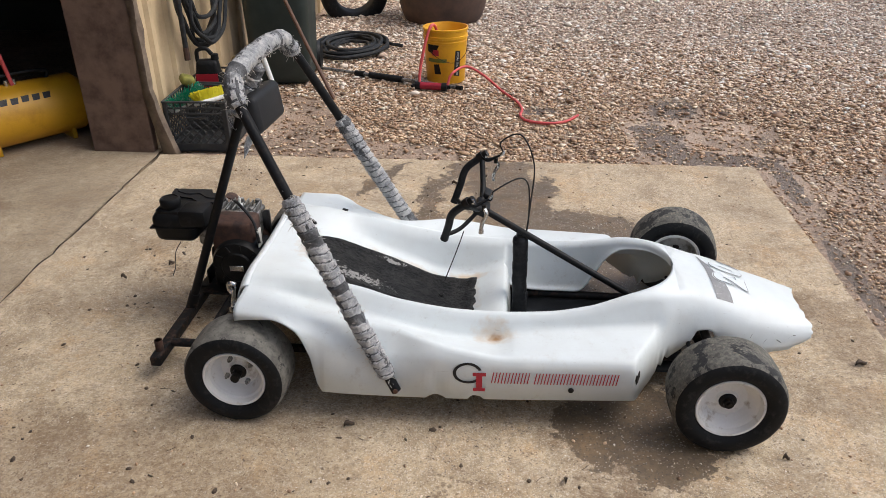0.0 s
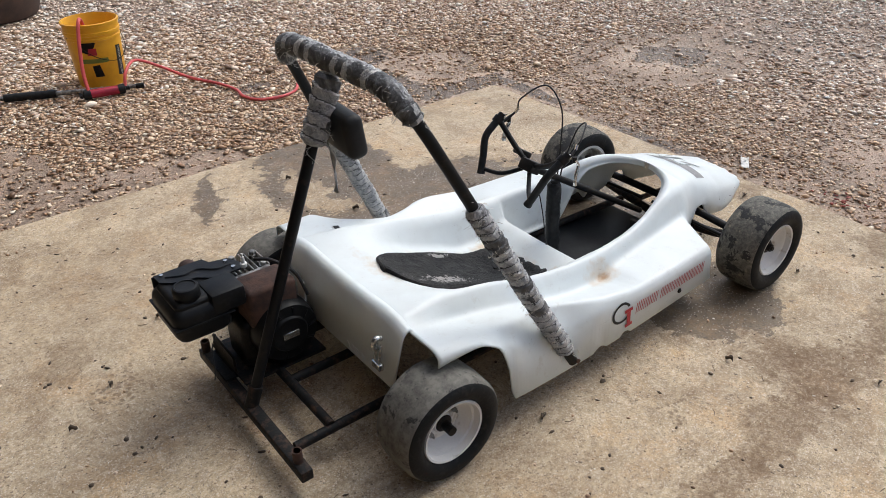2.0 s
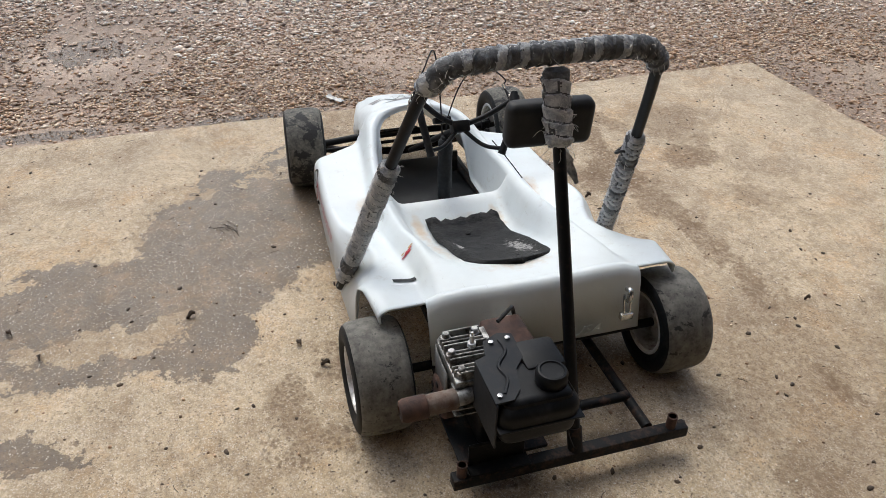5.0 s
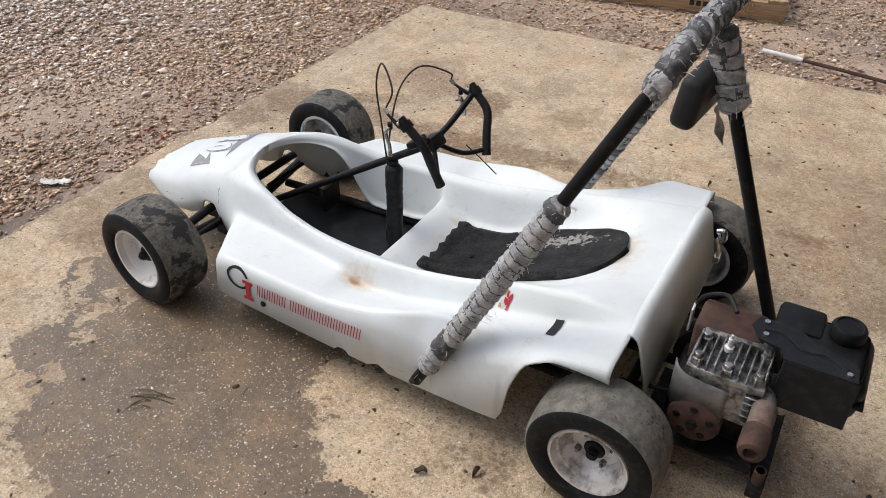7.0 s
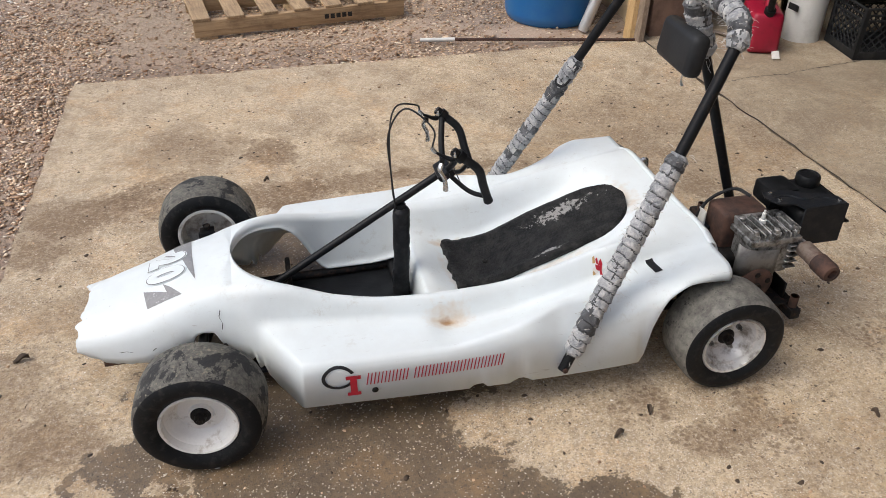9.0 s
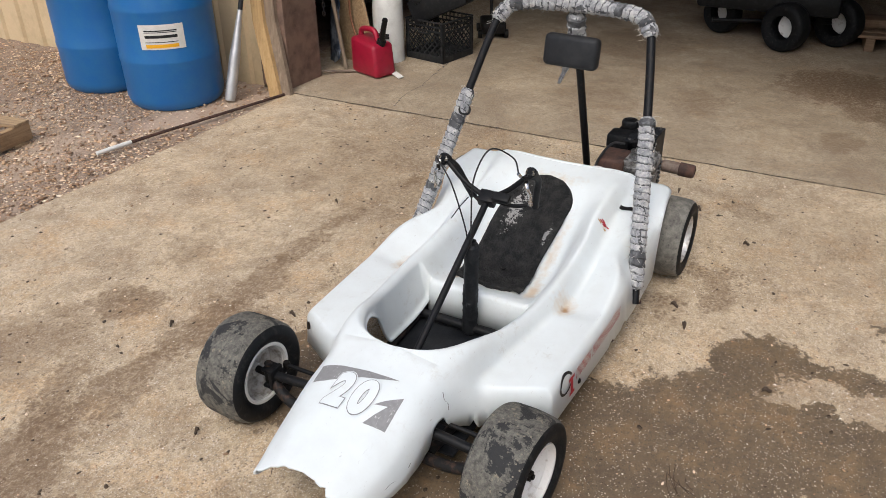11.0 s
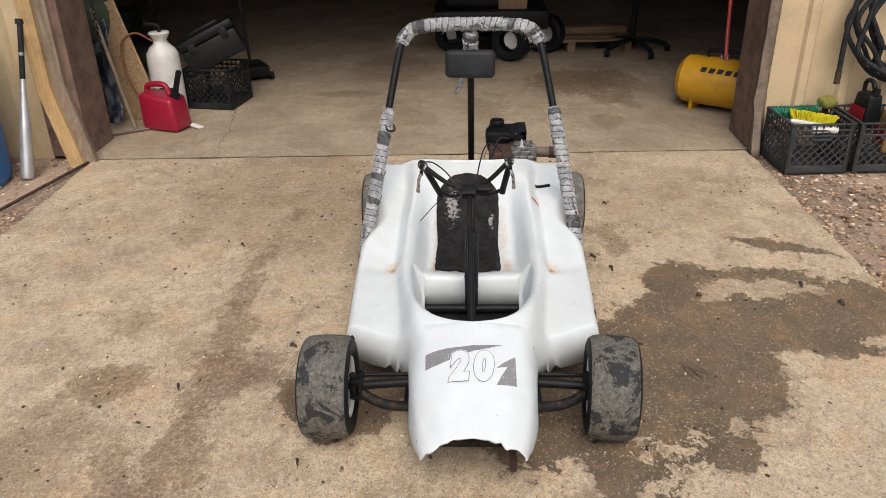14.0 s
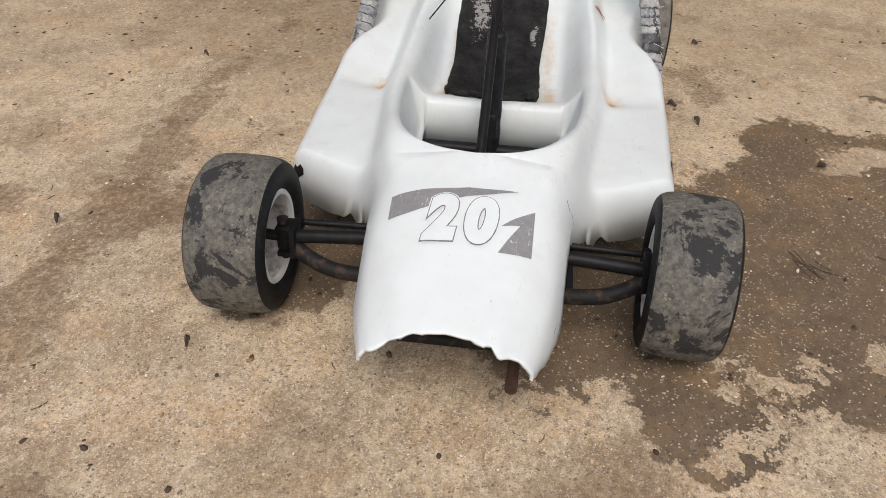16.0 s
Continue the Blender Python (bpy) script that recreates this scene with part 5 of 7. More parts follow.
# engine
eng = new("engine")
eng.parent = kart
part("mounting_plate", box(-0.31, 0.07, 0.088, -0.06, 0.29, 0.098, 0.002), BLACK_RUSTY, eng)
part("crankcase", box(-0.28, 0.11, 0.098, -0.10, 0.235, 0.25, 0.02, 3), GREASE, eng, "greasy black crankcase")
part("cylinder", box(-0.272, 0.20, 0.215, -0.142, 0.29, 0.318, 0.006), ALU, eng, "grey cast aluminium cylinder")
b = bmesh.new()
prev = None
for k in range(12):
    s = k / 11
    a = max(0.0, (s - 0.6) / 0.4) * 1.3
    x, y = -0.225 + 0.085 * min(s, 0.6) / 0.6 + 0.03 * math.sin(a), 0.297 - 0.03 * (1 - math.cos(a))
    q = (b.verts.new((x, y, 0.212)), b.verts.new((x, y, 0.265)), b.verts.new((x, y, 0.300 + 0.022 * s * s)))
    if prev:
        b.faces.new((prev[0], q[0], q[1], prev[1]))
        b.faces.new((prev[1], q[1], q[2], prev[2]))
    prev = q
cowl = part("heat_shield", b, worn("dull_grey_shield", (0.20, 0.195, 0.185), (0.07, 0.06, 0.05), 0.5, 0.4, 20, (0.45, 0.7), 0.3), eng, "bent grey metal cowling")
cowl.modifiers.new("thickness", "SOLIDIFY").thickness = 0.003
for k in range(10):
    x = -0.284 + 0.0158 * k
    part("cooling_fin", box(x, 0.192 + 0.004 * (k % 2), 0.328, x + 0.0048, 0.296 - 0.010 * (k in (0, 9)), 0.356 - 0.004 * (k % 3), 0.0016, 1), ALU, eng)
part("cylinder_head", box(-0.288, 0.190, 0.314, -0.132, 0.298, 0.332, 0.004), ALU, eng)
part("head_plate", box(-0.283, 0.178, 0.331, -0.140, 0.198, 0.352, 0.003), ALU, eng, "bright bent plate behind the fins")
for z in (0.232, 0.250, 0.268, 0.286, 0.302):
    part("barrel_fin", box(-0.290, 0.196, z, -0.255, 0.300, z + 0.004, 0.001, 1), ALU, eng)
for x, y in ((-0.27, 0.21), (-0.15, 0.21), (-0.27, 0.28), (-0.15, 0.28), (-0.21, 0.285)):
    part("head_bolt", lathe([(0.012, 0), (0.012, 0.016), (0.009, 0.017), (0.009, 0.026), (0.007, 0.028), (0, 0.028)], 8, m=Matrix.Translation((x, y, 0.332))), ALU, eng)
part("spark_plug", lathe([(0.010, 0.0), (0.010, 0.010), (0.0055, 0.012), (0.0055, 0.030), (0.003, 0.032), (0.003, 0.04), (0, 0.04)], 12, m=Matrix.Translation((-0.198, 0.233, 0.350))), WHITE_PLASTIC, eng, "white spark plug")
part("plug_lead", tube(smooth_path([(-0.19, 0.17, 0.40), (-0.16, 0.13, 0.405), (-0.11, 0.10, 0.36), (-0.09, 0.08, 0.29)]), 0.005, 8), CABLE, eng, "black ignition lead")
part("blower_housing", lathe([(0.0, 0.0), (0.05, 0.0), (0.055, 0.006), (0.085, 0.010), (0.092, 0.03), (0.092, 0.075), (0, 0.075)], 36, m=Matrix.Translation((-0.168, 0.05, 0.208)) @ Matrix.Rotation(radians(-90), 4, "X")), PLASTIC, eng, "round black recoil starter cover")
for k in range(10):
    a = radians(36 * k)
    p = [Vector((-0.168 + r * math.cos(a + d), 0.0575, 0.208 + r * math.sin(a + d))) for r, d in ((0.058, 0.0), (0.08, 0.1))]
    part("cover_rib", tube(p, 0.003, 5), PLASTIC, eng)
part("cover_plate", box(-0.192, 0.046, 0.198, -0.144, 0.0495, 0.218, 0.001, 1), CHROME, eng, "small silver maker's plate")
part("shroud", box(-0.255, 0.085, 0.235, -0.115, 0.19, 0.356, 0.014, 3), RUST, eng, "rusty brown engine shroud")
part("warning_label", box(-0.098, 0.085, 0.27, -0.0935, 0.12, 0.33), LABEL_WHITE, eng, "small white label")
b = box(-0.455, 0.075, 0.278, -0.30, 0.258, 0.385, 0.030, 4)
for v in b.verts:
    if v.co.z < 0.33:
        v.co.x += 0.004 * (1 if v.co.x < -0.38 else -1)
        v.co.y += 0.004 * (1 if v.co.y < 0.16 else -1)
part("fuel_tank", b, PLASTIC, eng, "dusty black plastic fuel tank")
part("tank_seam", box(-0.4575, 0.0725, 0.333, -0.2975, 0.2605, 0.338, 0.0022, 2), PLASTIC, eng)
part("tank_top", box(-0.440, 0.090, 0.37, -0.315, 0.243, 0.3935, 0.018, 4), PLASTIC, eng, "moulded top of the fuel tank")
part("air_cleaner", box(-0.355, 0.072, 0.34, -0.262, 0.165, 0.401, 0.012, 2), PLASTIC, eng, "black air cleaner cover")
part("tank_bracket", plate([(-0.432, 0.262), (-0.430, 0.222), (-0.405, 0.200), (-0.345, 0.185), (-0.31, 0.155), (-0.235, 0.155), (-0.225, 0.185), (-0.245, 0.225), (-0.29, 0.235), (-0.30, 0.262)], 0.394, 0.399), BRACKET, eng, "dark bent steel tank bracket")
part("tank_bracket", box(-0.438, 0.258, 0.275, -0.30, 0.263, 0.397, 0.002, 1), BRACKET, eng, "dark bent steel tank bracket")
part("bracket_rib", tube(smooth_path([(-0.41, 0.235, 0.399), (-0.37, 0.215, 0.400), (-0.33, 0.220, 0.400), (-0.29, 0.190, 0.400), (-0.25, 0.19, 0.399)]), 0.004, 6), BRACKET, eng)
part("float_bowl", lathe([(0.0, 0.0), (0.024, 0.0), (0.03, 0.008), (0.03, 0.035), (0.0, 0.035)], 20, m=Matrix.Translation((-0.375, 0.20, 0.25))), worn("yellowed_plastic", (0.42, 0.34, 0.22), (0.25, 0.19, 0.12), 0.6, 0, 40), eng, "yellowed plastic bowl under the tank")
for x, y in ((-0.415, 0.248), (-0.25, 0.17), (-0.255, 0.21)):
    part("bracket_bolt", lathe([(0.006, 0), (0.006, 0.005), (0, 0.006)], 6, m=Matrix.Translation((x, y, 0.399))), CHROME, eng)
b = lathe([(0.031, -0.02), (0.031, 0.0), (0.034, 0.004), (0.034, 0.026), (0.030, 0.032), (0.026, 0.033), (0.024, 0.030), (0.0, 0.030)], 36, m=Matrix.Translation((-0.395, 0.128, 0.392)))
part("fuel_cap", b, PLASTIC, eng, "ribbed black fuel cap")
part("exhaust_elbow", tube(smooth_path([(-0.27, 0.245, 0.29), (-0.292, 0.27, 0.296), (-0.297, 0.305, 0.296)]), 0.019), ALU, eng)
mt = Matrix.Translation((-0.297, 0.298, 0.297)) @ Matrix.Rotation(radians(-92), 4, "X")
part("muffler", lathe([(0.0, 0.0), (0.019, 0.0), (0.024, 0.006), (0.024, 0.066), (0.022, 0.07)], 28, m=mt), worn("scaled_grey_muffler", (0.20, 0.16, 0.13), (0.12, 0.07, 0.05), 0.75, 0.2, 40, (0.4, 0.65), 0.4), eng, "scaled grey muffler body")
part("muffler_cap", lathe([(0.022, 0.068), (0.027, 0.07), (0.027, 0.118), (0.023, 0.128), (0.014, 0.130), (0.012, 0.115), (0.0, 0.115)], 28, m=mt), RUST, eng, "rust red muffler end")
part("clutch_drum", lathe([(0.0, 0.0), (0.05, 0.0), (0.056, 0.006), (0.056, 0.03), (0.05, 0.036), (0.02, 0.04), (0.0, 0.04)], 30, m=Matrix.Translation((-0.174, 0.268, 0.190)) @ Matrix.Rotation(radians(-90), 4, "X")), RUST, eng, "rusty clutch drum")
for k in range(5):
    a = radians(72 * k + 15)
    part("drum_slot", lathe([(0.0, 0.0), (0.009, 0.0), (0.007, 0.002), (0.0, 0.002)], 12, m=Matrix.Translation((-0.174 + 0.036 * math.cos(a), 0.3065, 0.190 + 0.036 * math.sin(a))) @ Matrix.Rotation(radians(-90), 4, "X")), GREASE, eng)
part("drum_nut", lathe([(0.0, 0.0), (0.012, 0.0), (0.012, 0.010), (0.006, 0.011), (0.006, 0.018), (0.0, 0.018)], 6, m=Matrix.Translation((-0.174, 0.308, 0.190)) @ Matrix.Rotation(radians(-90), 4, "X")), GREASE, eng)
part("carburettor", box(-0.34, 0.17, 0.225, -0.275, 0.235, 0.285, 0.012), ALU, eng)
part("engine_mount", box(-0.312, 0.13, 0.083, -0.304, 0.27, 0.15, 0.003, 1), GREASE, eng, "bent black steel mounting bracket")
part("engine_mount", box(-0.345, 0.125, 0.083, -0.22, 0.275, 0.088, 0.002, 1), GREASE, eng, "bent black steel mounting bracket")
part("throttle_wire", tube(smooth_path([(-0.36, 0.08, 0.285), (-0.38, 0.07, 0.25), (-0.385, 0.06, 0.20), (-0.395, 0.05, 0.17)]), 0.0015, 5), CABLE, eng)

# body marks
def bars(x0, x1, z_mid, height, y, sgn, words, slant=0.18):
    """Slanted strokes of the size of letters, on the side of the body."""
    total = sum(words) + (len(words) - 1) * 0.6
    step = (x1 - x0) / total
    out, c = [], 0.0
    for w in words:
        for _ in range(w):
            a = x0 + c * step + step * 0.12
            e = a + step * 0.17
            out.append((a, e))
            out.append((a + step * 0.50, e + step * 0.50))
            c += 1
        c += 0.6
    return out


def side_y(x, z):
    """Distance of the body's side wall from the middle at height z."""
    o, _ = shell_section(x)
    for (y0, z0), (y1, z1) in zip(o[:-1], o[1:]):
        if z0 <= z <= z1:
            return y0 + (y1 - y0) * (z - z0) / max(1e-6, z1 - z0)
    return o[0][0]


def side_patch(outline, sgn, lift=0.0022, bm=None):
    """A flat mark laid on the side wall, from points (x, z)."""
    b = bm or bmesh.new()
    vs = [b.verts.new((x, sgn * (side_y(x, z) + lift), z)) for x, z in outline]
    b.faces.new(vs if sgn < 0 else vs[::-1])
    return b


for sgn, ring_x, foot_x, t0, t1, tz0, tz1 in ((-1, 0.633, 0.665, 0.695, 1.043, 0.166, 0.165), (1, 1.003, 0.968, 0.940, 0.594, 0.166, 0.176)):
    d = 1 if t1 > t0 else -1
    mark = new("side_lettering")
    mark.parent = kart
    mark["label"] = "dark red row of slanted letter strokes"
    for a, e in bars(0.0, 1.0, 0, 0, 0, sgn, (6, 13)):
        z = tz0 + (tz1 - tz0) * a
        xa, xe = t0 + (t1 - t0) * a, t0 + (t1 - t0) * e
        part("stroke", side_patch([(xa, z - 0.0175), (xe, z - 0.0175), (xe + 0.006 * d, z + 0.0175), (xa + 0.006 * d, z + 0.0175)], sgn), RED, mark, smooth=False)
    # ring and post emblem as plain shapes
    b = bmesh.new()
    for k in range(22):
        a0, a1 = radians(20 + k * 14), radians(20 + (k + 1) * 14)
        q = []
        for r, a in ((0.0265, a0), (0.034, a0), (0.034, a1), (0.0265, a1)):
            q.append((ring_x + d * r * 1.2 * math.cos(a), 0.178 + r * 0.96 * math.sin(a)))
        side_patch(q, sgn, 0.0022, b)
    part("emblem_ring", b, INK, kart, "black open ring emblem", smooth=False)
    b = bmesh.new()
    w = 0.0165
    side_patch([(foot_x - w, 0.122), (foot_x + w, 0.122), (foot_x + w, 0.132), (foot_x - w, 0.132)], sgn, 0.0028, b)
    side_patch([(foot_x - w * 0.5, 0.132), (foot_x + w * 0.5, 0.132), (foot_x + w * 0.5, 0.170), (foot_x - w * 0.5, 0.170)], sgn, 0.0028, b)
    side_patch([(foot_x - w * 1.1, 0.170), (foot_x + w * 1.1, 0.170), (foot_x + w * 1.1, 0.181), (foot_x - w * 1.1, 0.181)], sgn, 0.0028, b)
    part("emblem_post", b, RED, kart, "red upright emblem", smooth=False)
    part("side_bolt", lathe([(0.008, 0.0), (0.008, 0.002), (0.005, 0.005), (0.0, 0.005)], 16, m=Matrix.Translation((0.917, sgn * (side_y(0.917, 0.13) + 0.001), 0.13)) @ Matrix.Rotation(radians(-90 * sgn), 4, "X")), GREASE, kart)
    part("foot_bolt", lathe([(0.007, 0.0), (0.007, 0.004), (0.0, 0.005)], 8, m=Matrix.Translation((0.435, sgn * 0.446, 0.122)) @ Matrix.Rotation(radians(-90 * sgn), 4, "X")), RUST, kart)


def deck_z(x, y):
    """Height of the nose skin."""
    o, _ = shell_section(x)
    o = sorted(o)
    y = abs(y)
    for (y0, z0), (y1, z1) in zip(o[:-1], o[1:]):
        if y0 <= y <= y1:
            return z0 + (z1 - z0) * (y - y0) / max(1e-6, y1 - y0)
    return o[-1][1]


def on_deck(b, lift):
    for v in b.verts:
        v.co.z = deck_z(max(v.co.x, 1.24), v.co.y) + lift + v.co.z
    return b


def fine_cut(b):
    """Cuts flat letters into narrow strips, so that they bend with the nose."""
    for k in range(22):
        bmesh.ops.bisect_plane(b, geom=b.verts[:] + b.edges[:] + b.faces[:], plane_co=(1.33 + 0.008 * k, 0, 0), plane_no=(1, 0, 0))
    for k in range(-14, 15):
        bmesh.ops.bisect_plane(b, geom=b.verts[:] + b.edges[:] + b.faces[:], plane_co=(0, 0.01 * k, 0), plane_no=(0, 1, 0))
    return b


def patch_grid(outline, n=10):
    """A filled outline cut fine enough to follow the nose."""
    b = bmesh.new()
    b.faces.new([b.verts.new((x, y, 0)) for x, y in outline])
    for k in range(1, 24):
        x = 1.30 + 0.01 * k
        bmesh.ops.bisect_plane(b, geom=b.verts[:] + b.edges[:] + b.faces[:], plane_co=(x, 0, 0), plane_no=(1, 0, 0))
    for k in range(-14, 15):
        bmesh.ops.bisect_plane(b, geom=b.verts[:] + b.edges[:] + b.faces[:], plane_co=(0, 0.01 * k, 0), plane_no=(0, 1, 0))
    return b


DECK_TURN = Matrix(((0, -1, 0, 0), (1, 0, 0, 0), (0, 0, 1, 0), (0, 0, 0, 1)))
swoosh = [(1.347, -0.135), (1.342, -0.083), (1.337, -0.019), (1.331, 0.039), (1.326, 0.087), (1.345, 0.039), (1.363, -0.012), (1.386, -0.068), (1.394, -0.099), (1.398, -0.133)]
part("decal", on_deck(patch_grid(swoosh), 0.0012), DECAL, kart, "scratched grey swoosh sticker")
part("decal", on_deck(patch_grid([(1.412, 0.063), (1.39, 0.085), (1.361, 0.119), (1.452, 0.119), (1.463, 0.063), (1.43, 0.079), (1.400, 0.096)]), 0.0012), DECAL, kart, "scratched grey swoosh sticker")
for ch, yy in (("2", -0.040), ("0", 0.026)):
    m = Matrix.Translation((1.411, yy, 0)) @ DECK_TURN
    part("number_halo", on_deck(fine_cut(lettering(ch, 0.120, m, 0.0, 0.12, 0.0128, 0.8)), 0.0020), WHITE, kart, "white margin round the number", smooth=False)
    part("number", on_deck(fine_cut(lettering(ch, 0.120, m, 0.0, 0.12, 0.0102, 0.8)), 0.0027), GREY_INK, kart, "racing number outlined in grey", smooth=False)
    part("number_fill", on_deck(fine_cut(lettering(ch, 0.120, m, 0.0, 0.12, 0.0080, 0.8)), 0.0034), WHITE, kart, "white racing number", smooth=False)

# hairline crack over the axle slot and small scratches on the nose
for sgn in (1, -1):
    for pts in ([(1.272, 0.205), (1.268, 0.222), (1.275, 0.238), (1.270, 0.255)], [(1.50, 0.155), (1.515, 0.158), (1.532, 0.155)], [(1.44, 0.165), (1.45, 0.158)]) if sgn > 0 else ([(1.53, 0.16), (1.545, 0.15)], [(1.49, 0.15), (1.50, 0.165)], [(1.45, 0.17), (1.455, 0.182)], [(1.565, 0.16), (1.58, 0.168), (1.59, 0.165)]):
        b = bmesh.new()
        for (x0, z0), (x1, z1) in zip(pts[:-1], pts[1:]):
            side_patch([(x0 - 0.0007, z0), (x0 + 0.0007, z0 + 0.001), (x1 + 0.0007, z1 + 0.001), (x1 - 0.0007, z1)], sgn, 0.0015, b)
        part("scratch", b, GREASE, kart, "fine dark scratch in the white coat", smooth=False)

# latch on the rear panel, slot and tag on the deck
part("latch_hook", tube(smooth_path([(-0.062, -0.238, 0.318), (-0.078, -0.238, 0.322), (-0.084, -0.236, 0.305), (-0.076, -0.238, 0.29)]), 0.0075), CHROME, kart, "worn chrome latch hook")
for dy in (-0.009, 0.009):
    part("latch_wire", tube(smooth_path([(-0.068, -0.238 + dy, 0.305), (-0.074, -0.238 + dy, 0.275), (-0.080, -0.238 + dy, 0.245)]), 0.0035, 6), CHROME, kart)
part("latch_plate", box(-0.085, -0.256, 0.232, -0.069, -0.220, 0.252, 0.003), CHROME, kart)
# flat black patch stands in for the darkness of the slot
b = bmesh.new()
rows = [[b.verts.new((x, y, deck_z(x, y) + 0.0022)) for y in np.linspace(0.270, 0.332, 8)] for x in (0.141, 0.151, 0.161)]
for r0, r1 in zip(rows[:-1], rows[1:]):
    for k in range(7):
        b.faces.new((r0[k], r1[k], r1[k + 1], r0[k + 1]))
slot = part("slot", b, BLACK_PAINT, kart, "flat black patch drawn as a dark slot in the deck")
rnd = random.Random(8)
for k in range(9):
    x, y = 0.284 + 0.008 * (k % 3) + rnd.uniform(-0.004, 0.004), 0.250 + 0.009 * (k // 3) + rnd.uniform(-0.004, 0.004)
    b = bmesh.new()
    spots = [(x + dx * rnd.uniform(0.002, 0.007), y + dy * rnd.uniform(0.002, 0.007)) for dx, dy in ((-1, -1), (1, -1), (1, 1), (-1, 1))]
    b.faces.new([b.verts.new((p, q, deck_z(p, q) + 0.0025)) for p, q in spots])
    part("sticker_scrap", b, RED if k in (0, 1, 3, 4, 6) else LABEL_WHITE if k % 2 else PINE, kart, "scrap of a torn red and tan sticker", smooth=False)
b = lettering("USA", 0.05, Matrix.Translation((-0.0735, -0.13, 0.213)) @ Matrix(((0, 0, -1, 0), (-1, 0, 0, 0), (0, 1, 0, 0), (0, 0, 0, 1))) @ Matrix.Rotation(radians(11), 4, "X"), 0.0006, 0.2)
part("embossed_letters", b, WHITE, kart, "faint raised white letters")
part("cable_clip", tube(smooth_path([(0.20, -0.345, 0.60), (0.22, -0.33, 0.575), (0.205, -0.305, 0.57), (0.18, -0.315, 0.585), (0.195, -0.345, 0.55), (0.19, -0.36, 0.535)]), 0.004, 8), CABLE, kart, "twisted black rubber tie")
part("drive_chain", tube(smooth_path([(-0.17, 0.262, 0.222), (-0.10, 0.262, 0.21), (-0.015, 0.262, 0.19), (0.01, 0.262, 0.145), (-0.015, 0.262, 0.10), (-0.10, 0.262, 0.135), (-0.17, 0.262, 0.14), (-0.195, 0.262, 0.17), (-0.17, 0.262, 0.205)]), 0.0045, 6), GREASE, kart, "greasy drive chain")
part("axle_sprocket", lathe([(0.0, -0.003), (0.05, -0.003), (0.05, 0.003), (0.0, 0.003)], 30, m=Matrix.Translation((-0.015, 0.262, 0.147)) @ Matrix.Rotation(radians(90), 4, "X")), GREASE, kart)
part("dash_bracket", box(1.085, -0.15, 0.09, 1.10, -0.07, 0.175, 0.005), GREASE, kart, "small dark pedal plate")

# ---------------------------------------------------------------- yard, by the bin
def milk_crate(m, mat, label):
    """An open lattice crate 33 cm square and 28 cm high."""
    t = thing("milk_crate", label, "crate", m, "milk crates")
    s, h = 0.168, 0.28
    part("base", box(-s, -s, 0.0, s, s, 0.012, 0.003), mat, t)
    for k in range(4):
        turn = Matrix.Rotation(radians(90 * k), 4, "Z")
        side = new("side")
        side.parent = t
        b = box(-s, s - 0.012, 0.0, s, s, 0.05, 0.002)
        part("lower_band", box(-s, s - 0.012, 0.0, s, s, 0.045, 0.002, 1, None, turn), mat, side)
        b.free()
        for z in (0.205, 0.235, 0.268):
            part("upper_band", box(-s, s - 0.010, z, s, s + (0.004 if z > 0.26 else 0), z + 0.010, 0.002, 1, None, turn), mat, side)
        for x in (-s + 0.012, s - 0.012):
            part("corner_post", box(x - 0.013, s - 0.014, 0.0, x + 0.013, s + 0.001, 0.272, 0.003, 1, None, turn), mat, side)
        for i in range(9):
            x = -s + 0.025 + i * 0.036
            part("rib", box(x - 0.003, s - 0.008, 0.2, x + 0.003, s - 0.002, 0.27, 0, 1, None, turn), mat, side)
        for sg in (1, -1):
            for i in range(-3, 9):
                a = -s + 0.02 + i * 0.045
                p0, p1 = (a, 0.045), (a + 0.16, 0.205)
                q = []
                for (x, z) in (p0, p1):
                    q.append([x, z])
                lo, hi = -s + 0.02, s - 0.02
                if q[1][0] < lo or q[0][0] > hi:
                    continue
                if q[0][0] < lo:
                    q[0] = [lo, 0.045 + (lo - a)]
                if q[1][0] > hi:
                    q[1] = [hi, 0.045 + (hi - a)]
                pts = [turn @ Vector((sg * x, s - 0.006, z)) for x, z in q]
                part("lattice_bar", tube(pts, 0.0038, 5), mat, side)
        part("handle", tube([turn @ Vector(p) for p in ((-0.055, s - 0.004, 0.205), (-0.045, s - 0.002, 0.190), (0.045, s - 0.002, 0.190), (0.055, s - 0.004, 0.205))], 0.006, 6), mat, side)
    return t


milk_crate(pose(-0.945, 1.845, -0.012, 0, 0, 3), CRATE_GREY, "dark grey lattice milk crate holding brushes, on the gravel")
milk_crate(pose(-0.96, 2.215, -0.012, 0, 0, 1), CRATE_GREY, "dark grey lattice milk crate holding bottles, by the wall")
milk_crate(pose(-2.20, -1.775, 0.002, 0, 0, -10), CRATE_BLACK, "black lattice milk crate under a toolbox on the garage floor")


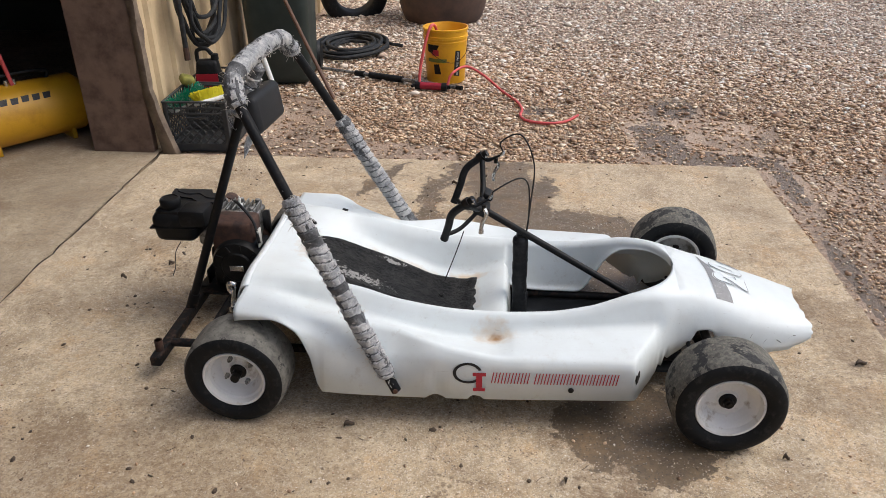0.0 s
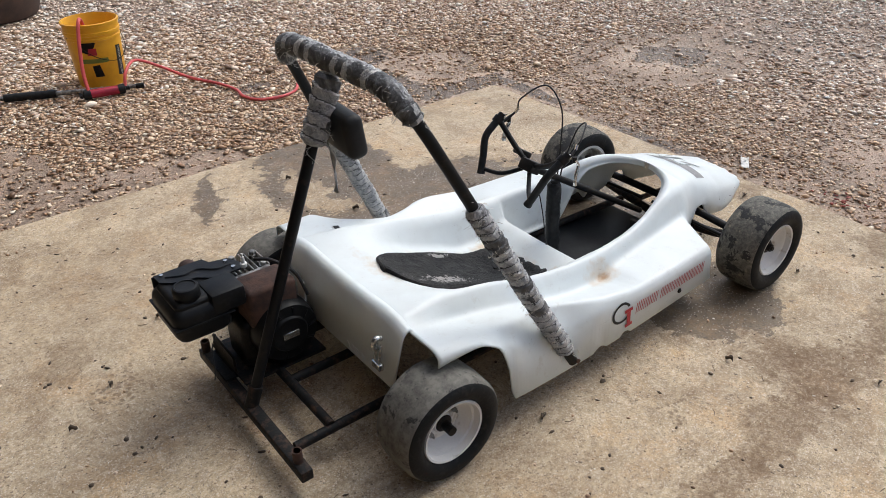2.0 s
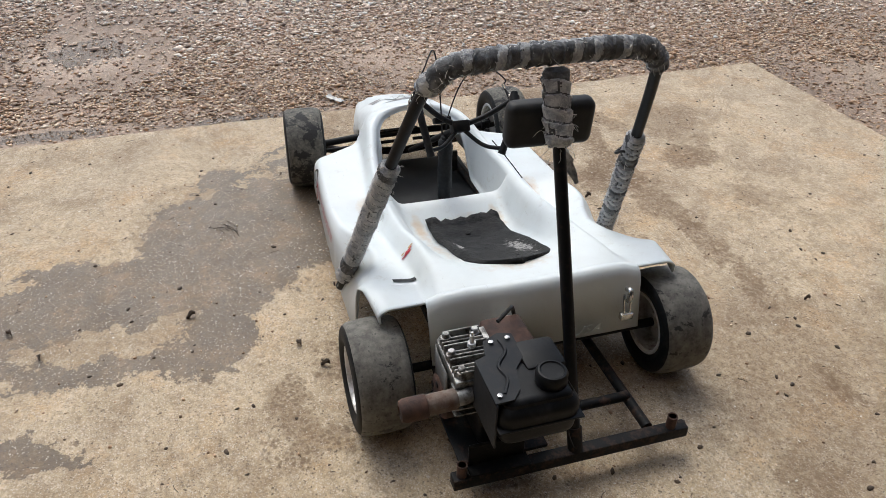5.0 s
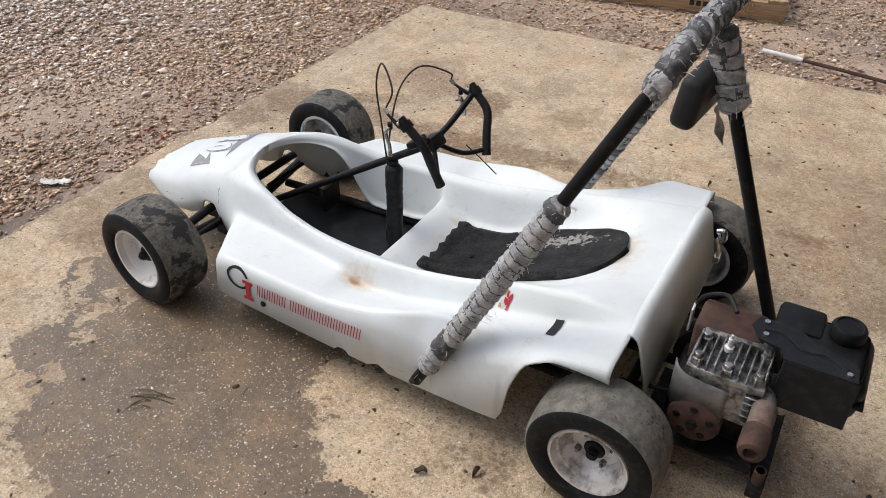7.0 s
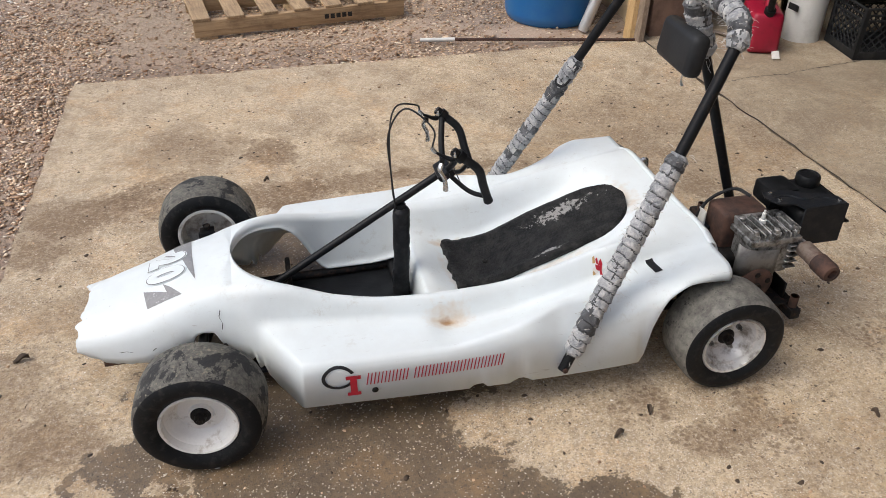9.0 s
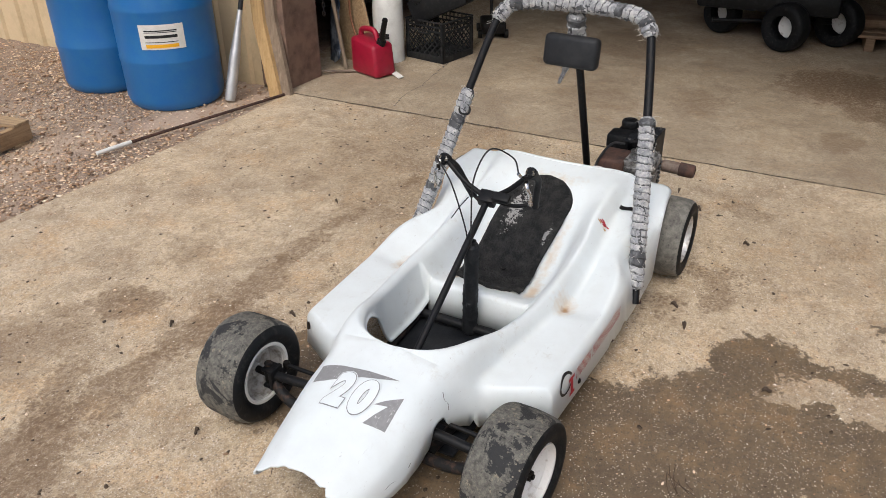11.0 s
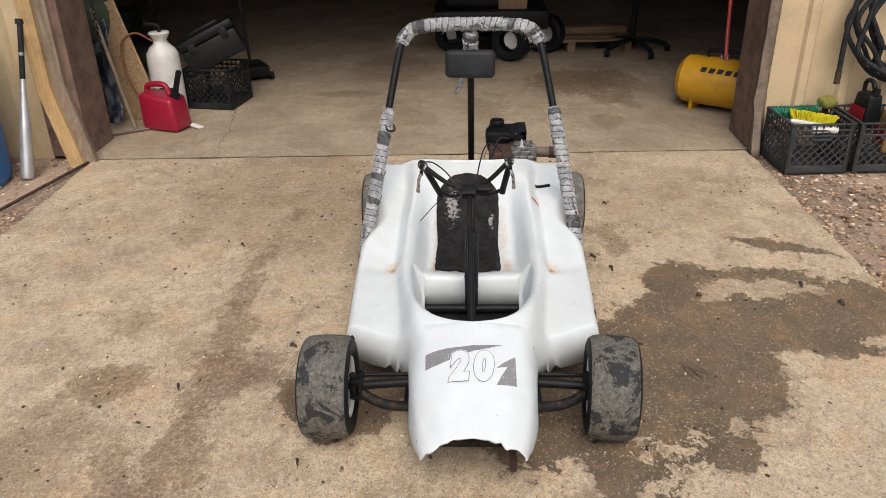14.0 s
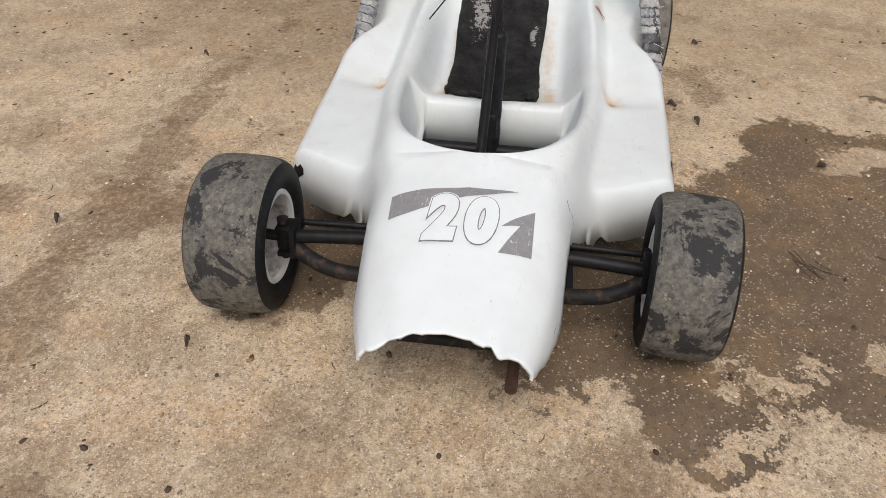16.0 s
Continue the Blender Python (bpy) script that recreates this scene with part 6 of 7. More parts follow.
def bristle_brush(name, mat, m, label, n, l):
    t = thing(name, label, "brush", m)
    part("handle", box(-0.11, -0.03, -0.012, 0.11, 0.03, 0.012, 0.008), WHITE_PLASTIC, t)
    rnd = random.Random(n)
    b = bmesh.new()
    for _ in range(n):
        x, y = rnd.uniform(-0.1, 0.1), rnd.uniform(-0.026, 0.026)
        p = Vector((x, y, 0.01))
        tube([p, p + Vector((x * 0.25 + rnd.uniform(-.006, .006), y * 0.6 + rnd.uniform(-.006, .006), l * rnd.uniform(0.8, 1.1)))], 0.0022, 4, False, b)
    part("bristles", b, mat, t)["kind"] = "stuff"
    return t


bristle_brush("scrub_brush", GREEN_BRISTLE, pose(-1.03, 1.80, 0.225, 25, -10, 60), "green bristle brush lying on the crate", 320, 0.045)
bristle_brush("scrub_brush", YELLOW_BRISTLE, pose(-0.91, 1.84, 0.225, -15, 6, 75), "yellow bristle brush lying in the crate", 320, 0.05)
b = tube(smooth_path([(-0.80, 1.80, 0.225), (-0.80, 1.88, 0.232), (-0.80, 1.93, 0.225)]), 0.022, 14)
solid("wooden_dowel", b, WHITE_PLASTIC, "pale wooden tool handle across the crate", "handle")
solid("glove", box(-0.04, -0.05, 0, 0.04, 0.05, 0.05, 0.02, 3, None, pose(-1.09, 1.98, 0.27, 0, 20, 30)), worn("olive_cloth", (0.22, 0.21, 0.03), (0.12, 0.12, 0.03), 0.8), "crumpled olive green work glove", "glove")


def jug(m, mat, lab_mat, label):
    t = thing("oil_jug", label, "jug", m)
    b = box(-0.085, -0.055, 0.0, 0.085, 0.055, 0.20, 0.025, 3)
    for v in b.verts:
        if v.co.z > 0.15:
            v.co.x *= 0.72
            v.co.y *= 0.8
    part("body", b, mat, t)
    part("handle", tube(smooth_path([(-0.055, 0, 0.19), (-0.05, 0, 0.25), (0.0, 0, 0.262), (0.03, 0, 0.23)]), 0.012), mat, t)
    part("cap", lathe([(0.022, 0), (0.022, 0.03), (0, 0.03)], 18, m=Matrix.Translation((0.045, 0, 0.2))), mat, t)
    part("label", box(-0.062, -0.0575, 0.04, 0.062, -0.0555, 0.13), lab_mat, t)
    return t


jug(pose(-1.03, 2.18, 0.16, 0, 0, 8), PLASTIC, RED, "black oil jug with a red label in the crate")
jug(pose(-0.86, 2.24, 0.10, 0, 4, -5), worn("amber_bottle", (0.30, 0.2, 0.06), (0.2, 0.13, 0.04), 0.4), RED, "amber fluid jug with a red label in the crate")

# hoses on the wall
hung = thing("hung_hose", "black rubber hoses coiled on a wall hook", "hose", pose(-1.13, 2.35, 0.0))
for k in range(7):
    rnd = random.Random(k)
    rx, rz, z0 = 0.20 + 0.12 * rnd.random(), 0.22 + 0.10 * rnd.random(), 1.03
    loop = [(0.02 + 0.012 * k, rx * math.sin(a) + 0.05 * rnd.uniform(-1, 1), z0 - rz + rz * math.cos(a)) for a in [i * 2 * math.pi / 12 for i in range(12)]]
    part("loop", tube(smooth_path(loop + loop[:1], 5), 0.013, 8), HOSE_BLACK, hung)
part("loose_end", tube(smooth_path([(0.05, -0.30, 0.95), (0.06, -0.345, 0.7), (0.06, -0.345, 0.46)]), 0.014, 10), HOSE_BLACK, hung)
part("fitting", tube([(0.06, -0.345, 0.40), (0.06, -0.345, 0.47)], 0.017, 8), RUST, hung, "corroded brass hose fitting")
part("hook", tube(smooth_path([(-0.03, 0, 1.02), (0.11, 0, 1.0), (0.12, 0, 1.05)]), 0.008), BLACK_RUSTY, hung)
b = bmesh.new()
prev = None
for k in range(56):
    z = -0.015 + 2.41 * k / 55
    w = 0.008 * noise.noise((z * 7, 0.0, 3.0)) + 0.006 * noise.noise((z * 21, 0.0, 1.0)) + (0.02 * math.exp(-((z - 0.30) / 0.03) ** 2))
    out = 0.085 * max(0.0, 1 - z / 0.34) ** 1.2
    q = [b.verts.new((-1.163 + 0.6 * out, 1.606 - 0.3 * w, z)), b.verts.new((-1.128 + w + out, 1.604 - w, z)), b.verts.new((-1.122 - w + out, 1.640, z)), b.verts.new((-1.140 + 0.5 * w + 0.7 * out, 1.662, z))]
    if prev:
        for a in range(3):
            b.faces.new((prev[a], q[a], q[a + 1], prev[a + 1]))
    prev = q
trim = structure("trim", b, TRIM, "crumpled grey-tan sheet trim on the door corner", "trim", True)
trim.modifiers.new("thickness", "SOLIDIFY").thickness = 0.003

# green refuse bin
bin_ = thing("refuse_bin", "dark green wheeled refuse bin on the gravel", "bin", pose(-0.86, 3.16, -0.01, 0, 0, 6))
b = box(-0.23, -0.25, 0.0, 0.23, 0.25, 0.98, 0.07, 4)
for v in b.verts:
    k = 0.86 + 0.14 * v.co.z / 0.98
    v.co.x, v.co.y = v.co.x * k, v.co.y * k
part("body", b, BIN_GREEN, bin_)
part("rim", box(-0.25, -0.27, 0.94, 0.25, 0.27, 0.985, 0.02, 2), BIN_GREEN, bin_)
part("lid", box(-0.26, -0.28, 0.985, 0.26, 0.28, 1.03, 0.02, 2), BIN_GREEN, bin_)
for sx in (-0.2, 0.2):
    part("wheel", lathe([(0.0, -0.02), (0.09, -0.02), (0.1, 0), (0.09, 0.02), (0, 0.02)], 24, m=Matrix.Translation((sx, 0.24, 0.1)) @ Matrix.Rotation(radians(90), 4, "Y")), PLASTIC, bin_)
solid("wooden_stick", tube([(-0.424, 2.695, -0.02), (-0.60, 2.80, 0.30), (-0.90, 2.985, 0.86)], 0.012, 10), STICK, "brown wooden handle leaning on the refuse bin", "stick")
solid("white_pole", tube([(-0.72, 2.50, -0.02), (-0.86, 2.60, 0.37)], 0.016, 10), WHITE_PLASTIC, "white plastic pole leaning by the crates", "pole")

# yellow bucket
bucket = thing("bucket", "yellow plastic fluid bucket with a dark oil stain, on the gravel", "bucket", pose(0.265, 3.19, -0.012, 0, 0, 0))
outer = [(0.0, 0.0), (0.128, 0.0), (0.132, 0.006), (0.146, 0.27), (0.150, 0.272), (0.150, 0.285), (0.147, 0.287), (0.149, 0.30), (0.153, 0.302), (0.153, 0.318), (0.149, 0.32), (0.150, 0.352), (0.156, 0.354), (0.156, 0.366), (0.148, 0.368), (0.144, 0.36), (0.128, 0.012), (0.0, 0.012)]
part("pail", lathe(outer, 48), YELLOW_PLASTIC, bucket)
part("bail", tube(smooth_path([(0.152, 0.0, 0.29), (0.14, -0.09, 0.20), (0.06, -0.155, 0.155), (-0.06, -0.15, 0.2), (-0.15, -0.02, 0.29)]), 0.002, 6), BLACK_RUSTY, bucket, "thin wire bail")


def on_pail(outline, lift=0.0012):
    """A mark wrapped on the pail: points (angle in degrees, height)."""
    b = bmesh.new()
    f = b.faces.new([b.verts.new((a, z, 0)) for a, z in outline])
    for k in range(-200, 10, 6):
        bmesh.ops.bisect_plane(b, geom=b.verts[:] + b.edges[:] + b.faces[:], plane_co=(k, 0, 0), plane_no=(1, 0, 0))
    return wrap(b, lift)


def wrap(b, lift):
    for v in b.verts:
        a, z = radians(v.co.x), v.co.y
        r = 0.132 + (z - 0.006) * 0.053 + lift
        v.co = (r * math.cos(a), r * math.sin(a), z)
    return b


part("label_band", on_pail([(-62, 0.06), (-42, 0.05), (-42, 0.225), (-58, 0.23)]), INK, bucket, "black vertical label band")
txt = lettering("HYDRAULIC FLUID", 0.021, Matrix.Identity(4), 0.0)
for v in txt.verts:
    x, y = v.co.x, v.co.y
    v.co.x, v.co.y, v.co.z = -51.0 - (-y) * 415, 0.14 - x * 0.9, 0
part("label_text", wrap(txt, 0.0022), LABEL_WHITE, bucket, "pale label lettering", smooth=False)
part("label_block", on_pail([(-125, 0.195), (-104, 0.195), (-104, 0.235), (-120, 0.235)]), RED, bucket, "red printed block")
part("label_block", on_pail([(-140, 0.15), (-82, 0.15), (-82, 0.175), (-140, 0.175)]), worn("green_print", (0.10, 0.16, 0.02), (0.2, 0.2, 0.03), 0.5), bucket, "green printed bar")
part("label_block", on_pail([(-118, 0.07), (-98, 0.07), (-104, 0.14), (-120, 0.135)]), GREASE, bucket, "dark printed patch")
part("oil_stain", on_pail([(-140, 0.22), (-120, 0.20), (-108, 0.24), (-102, 0.268), (-140, 0.268)], 0.0008), GREASE, bucket, "dark oil stain under the rim")

pump = thing("hand_pump", "red hand pump with black ends beside the bucket", "pump", pose(0.19, 2.92, 0.015, 0, 0, -8))
part("barrel", tube([(-0.075, 0, 0), (0.075, 0, 0)], 0.024, 20), RED_PLASTIC, pump)
for s in (-1, 1):
    part("end_cap", lathe([(0.0, 0), (0.027, 0), (0.027, 0.035), (0.012, 0.04), (0.012, 0.06), (0, 0.06)], 18, m=Matrix.Translation((0.073 * s, 0, 0)) @ Matrix.Rotation(radians(90 * s), 4, "Y")), PLASTIC, pump)
part("handle", tube([(-0.125, -0.03, 0), (-0.125, 0.03, 0)], 0.008), PLASTIC, pump)
solid("red_hose", tube(smooth_path([(0.30, 2.90, 0.03), (0.33, 2.93, 0.10), (0.42, 3.02, 0.125), (0.54, 3.0, 0.07), (0.66, 2.87, 0.01), (0.76, 2.67, 0.0), (0.795, 2.52, -0.004), (0.785, 2.40, -0.006), (0.83, 2.30, -0.006), (0.95, 2.265, -0.006), (1.05, 2.30, -0.004), (1.13, 2.41, 0.0)], 7), 0.0085, 10), RED_HOSE, "thin red rubber hose lying across the gravel", "hose")
solid("red_hose", tube(smooth_path([(0.11, 2.93, 0.03), (0.115, 2.97, 0.13), (0.145, 3.02, 0.28), (0.175, 3.055, 0.375), (0.20, 3.10, 0.375), (0.215, 3.13, 0.30), (0.22, 3.15, 0.15)], 7), 0.010, 10), RED_HOSE, "red rubber hose hung over the bucket's rim", "hose")

pole = thing("brush_pole", "aluminium telescopic pole with a black foam grip on the gravel", "pole", None)
a, c = Vector((-0.72, 3.40, 0.005)), Vector((0.40, 2.885, 0.015))
part("tube", tube([a, a.lerp(c, 0.31)], 0.011, 12), ALU, pole)
part("collar", tube([a.lerp(c, 0.30), a.lerp(c, 0.36)], 0.02, 12), PLASTIC, pole)
part("foam_grip", tube([a.lerp(c, 0.40), a.lerp(c, 0.62)], 0.022, 14), VINYL, pole, "black foam grip")
part("tube", tube([a.lerp(c, 0.36), a.lerp(c, 0.97)], 0.013, 12), ALU, pole)
part("end_cap", tube([a.lerp(c, 0.965), c], 0.015, 12), PLASTIC, pole)

coil = thing("hose_coil", "black rubber hose coiled on the gravel", "hose", pose(-0.56, 4.03, -0.005))
for k in range(8):
    rnd = random.Random(40 + k)
    r = 0.16 + 0.026 * k
    loop = [((r + 0.03 * rnd.uniform(-1, 1)) * math.cos(a) * 0.85, (r + 0.03 * rnd.uniform(-1, 1)) * math.sin(a) * 1.25, 0.012 + 0.018 * (k % 3) + 0.006 * rnd.random()) for a in [i * 2 * math.pi / 12 for i in range(12)]]
    part("loop", tube(smooth_path(loop + loop[:1], 5), 0.014, 8), HOSE_BLACK, coil)
part("loose_end", tube(smooth_path([(0.1, 0.25, 0.03), (0.28, 0.10, 0.02), (0.40, 0.06, 0.012)]), 0.014, 8), HOSE_BLACK, coil)

tyre_ = thing("car_tyre", "worn black car tyre lying on the gravel", "tyre", pose(-0.80, 5.42, 0.20, 18, 0, 20))
part("casing", lathe(curve2([(0.19, -0.08), (0.24, -0.10), (0.30, -0.085), (0.325, -0.03), (0.325, 0.03), (0.30, 0.085), (0.24, 0.10), (0.19, 0.08), (0.185, 0.0), (0.19, -0.08)], 4), 48, m=Matrix.Rotation(radians(80), 4, "X")), SIDEWALL, tyre_)
tub = thing("steel_tub", "rusty brown steel tub on the gravel", "tub", pose(0.06, 5.30, -0.02))
part("wall", lathe(curve2([(0.0, 0.0), (0.30, 0.0), (0.37, 0.05), (0.42, 0.25), (0.44, 0.50), (0.45, 0.52), (0.43, 0.50), (0.40, 0.25), (0.35, 0.08), (0.0, 0.05)], 3), 40), DRUM_BROWN, tub)

# ---------------------------------------------------------------- yard, by the pallet
pal = thing("pallet", "weathered wooden pallet lying on the damp ground", "pallet", pose(0.84, -2.875, -0.018, 0, 0, 8))
W, D = 1.27, 1.05
for y in (-0.0, -0.5, -1.0):
    b = box(-W / 2, y - 0.04, 0.014, W / 2, y, 0.105, 0.004)
    part("stringer", b, PALLET_X, pal)
for k in range(7):
    x = -W / 2 + 0.05 + k * 0.195
    rnd = random.Random(k)
    part("deck_board", box(x - 0.05, -D + rnd.uniform(-0.02, 0.02), 0.1055, x + 0.05 + rnd.uniform(-0.01, 0.006), 0.008 + rnd.uniform(-0.012, 0.006), 0.1225, 0.003, 1), PALLET_Y, pal)
for x in (-0.56, -0.02, 0.56):
    part("bottom_board", box(x - 0.05, -D, -0.004, x + 0.05, 0.0, 0.0135, 0.002, 1), PALLET_Y, pal)
for k in range(5):
    part("stamp_bar", box(-0.30 + 0.036 * k, 0.0005, 0.045, -0.274 + 0.036 * k, 0.0015, 0.072), INK, pal)
rod = thing("old_rod", "long brown rod with a white end on the gravel", "rod")
part("shaft", tube([(-1.03, -2.205, 0.0), (-0.2, -2.375, 0.006), (0.02, -2.42, 0.006)], 0.009, 8), RUST, rod)
part("white_end", tube([(0.02, -2.42, 0.006), (0.215, -2.452, 0.006)], 0.0115, 10), WHITE_PLASTIC, rod)


def drum(m, label):
    t = thing("plastic_drum", label, "drum", m, "blue drums")
    prof = [(0.0, 0.0), (0.255, 0.0), (0.275, 0.02), (0.287, 0.06), (0.288, 0.27), (0.292, 0.285), (0.292, 0.30), (0.288, 0.315), (0.288, 0.56), (0.292, 0.575), (0.292, 0.59), (0.288, 0.605), (0.286, 0.80), (0.27, 0.86), (0.25, 0.88), (0.24, 0.885), (0.235, 0.87), (0.0, 0.87)]
    part("shell", lathe(prof, 56), BLUE_DRUM, t)
    part("bung", lathe([(0.035, 0.868), (0.035, 0.89), (0, 0.89)], 18, m=Matrix.Translation((0.15, 0, 0))), BLUE_DRUM, t)
    return t


d1 = drum(pose(-0.695, -2.81, -0.02, 0, 0, 0), "blue plastic drum with a white label by the wall")
b = bmesh.new()
q = []
for k in range(9):
    a = radians(18 + k * 6.2)
    q.append([b.verts.new((0.2905 * math.cos(a), 0.2905 * math.sin(a), z)) for z in (0.375, 0.515)])
for r0, r1 in zip(q[:-1], q[1:]):
    b.faces.new((r0[0], r1[0], r1[1], r0[1]))
part("label", b, LABEL_WHITE, d1, "white paper label with a dark stripe")
for z, h, mat in ((0.385, 0.02, YELLOW_PLASTIC), (0.44, 0.016, INK), (0.478, 0.006, INK), (0.47, 0.004, INK), (0.415, 0.004, INK)):
    b = bmesh.new()
    q = []
    for k in range(7):
        a = radians(24 + k * 6.0)
        q.append([b.verts.new((0.2915 * math.cos(a), 0.2915 * math.sin(a), zz)) for zz in (z, z + h)])
    for r0, r1 in zip(q[:-1], q[1:]):
        b.faces.new((r0[0], r1[0], r1[1], r0[1]))
    part("label_bar", b, mat, d1)
drum(pose(-0.74, -3.44, -0.02, 0, 0, 40), "blue plastic drum standing by the wall")

bat = thing("baseball_bat", "silver aluminium bat with a black grip leaning on the wall", "bat")
a, c = Vector((-0.775, -2.455, -0.01)), Vector((-1.06, -2.435, 0.80))
ln = (c - a).length
part("barrel", tube([a.lerp(c, k / 20 * 0.63) for k in range(21)], 0.033, 20, True, None, lambda s, an, i: float(np.interp(s, [0, 0.02, 0.26, 0.42, 0.55], [0.029, 0.033, 0.033, 0.021, 0.0145]))), BAT, bat)
part("grip", tube([a.lerp(c, 0.62), a.lerp(c, 0.97)], 0.0145, 16), VINYL, bat, "black taped grip")
part("knob", tube([a.lerp(c, 0.97), a.lerp(c, 1.0)], 0.024, 16), VINYL, bat)
part("band", tube([a.lerp(c, 0.775), a.lerp(c, 0.795)], 0.016, 16), ALU, bat)


def board(p0, p1, w, t, mat, label, yaw=0.0):
    p0, p1 = Vector(p0), Vector(p1)
    b = box(-w / 2, -t / 2, 0, w / 2, t / 2, (p1 - p0).length, 0.003, 1)
    return solid("board", b, mat, label, "board", Matrix.Translation(p0) @ (p1 - p0).to_track_quat("Z", "Y").to_matrix().to_4x4() @ Matrix.Rotation(radians(yaw), 4, "Z"), "leaning boards")


def bent_board(pts, w, t, mat, label):
    """A board with a kink in it: (point, width direction turned about z)."""
    b = bmesh.new()
    p = smooth_path(pts, 10)
    prev = None
    for c in p:
        q = [b.verts.new(c + Vector((du * t, dv * w, 0))) for du, dv in ((-0.5, -0.5), (0.5, -0.5), (0.5, 0.5), (-0.5, 0.5))]
        if prev:
            for k in range(4):
                b.faces.new((prev[k], prev[(k + 1) % 4], q[(k + 1) % 4], q[k]))
        else:
            b.faces.new(q[::-1])
        prev = q
    b.faces.new(prev)
    bmesh.ops.recalc_face_normals(b, faces=b.faces[:])
    return solid("board", b, mat, label, "board", None, "leaning boards", smooth=True, angle=30)


bent_board([(-0.985, -2.262, -0.02), (-1.02, -2.322, 0.18), (-1.05, -2.376, 0.36), (-1.058, -2.390, 0.415), (-1.062, -2.394, 0.47), (-1.07, -2.396, 0.9), (-1.07, -2.398, 1.5)], 0.085, 0.036, PINE, "yellow pine board bent outwards at the foot")
bent_board([(-1.01, -2.195, -0.005), (-1.045, -2.250, 0.18), (-1.075, -2.300, 0.36), (-1.08, -2.312, 0.415), (-1.082, -2.316, 0.47), (-1.085, -2.318, 0.9), (-1.085, -2.32, 1.5)], 0.075, 0.03, GREY_WOOD, "weathered grey board split at the foot")

# ---------------------------------------------------------------- inside the garage
can = thing("fuel_can", "red plastic fuel can with a black spout on the garage floor", "fuel can", pose(-1.62, -1.955, 0.004, 0, 0, 72))
b = box(-0.135, -0.085, 0.0, 0.135, 0.085, 0.215, 0.028, 3)
for v in b.verts:
    if v.co.z > 0.12:
        v.co.x += -0.02 if v.co.x > 0.05 else 0
        v.co.z += 0.025 * (v.co.x < 0.03)
part("body", b, RED_PLASTIC, can)
part("handle", tube(smooth_path([(-0.115, 0, 0.215), (-0.10, 0, 0.275), (0.02, 0, 0.285), (0.055, 0, 0.225)]), 0.018, 12), RED_PLASTIC, can)
part("collar", tube([(0.085, 0, 0.205), (0.10, 0, 0.235)], 0.03, 16), PLASTIC, can)
part("spout", tube(smooth_path([(0.10, 0, 0.23), (0.13, -0.01, 0.30), (0.17, -0.02, 0.385)]), 0.016, 12, True, None, lambda s, a, i: 0.016 + 0.003 * (i % 2)), PLASTIC, can, "ribbed black spout")
spr = thing("pump_sprayer", "white plastic pump sprayer with an orange hose", "sprayer", pose(-1.95, -2.04, 0.004))
part("tank", lathe(curve2([(0.0, 0.0), (0.095, 0.0), (0.105, 0.02), (0.105, 0.36), (0.09, 0.43), (0.05, 0.475), (0.045, 0.50), (0.06, 0.53), (0.062, 0.55), (0.0, 0.55)], 3), 36), WHITE_PLASTIC, spr)
part("pump_handle", tube(smooth_path([(0, 0, 0.54), (0, 0, 0.59), (0.0, -0.08, 0.60)]), 0.012), PLASTIC, spr)
part("hose", tube(smooth_path([(0.05, -0.03, 0.50), (0.09, -0.12, 0.56), (0.12, -0.21, 0.50), (0.16, -0.20, 0.32), (0.2, -0.12, 0.16), (0.21, -0.06, 0.1)]), 0.007, 8), worn("orange_hose", (0.25, 0.09, 0.03), (0.15, 0.06, 0.02), 0.5), spr, "orange rubber hose")
part("label", box(0.104, -0.02, 0.17, 0.1065, 0.07, 0.205), INK, spr, "small black printed label")
box_ = thing("tool_box", "dusty black plastic tool box tilted on the crate", "tool box", pose(-2.21, -1.73, 0.30, 0, -6, 14) @ pose(0, 0, 0.0, 24, 0, 0))
b = box(-0.13, -0.20, 0.0, 0.13, 0.20, 0.17, 0.02, 2)
part("body", b, PLASTIC, box_)
part("lid", box(-0.135, -0.205, 0.172, 0.135, 0.205, 0.235, 0.02, 2), PLASTIC, box_)
part("handle", box(-0.02, -0.11, 0.235, 0.02, 0.11, 0.262, 0.008, 2), PLASTIC, box_)
for y in (-0.12, 0.12):
    part("latch", box(0.131, y - 0.025, 0.13, 0.142, y + 0.025, 0.20, 0.003), PLASTIC, box_)
comp = thing("air_compressor", "yellow steel air compressor tank on the garage floor", "air compressor", pose(-1.90, 1.70, 0.185, 0, 0, -38))
cap = [(0.0, -0.34), (0.07, -0.335), (0.12, -0.315), (0.15, -0.28), (0.158, -0.25)]
part("tank", lathe(curve2(cap + [(0.158, 0.0), (0.158, 0.25)] + [(r, -z) for r, z in cap[::-1][1:]], 3), 44, m=Matrix.Rotation(radians(90), 4, "X")), YELLOW_PAINT, comp)
for y in (-0.2, 0.2):
    part("foot", box(-0.10, y - 0.012, -0.182, 0.10, y + 0.012, -0.11, 0.003), YELLOW_PAINT, comp)
part("handle", tube(smooth_path([(0.0, -0.15, 0.15), (0.0, -0.14, 0.2), (0.0, 0.14, 0.2), (0.0, 0.15, 0.15)]), 0.01), BLACK_PAINT, comp)
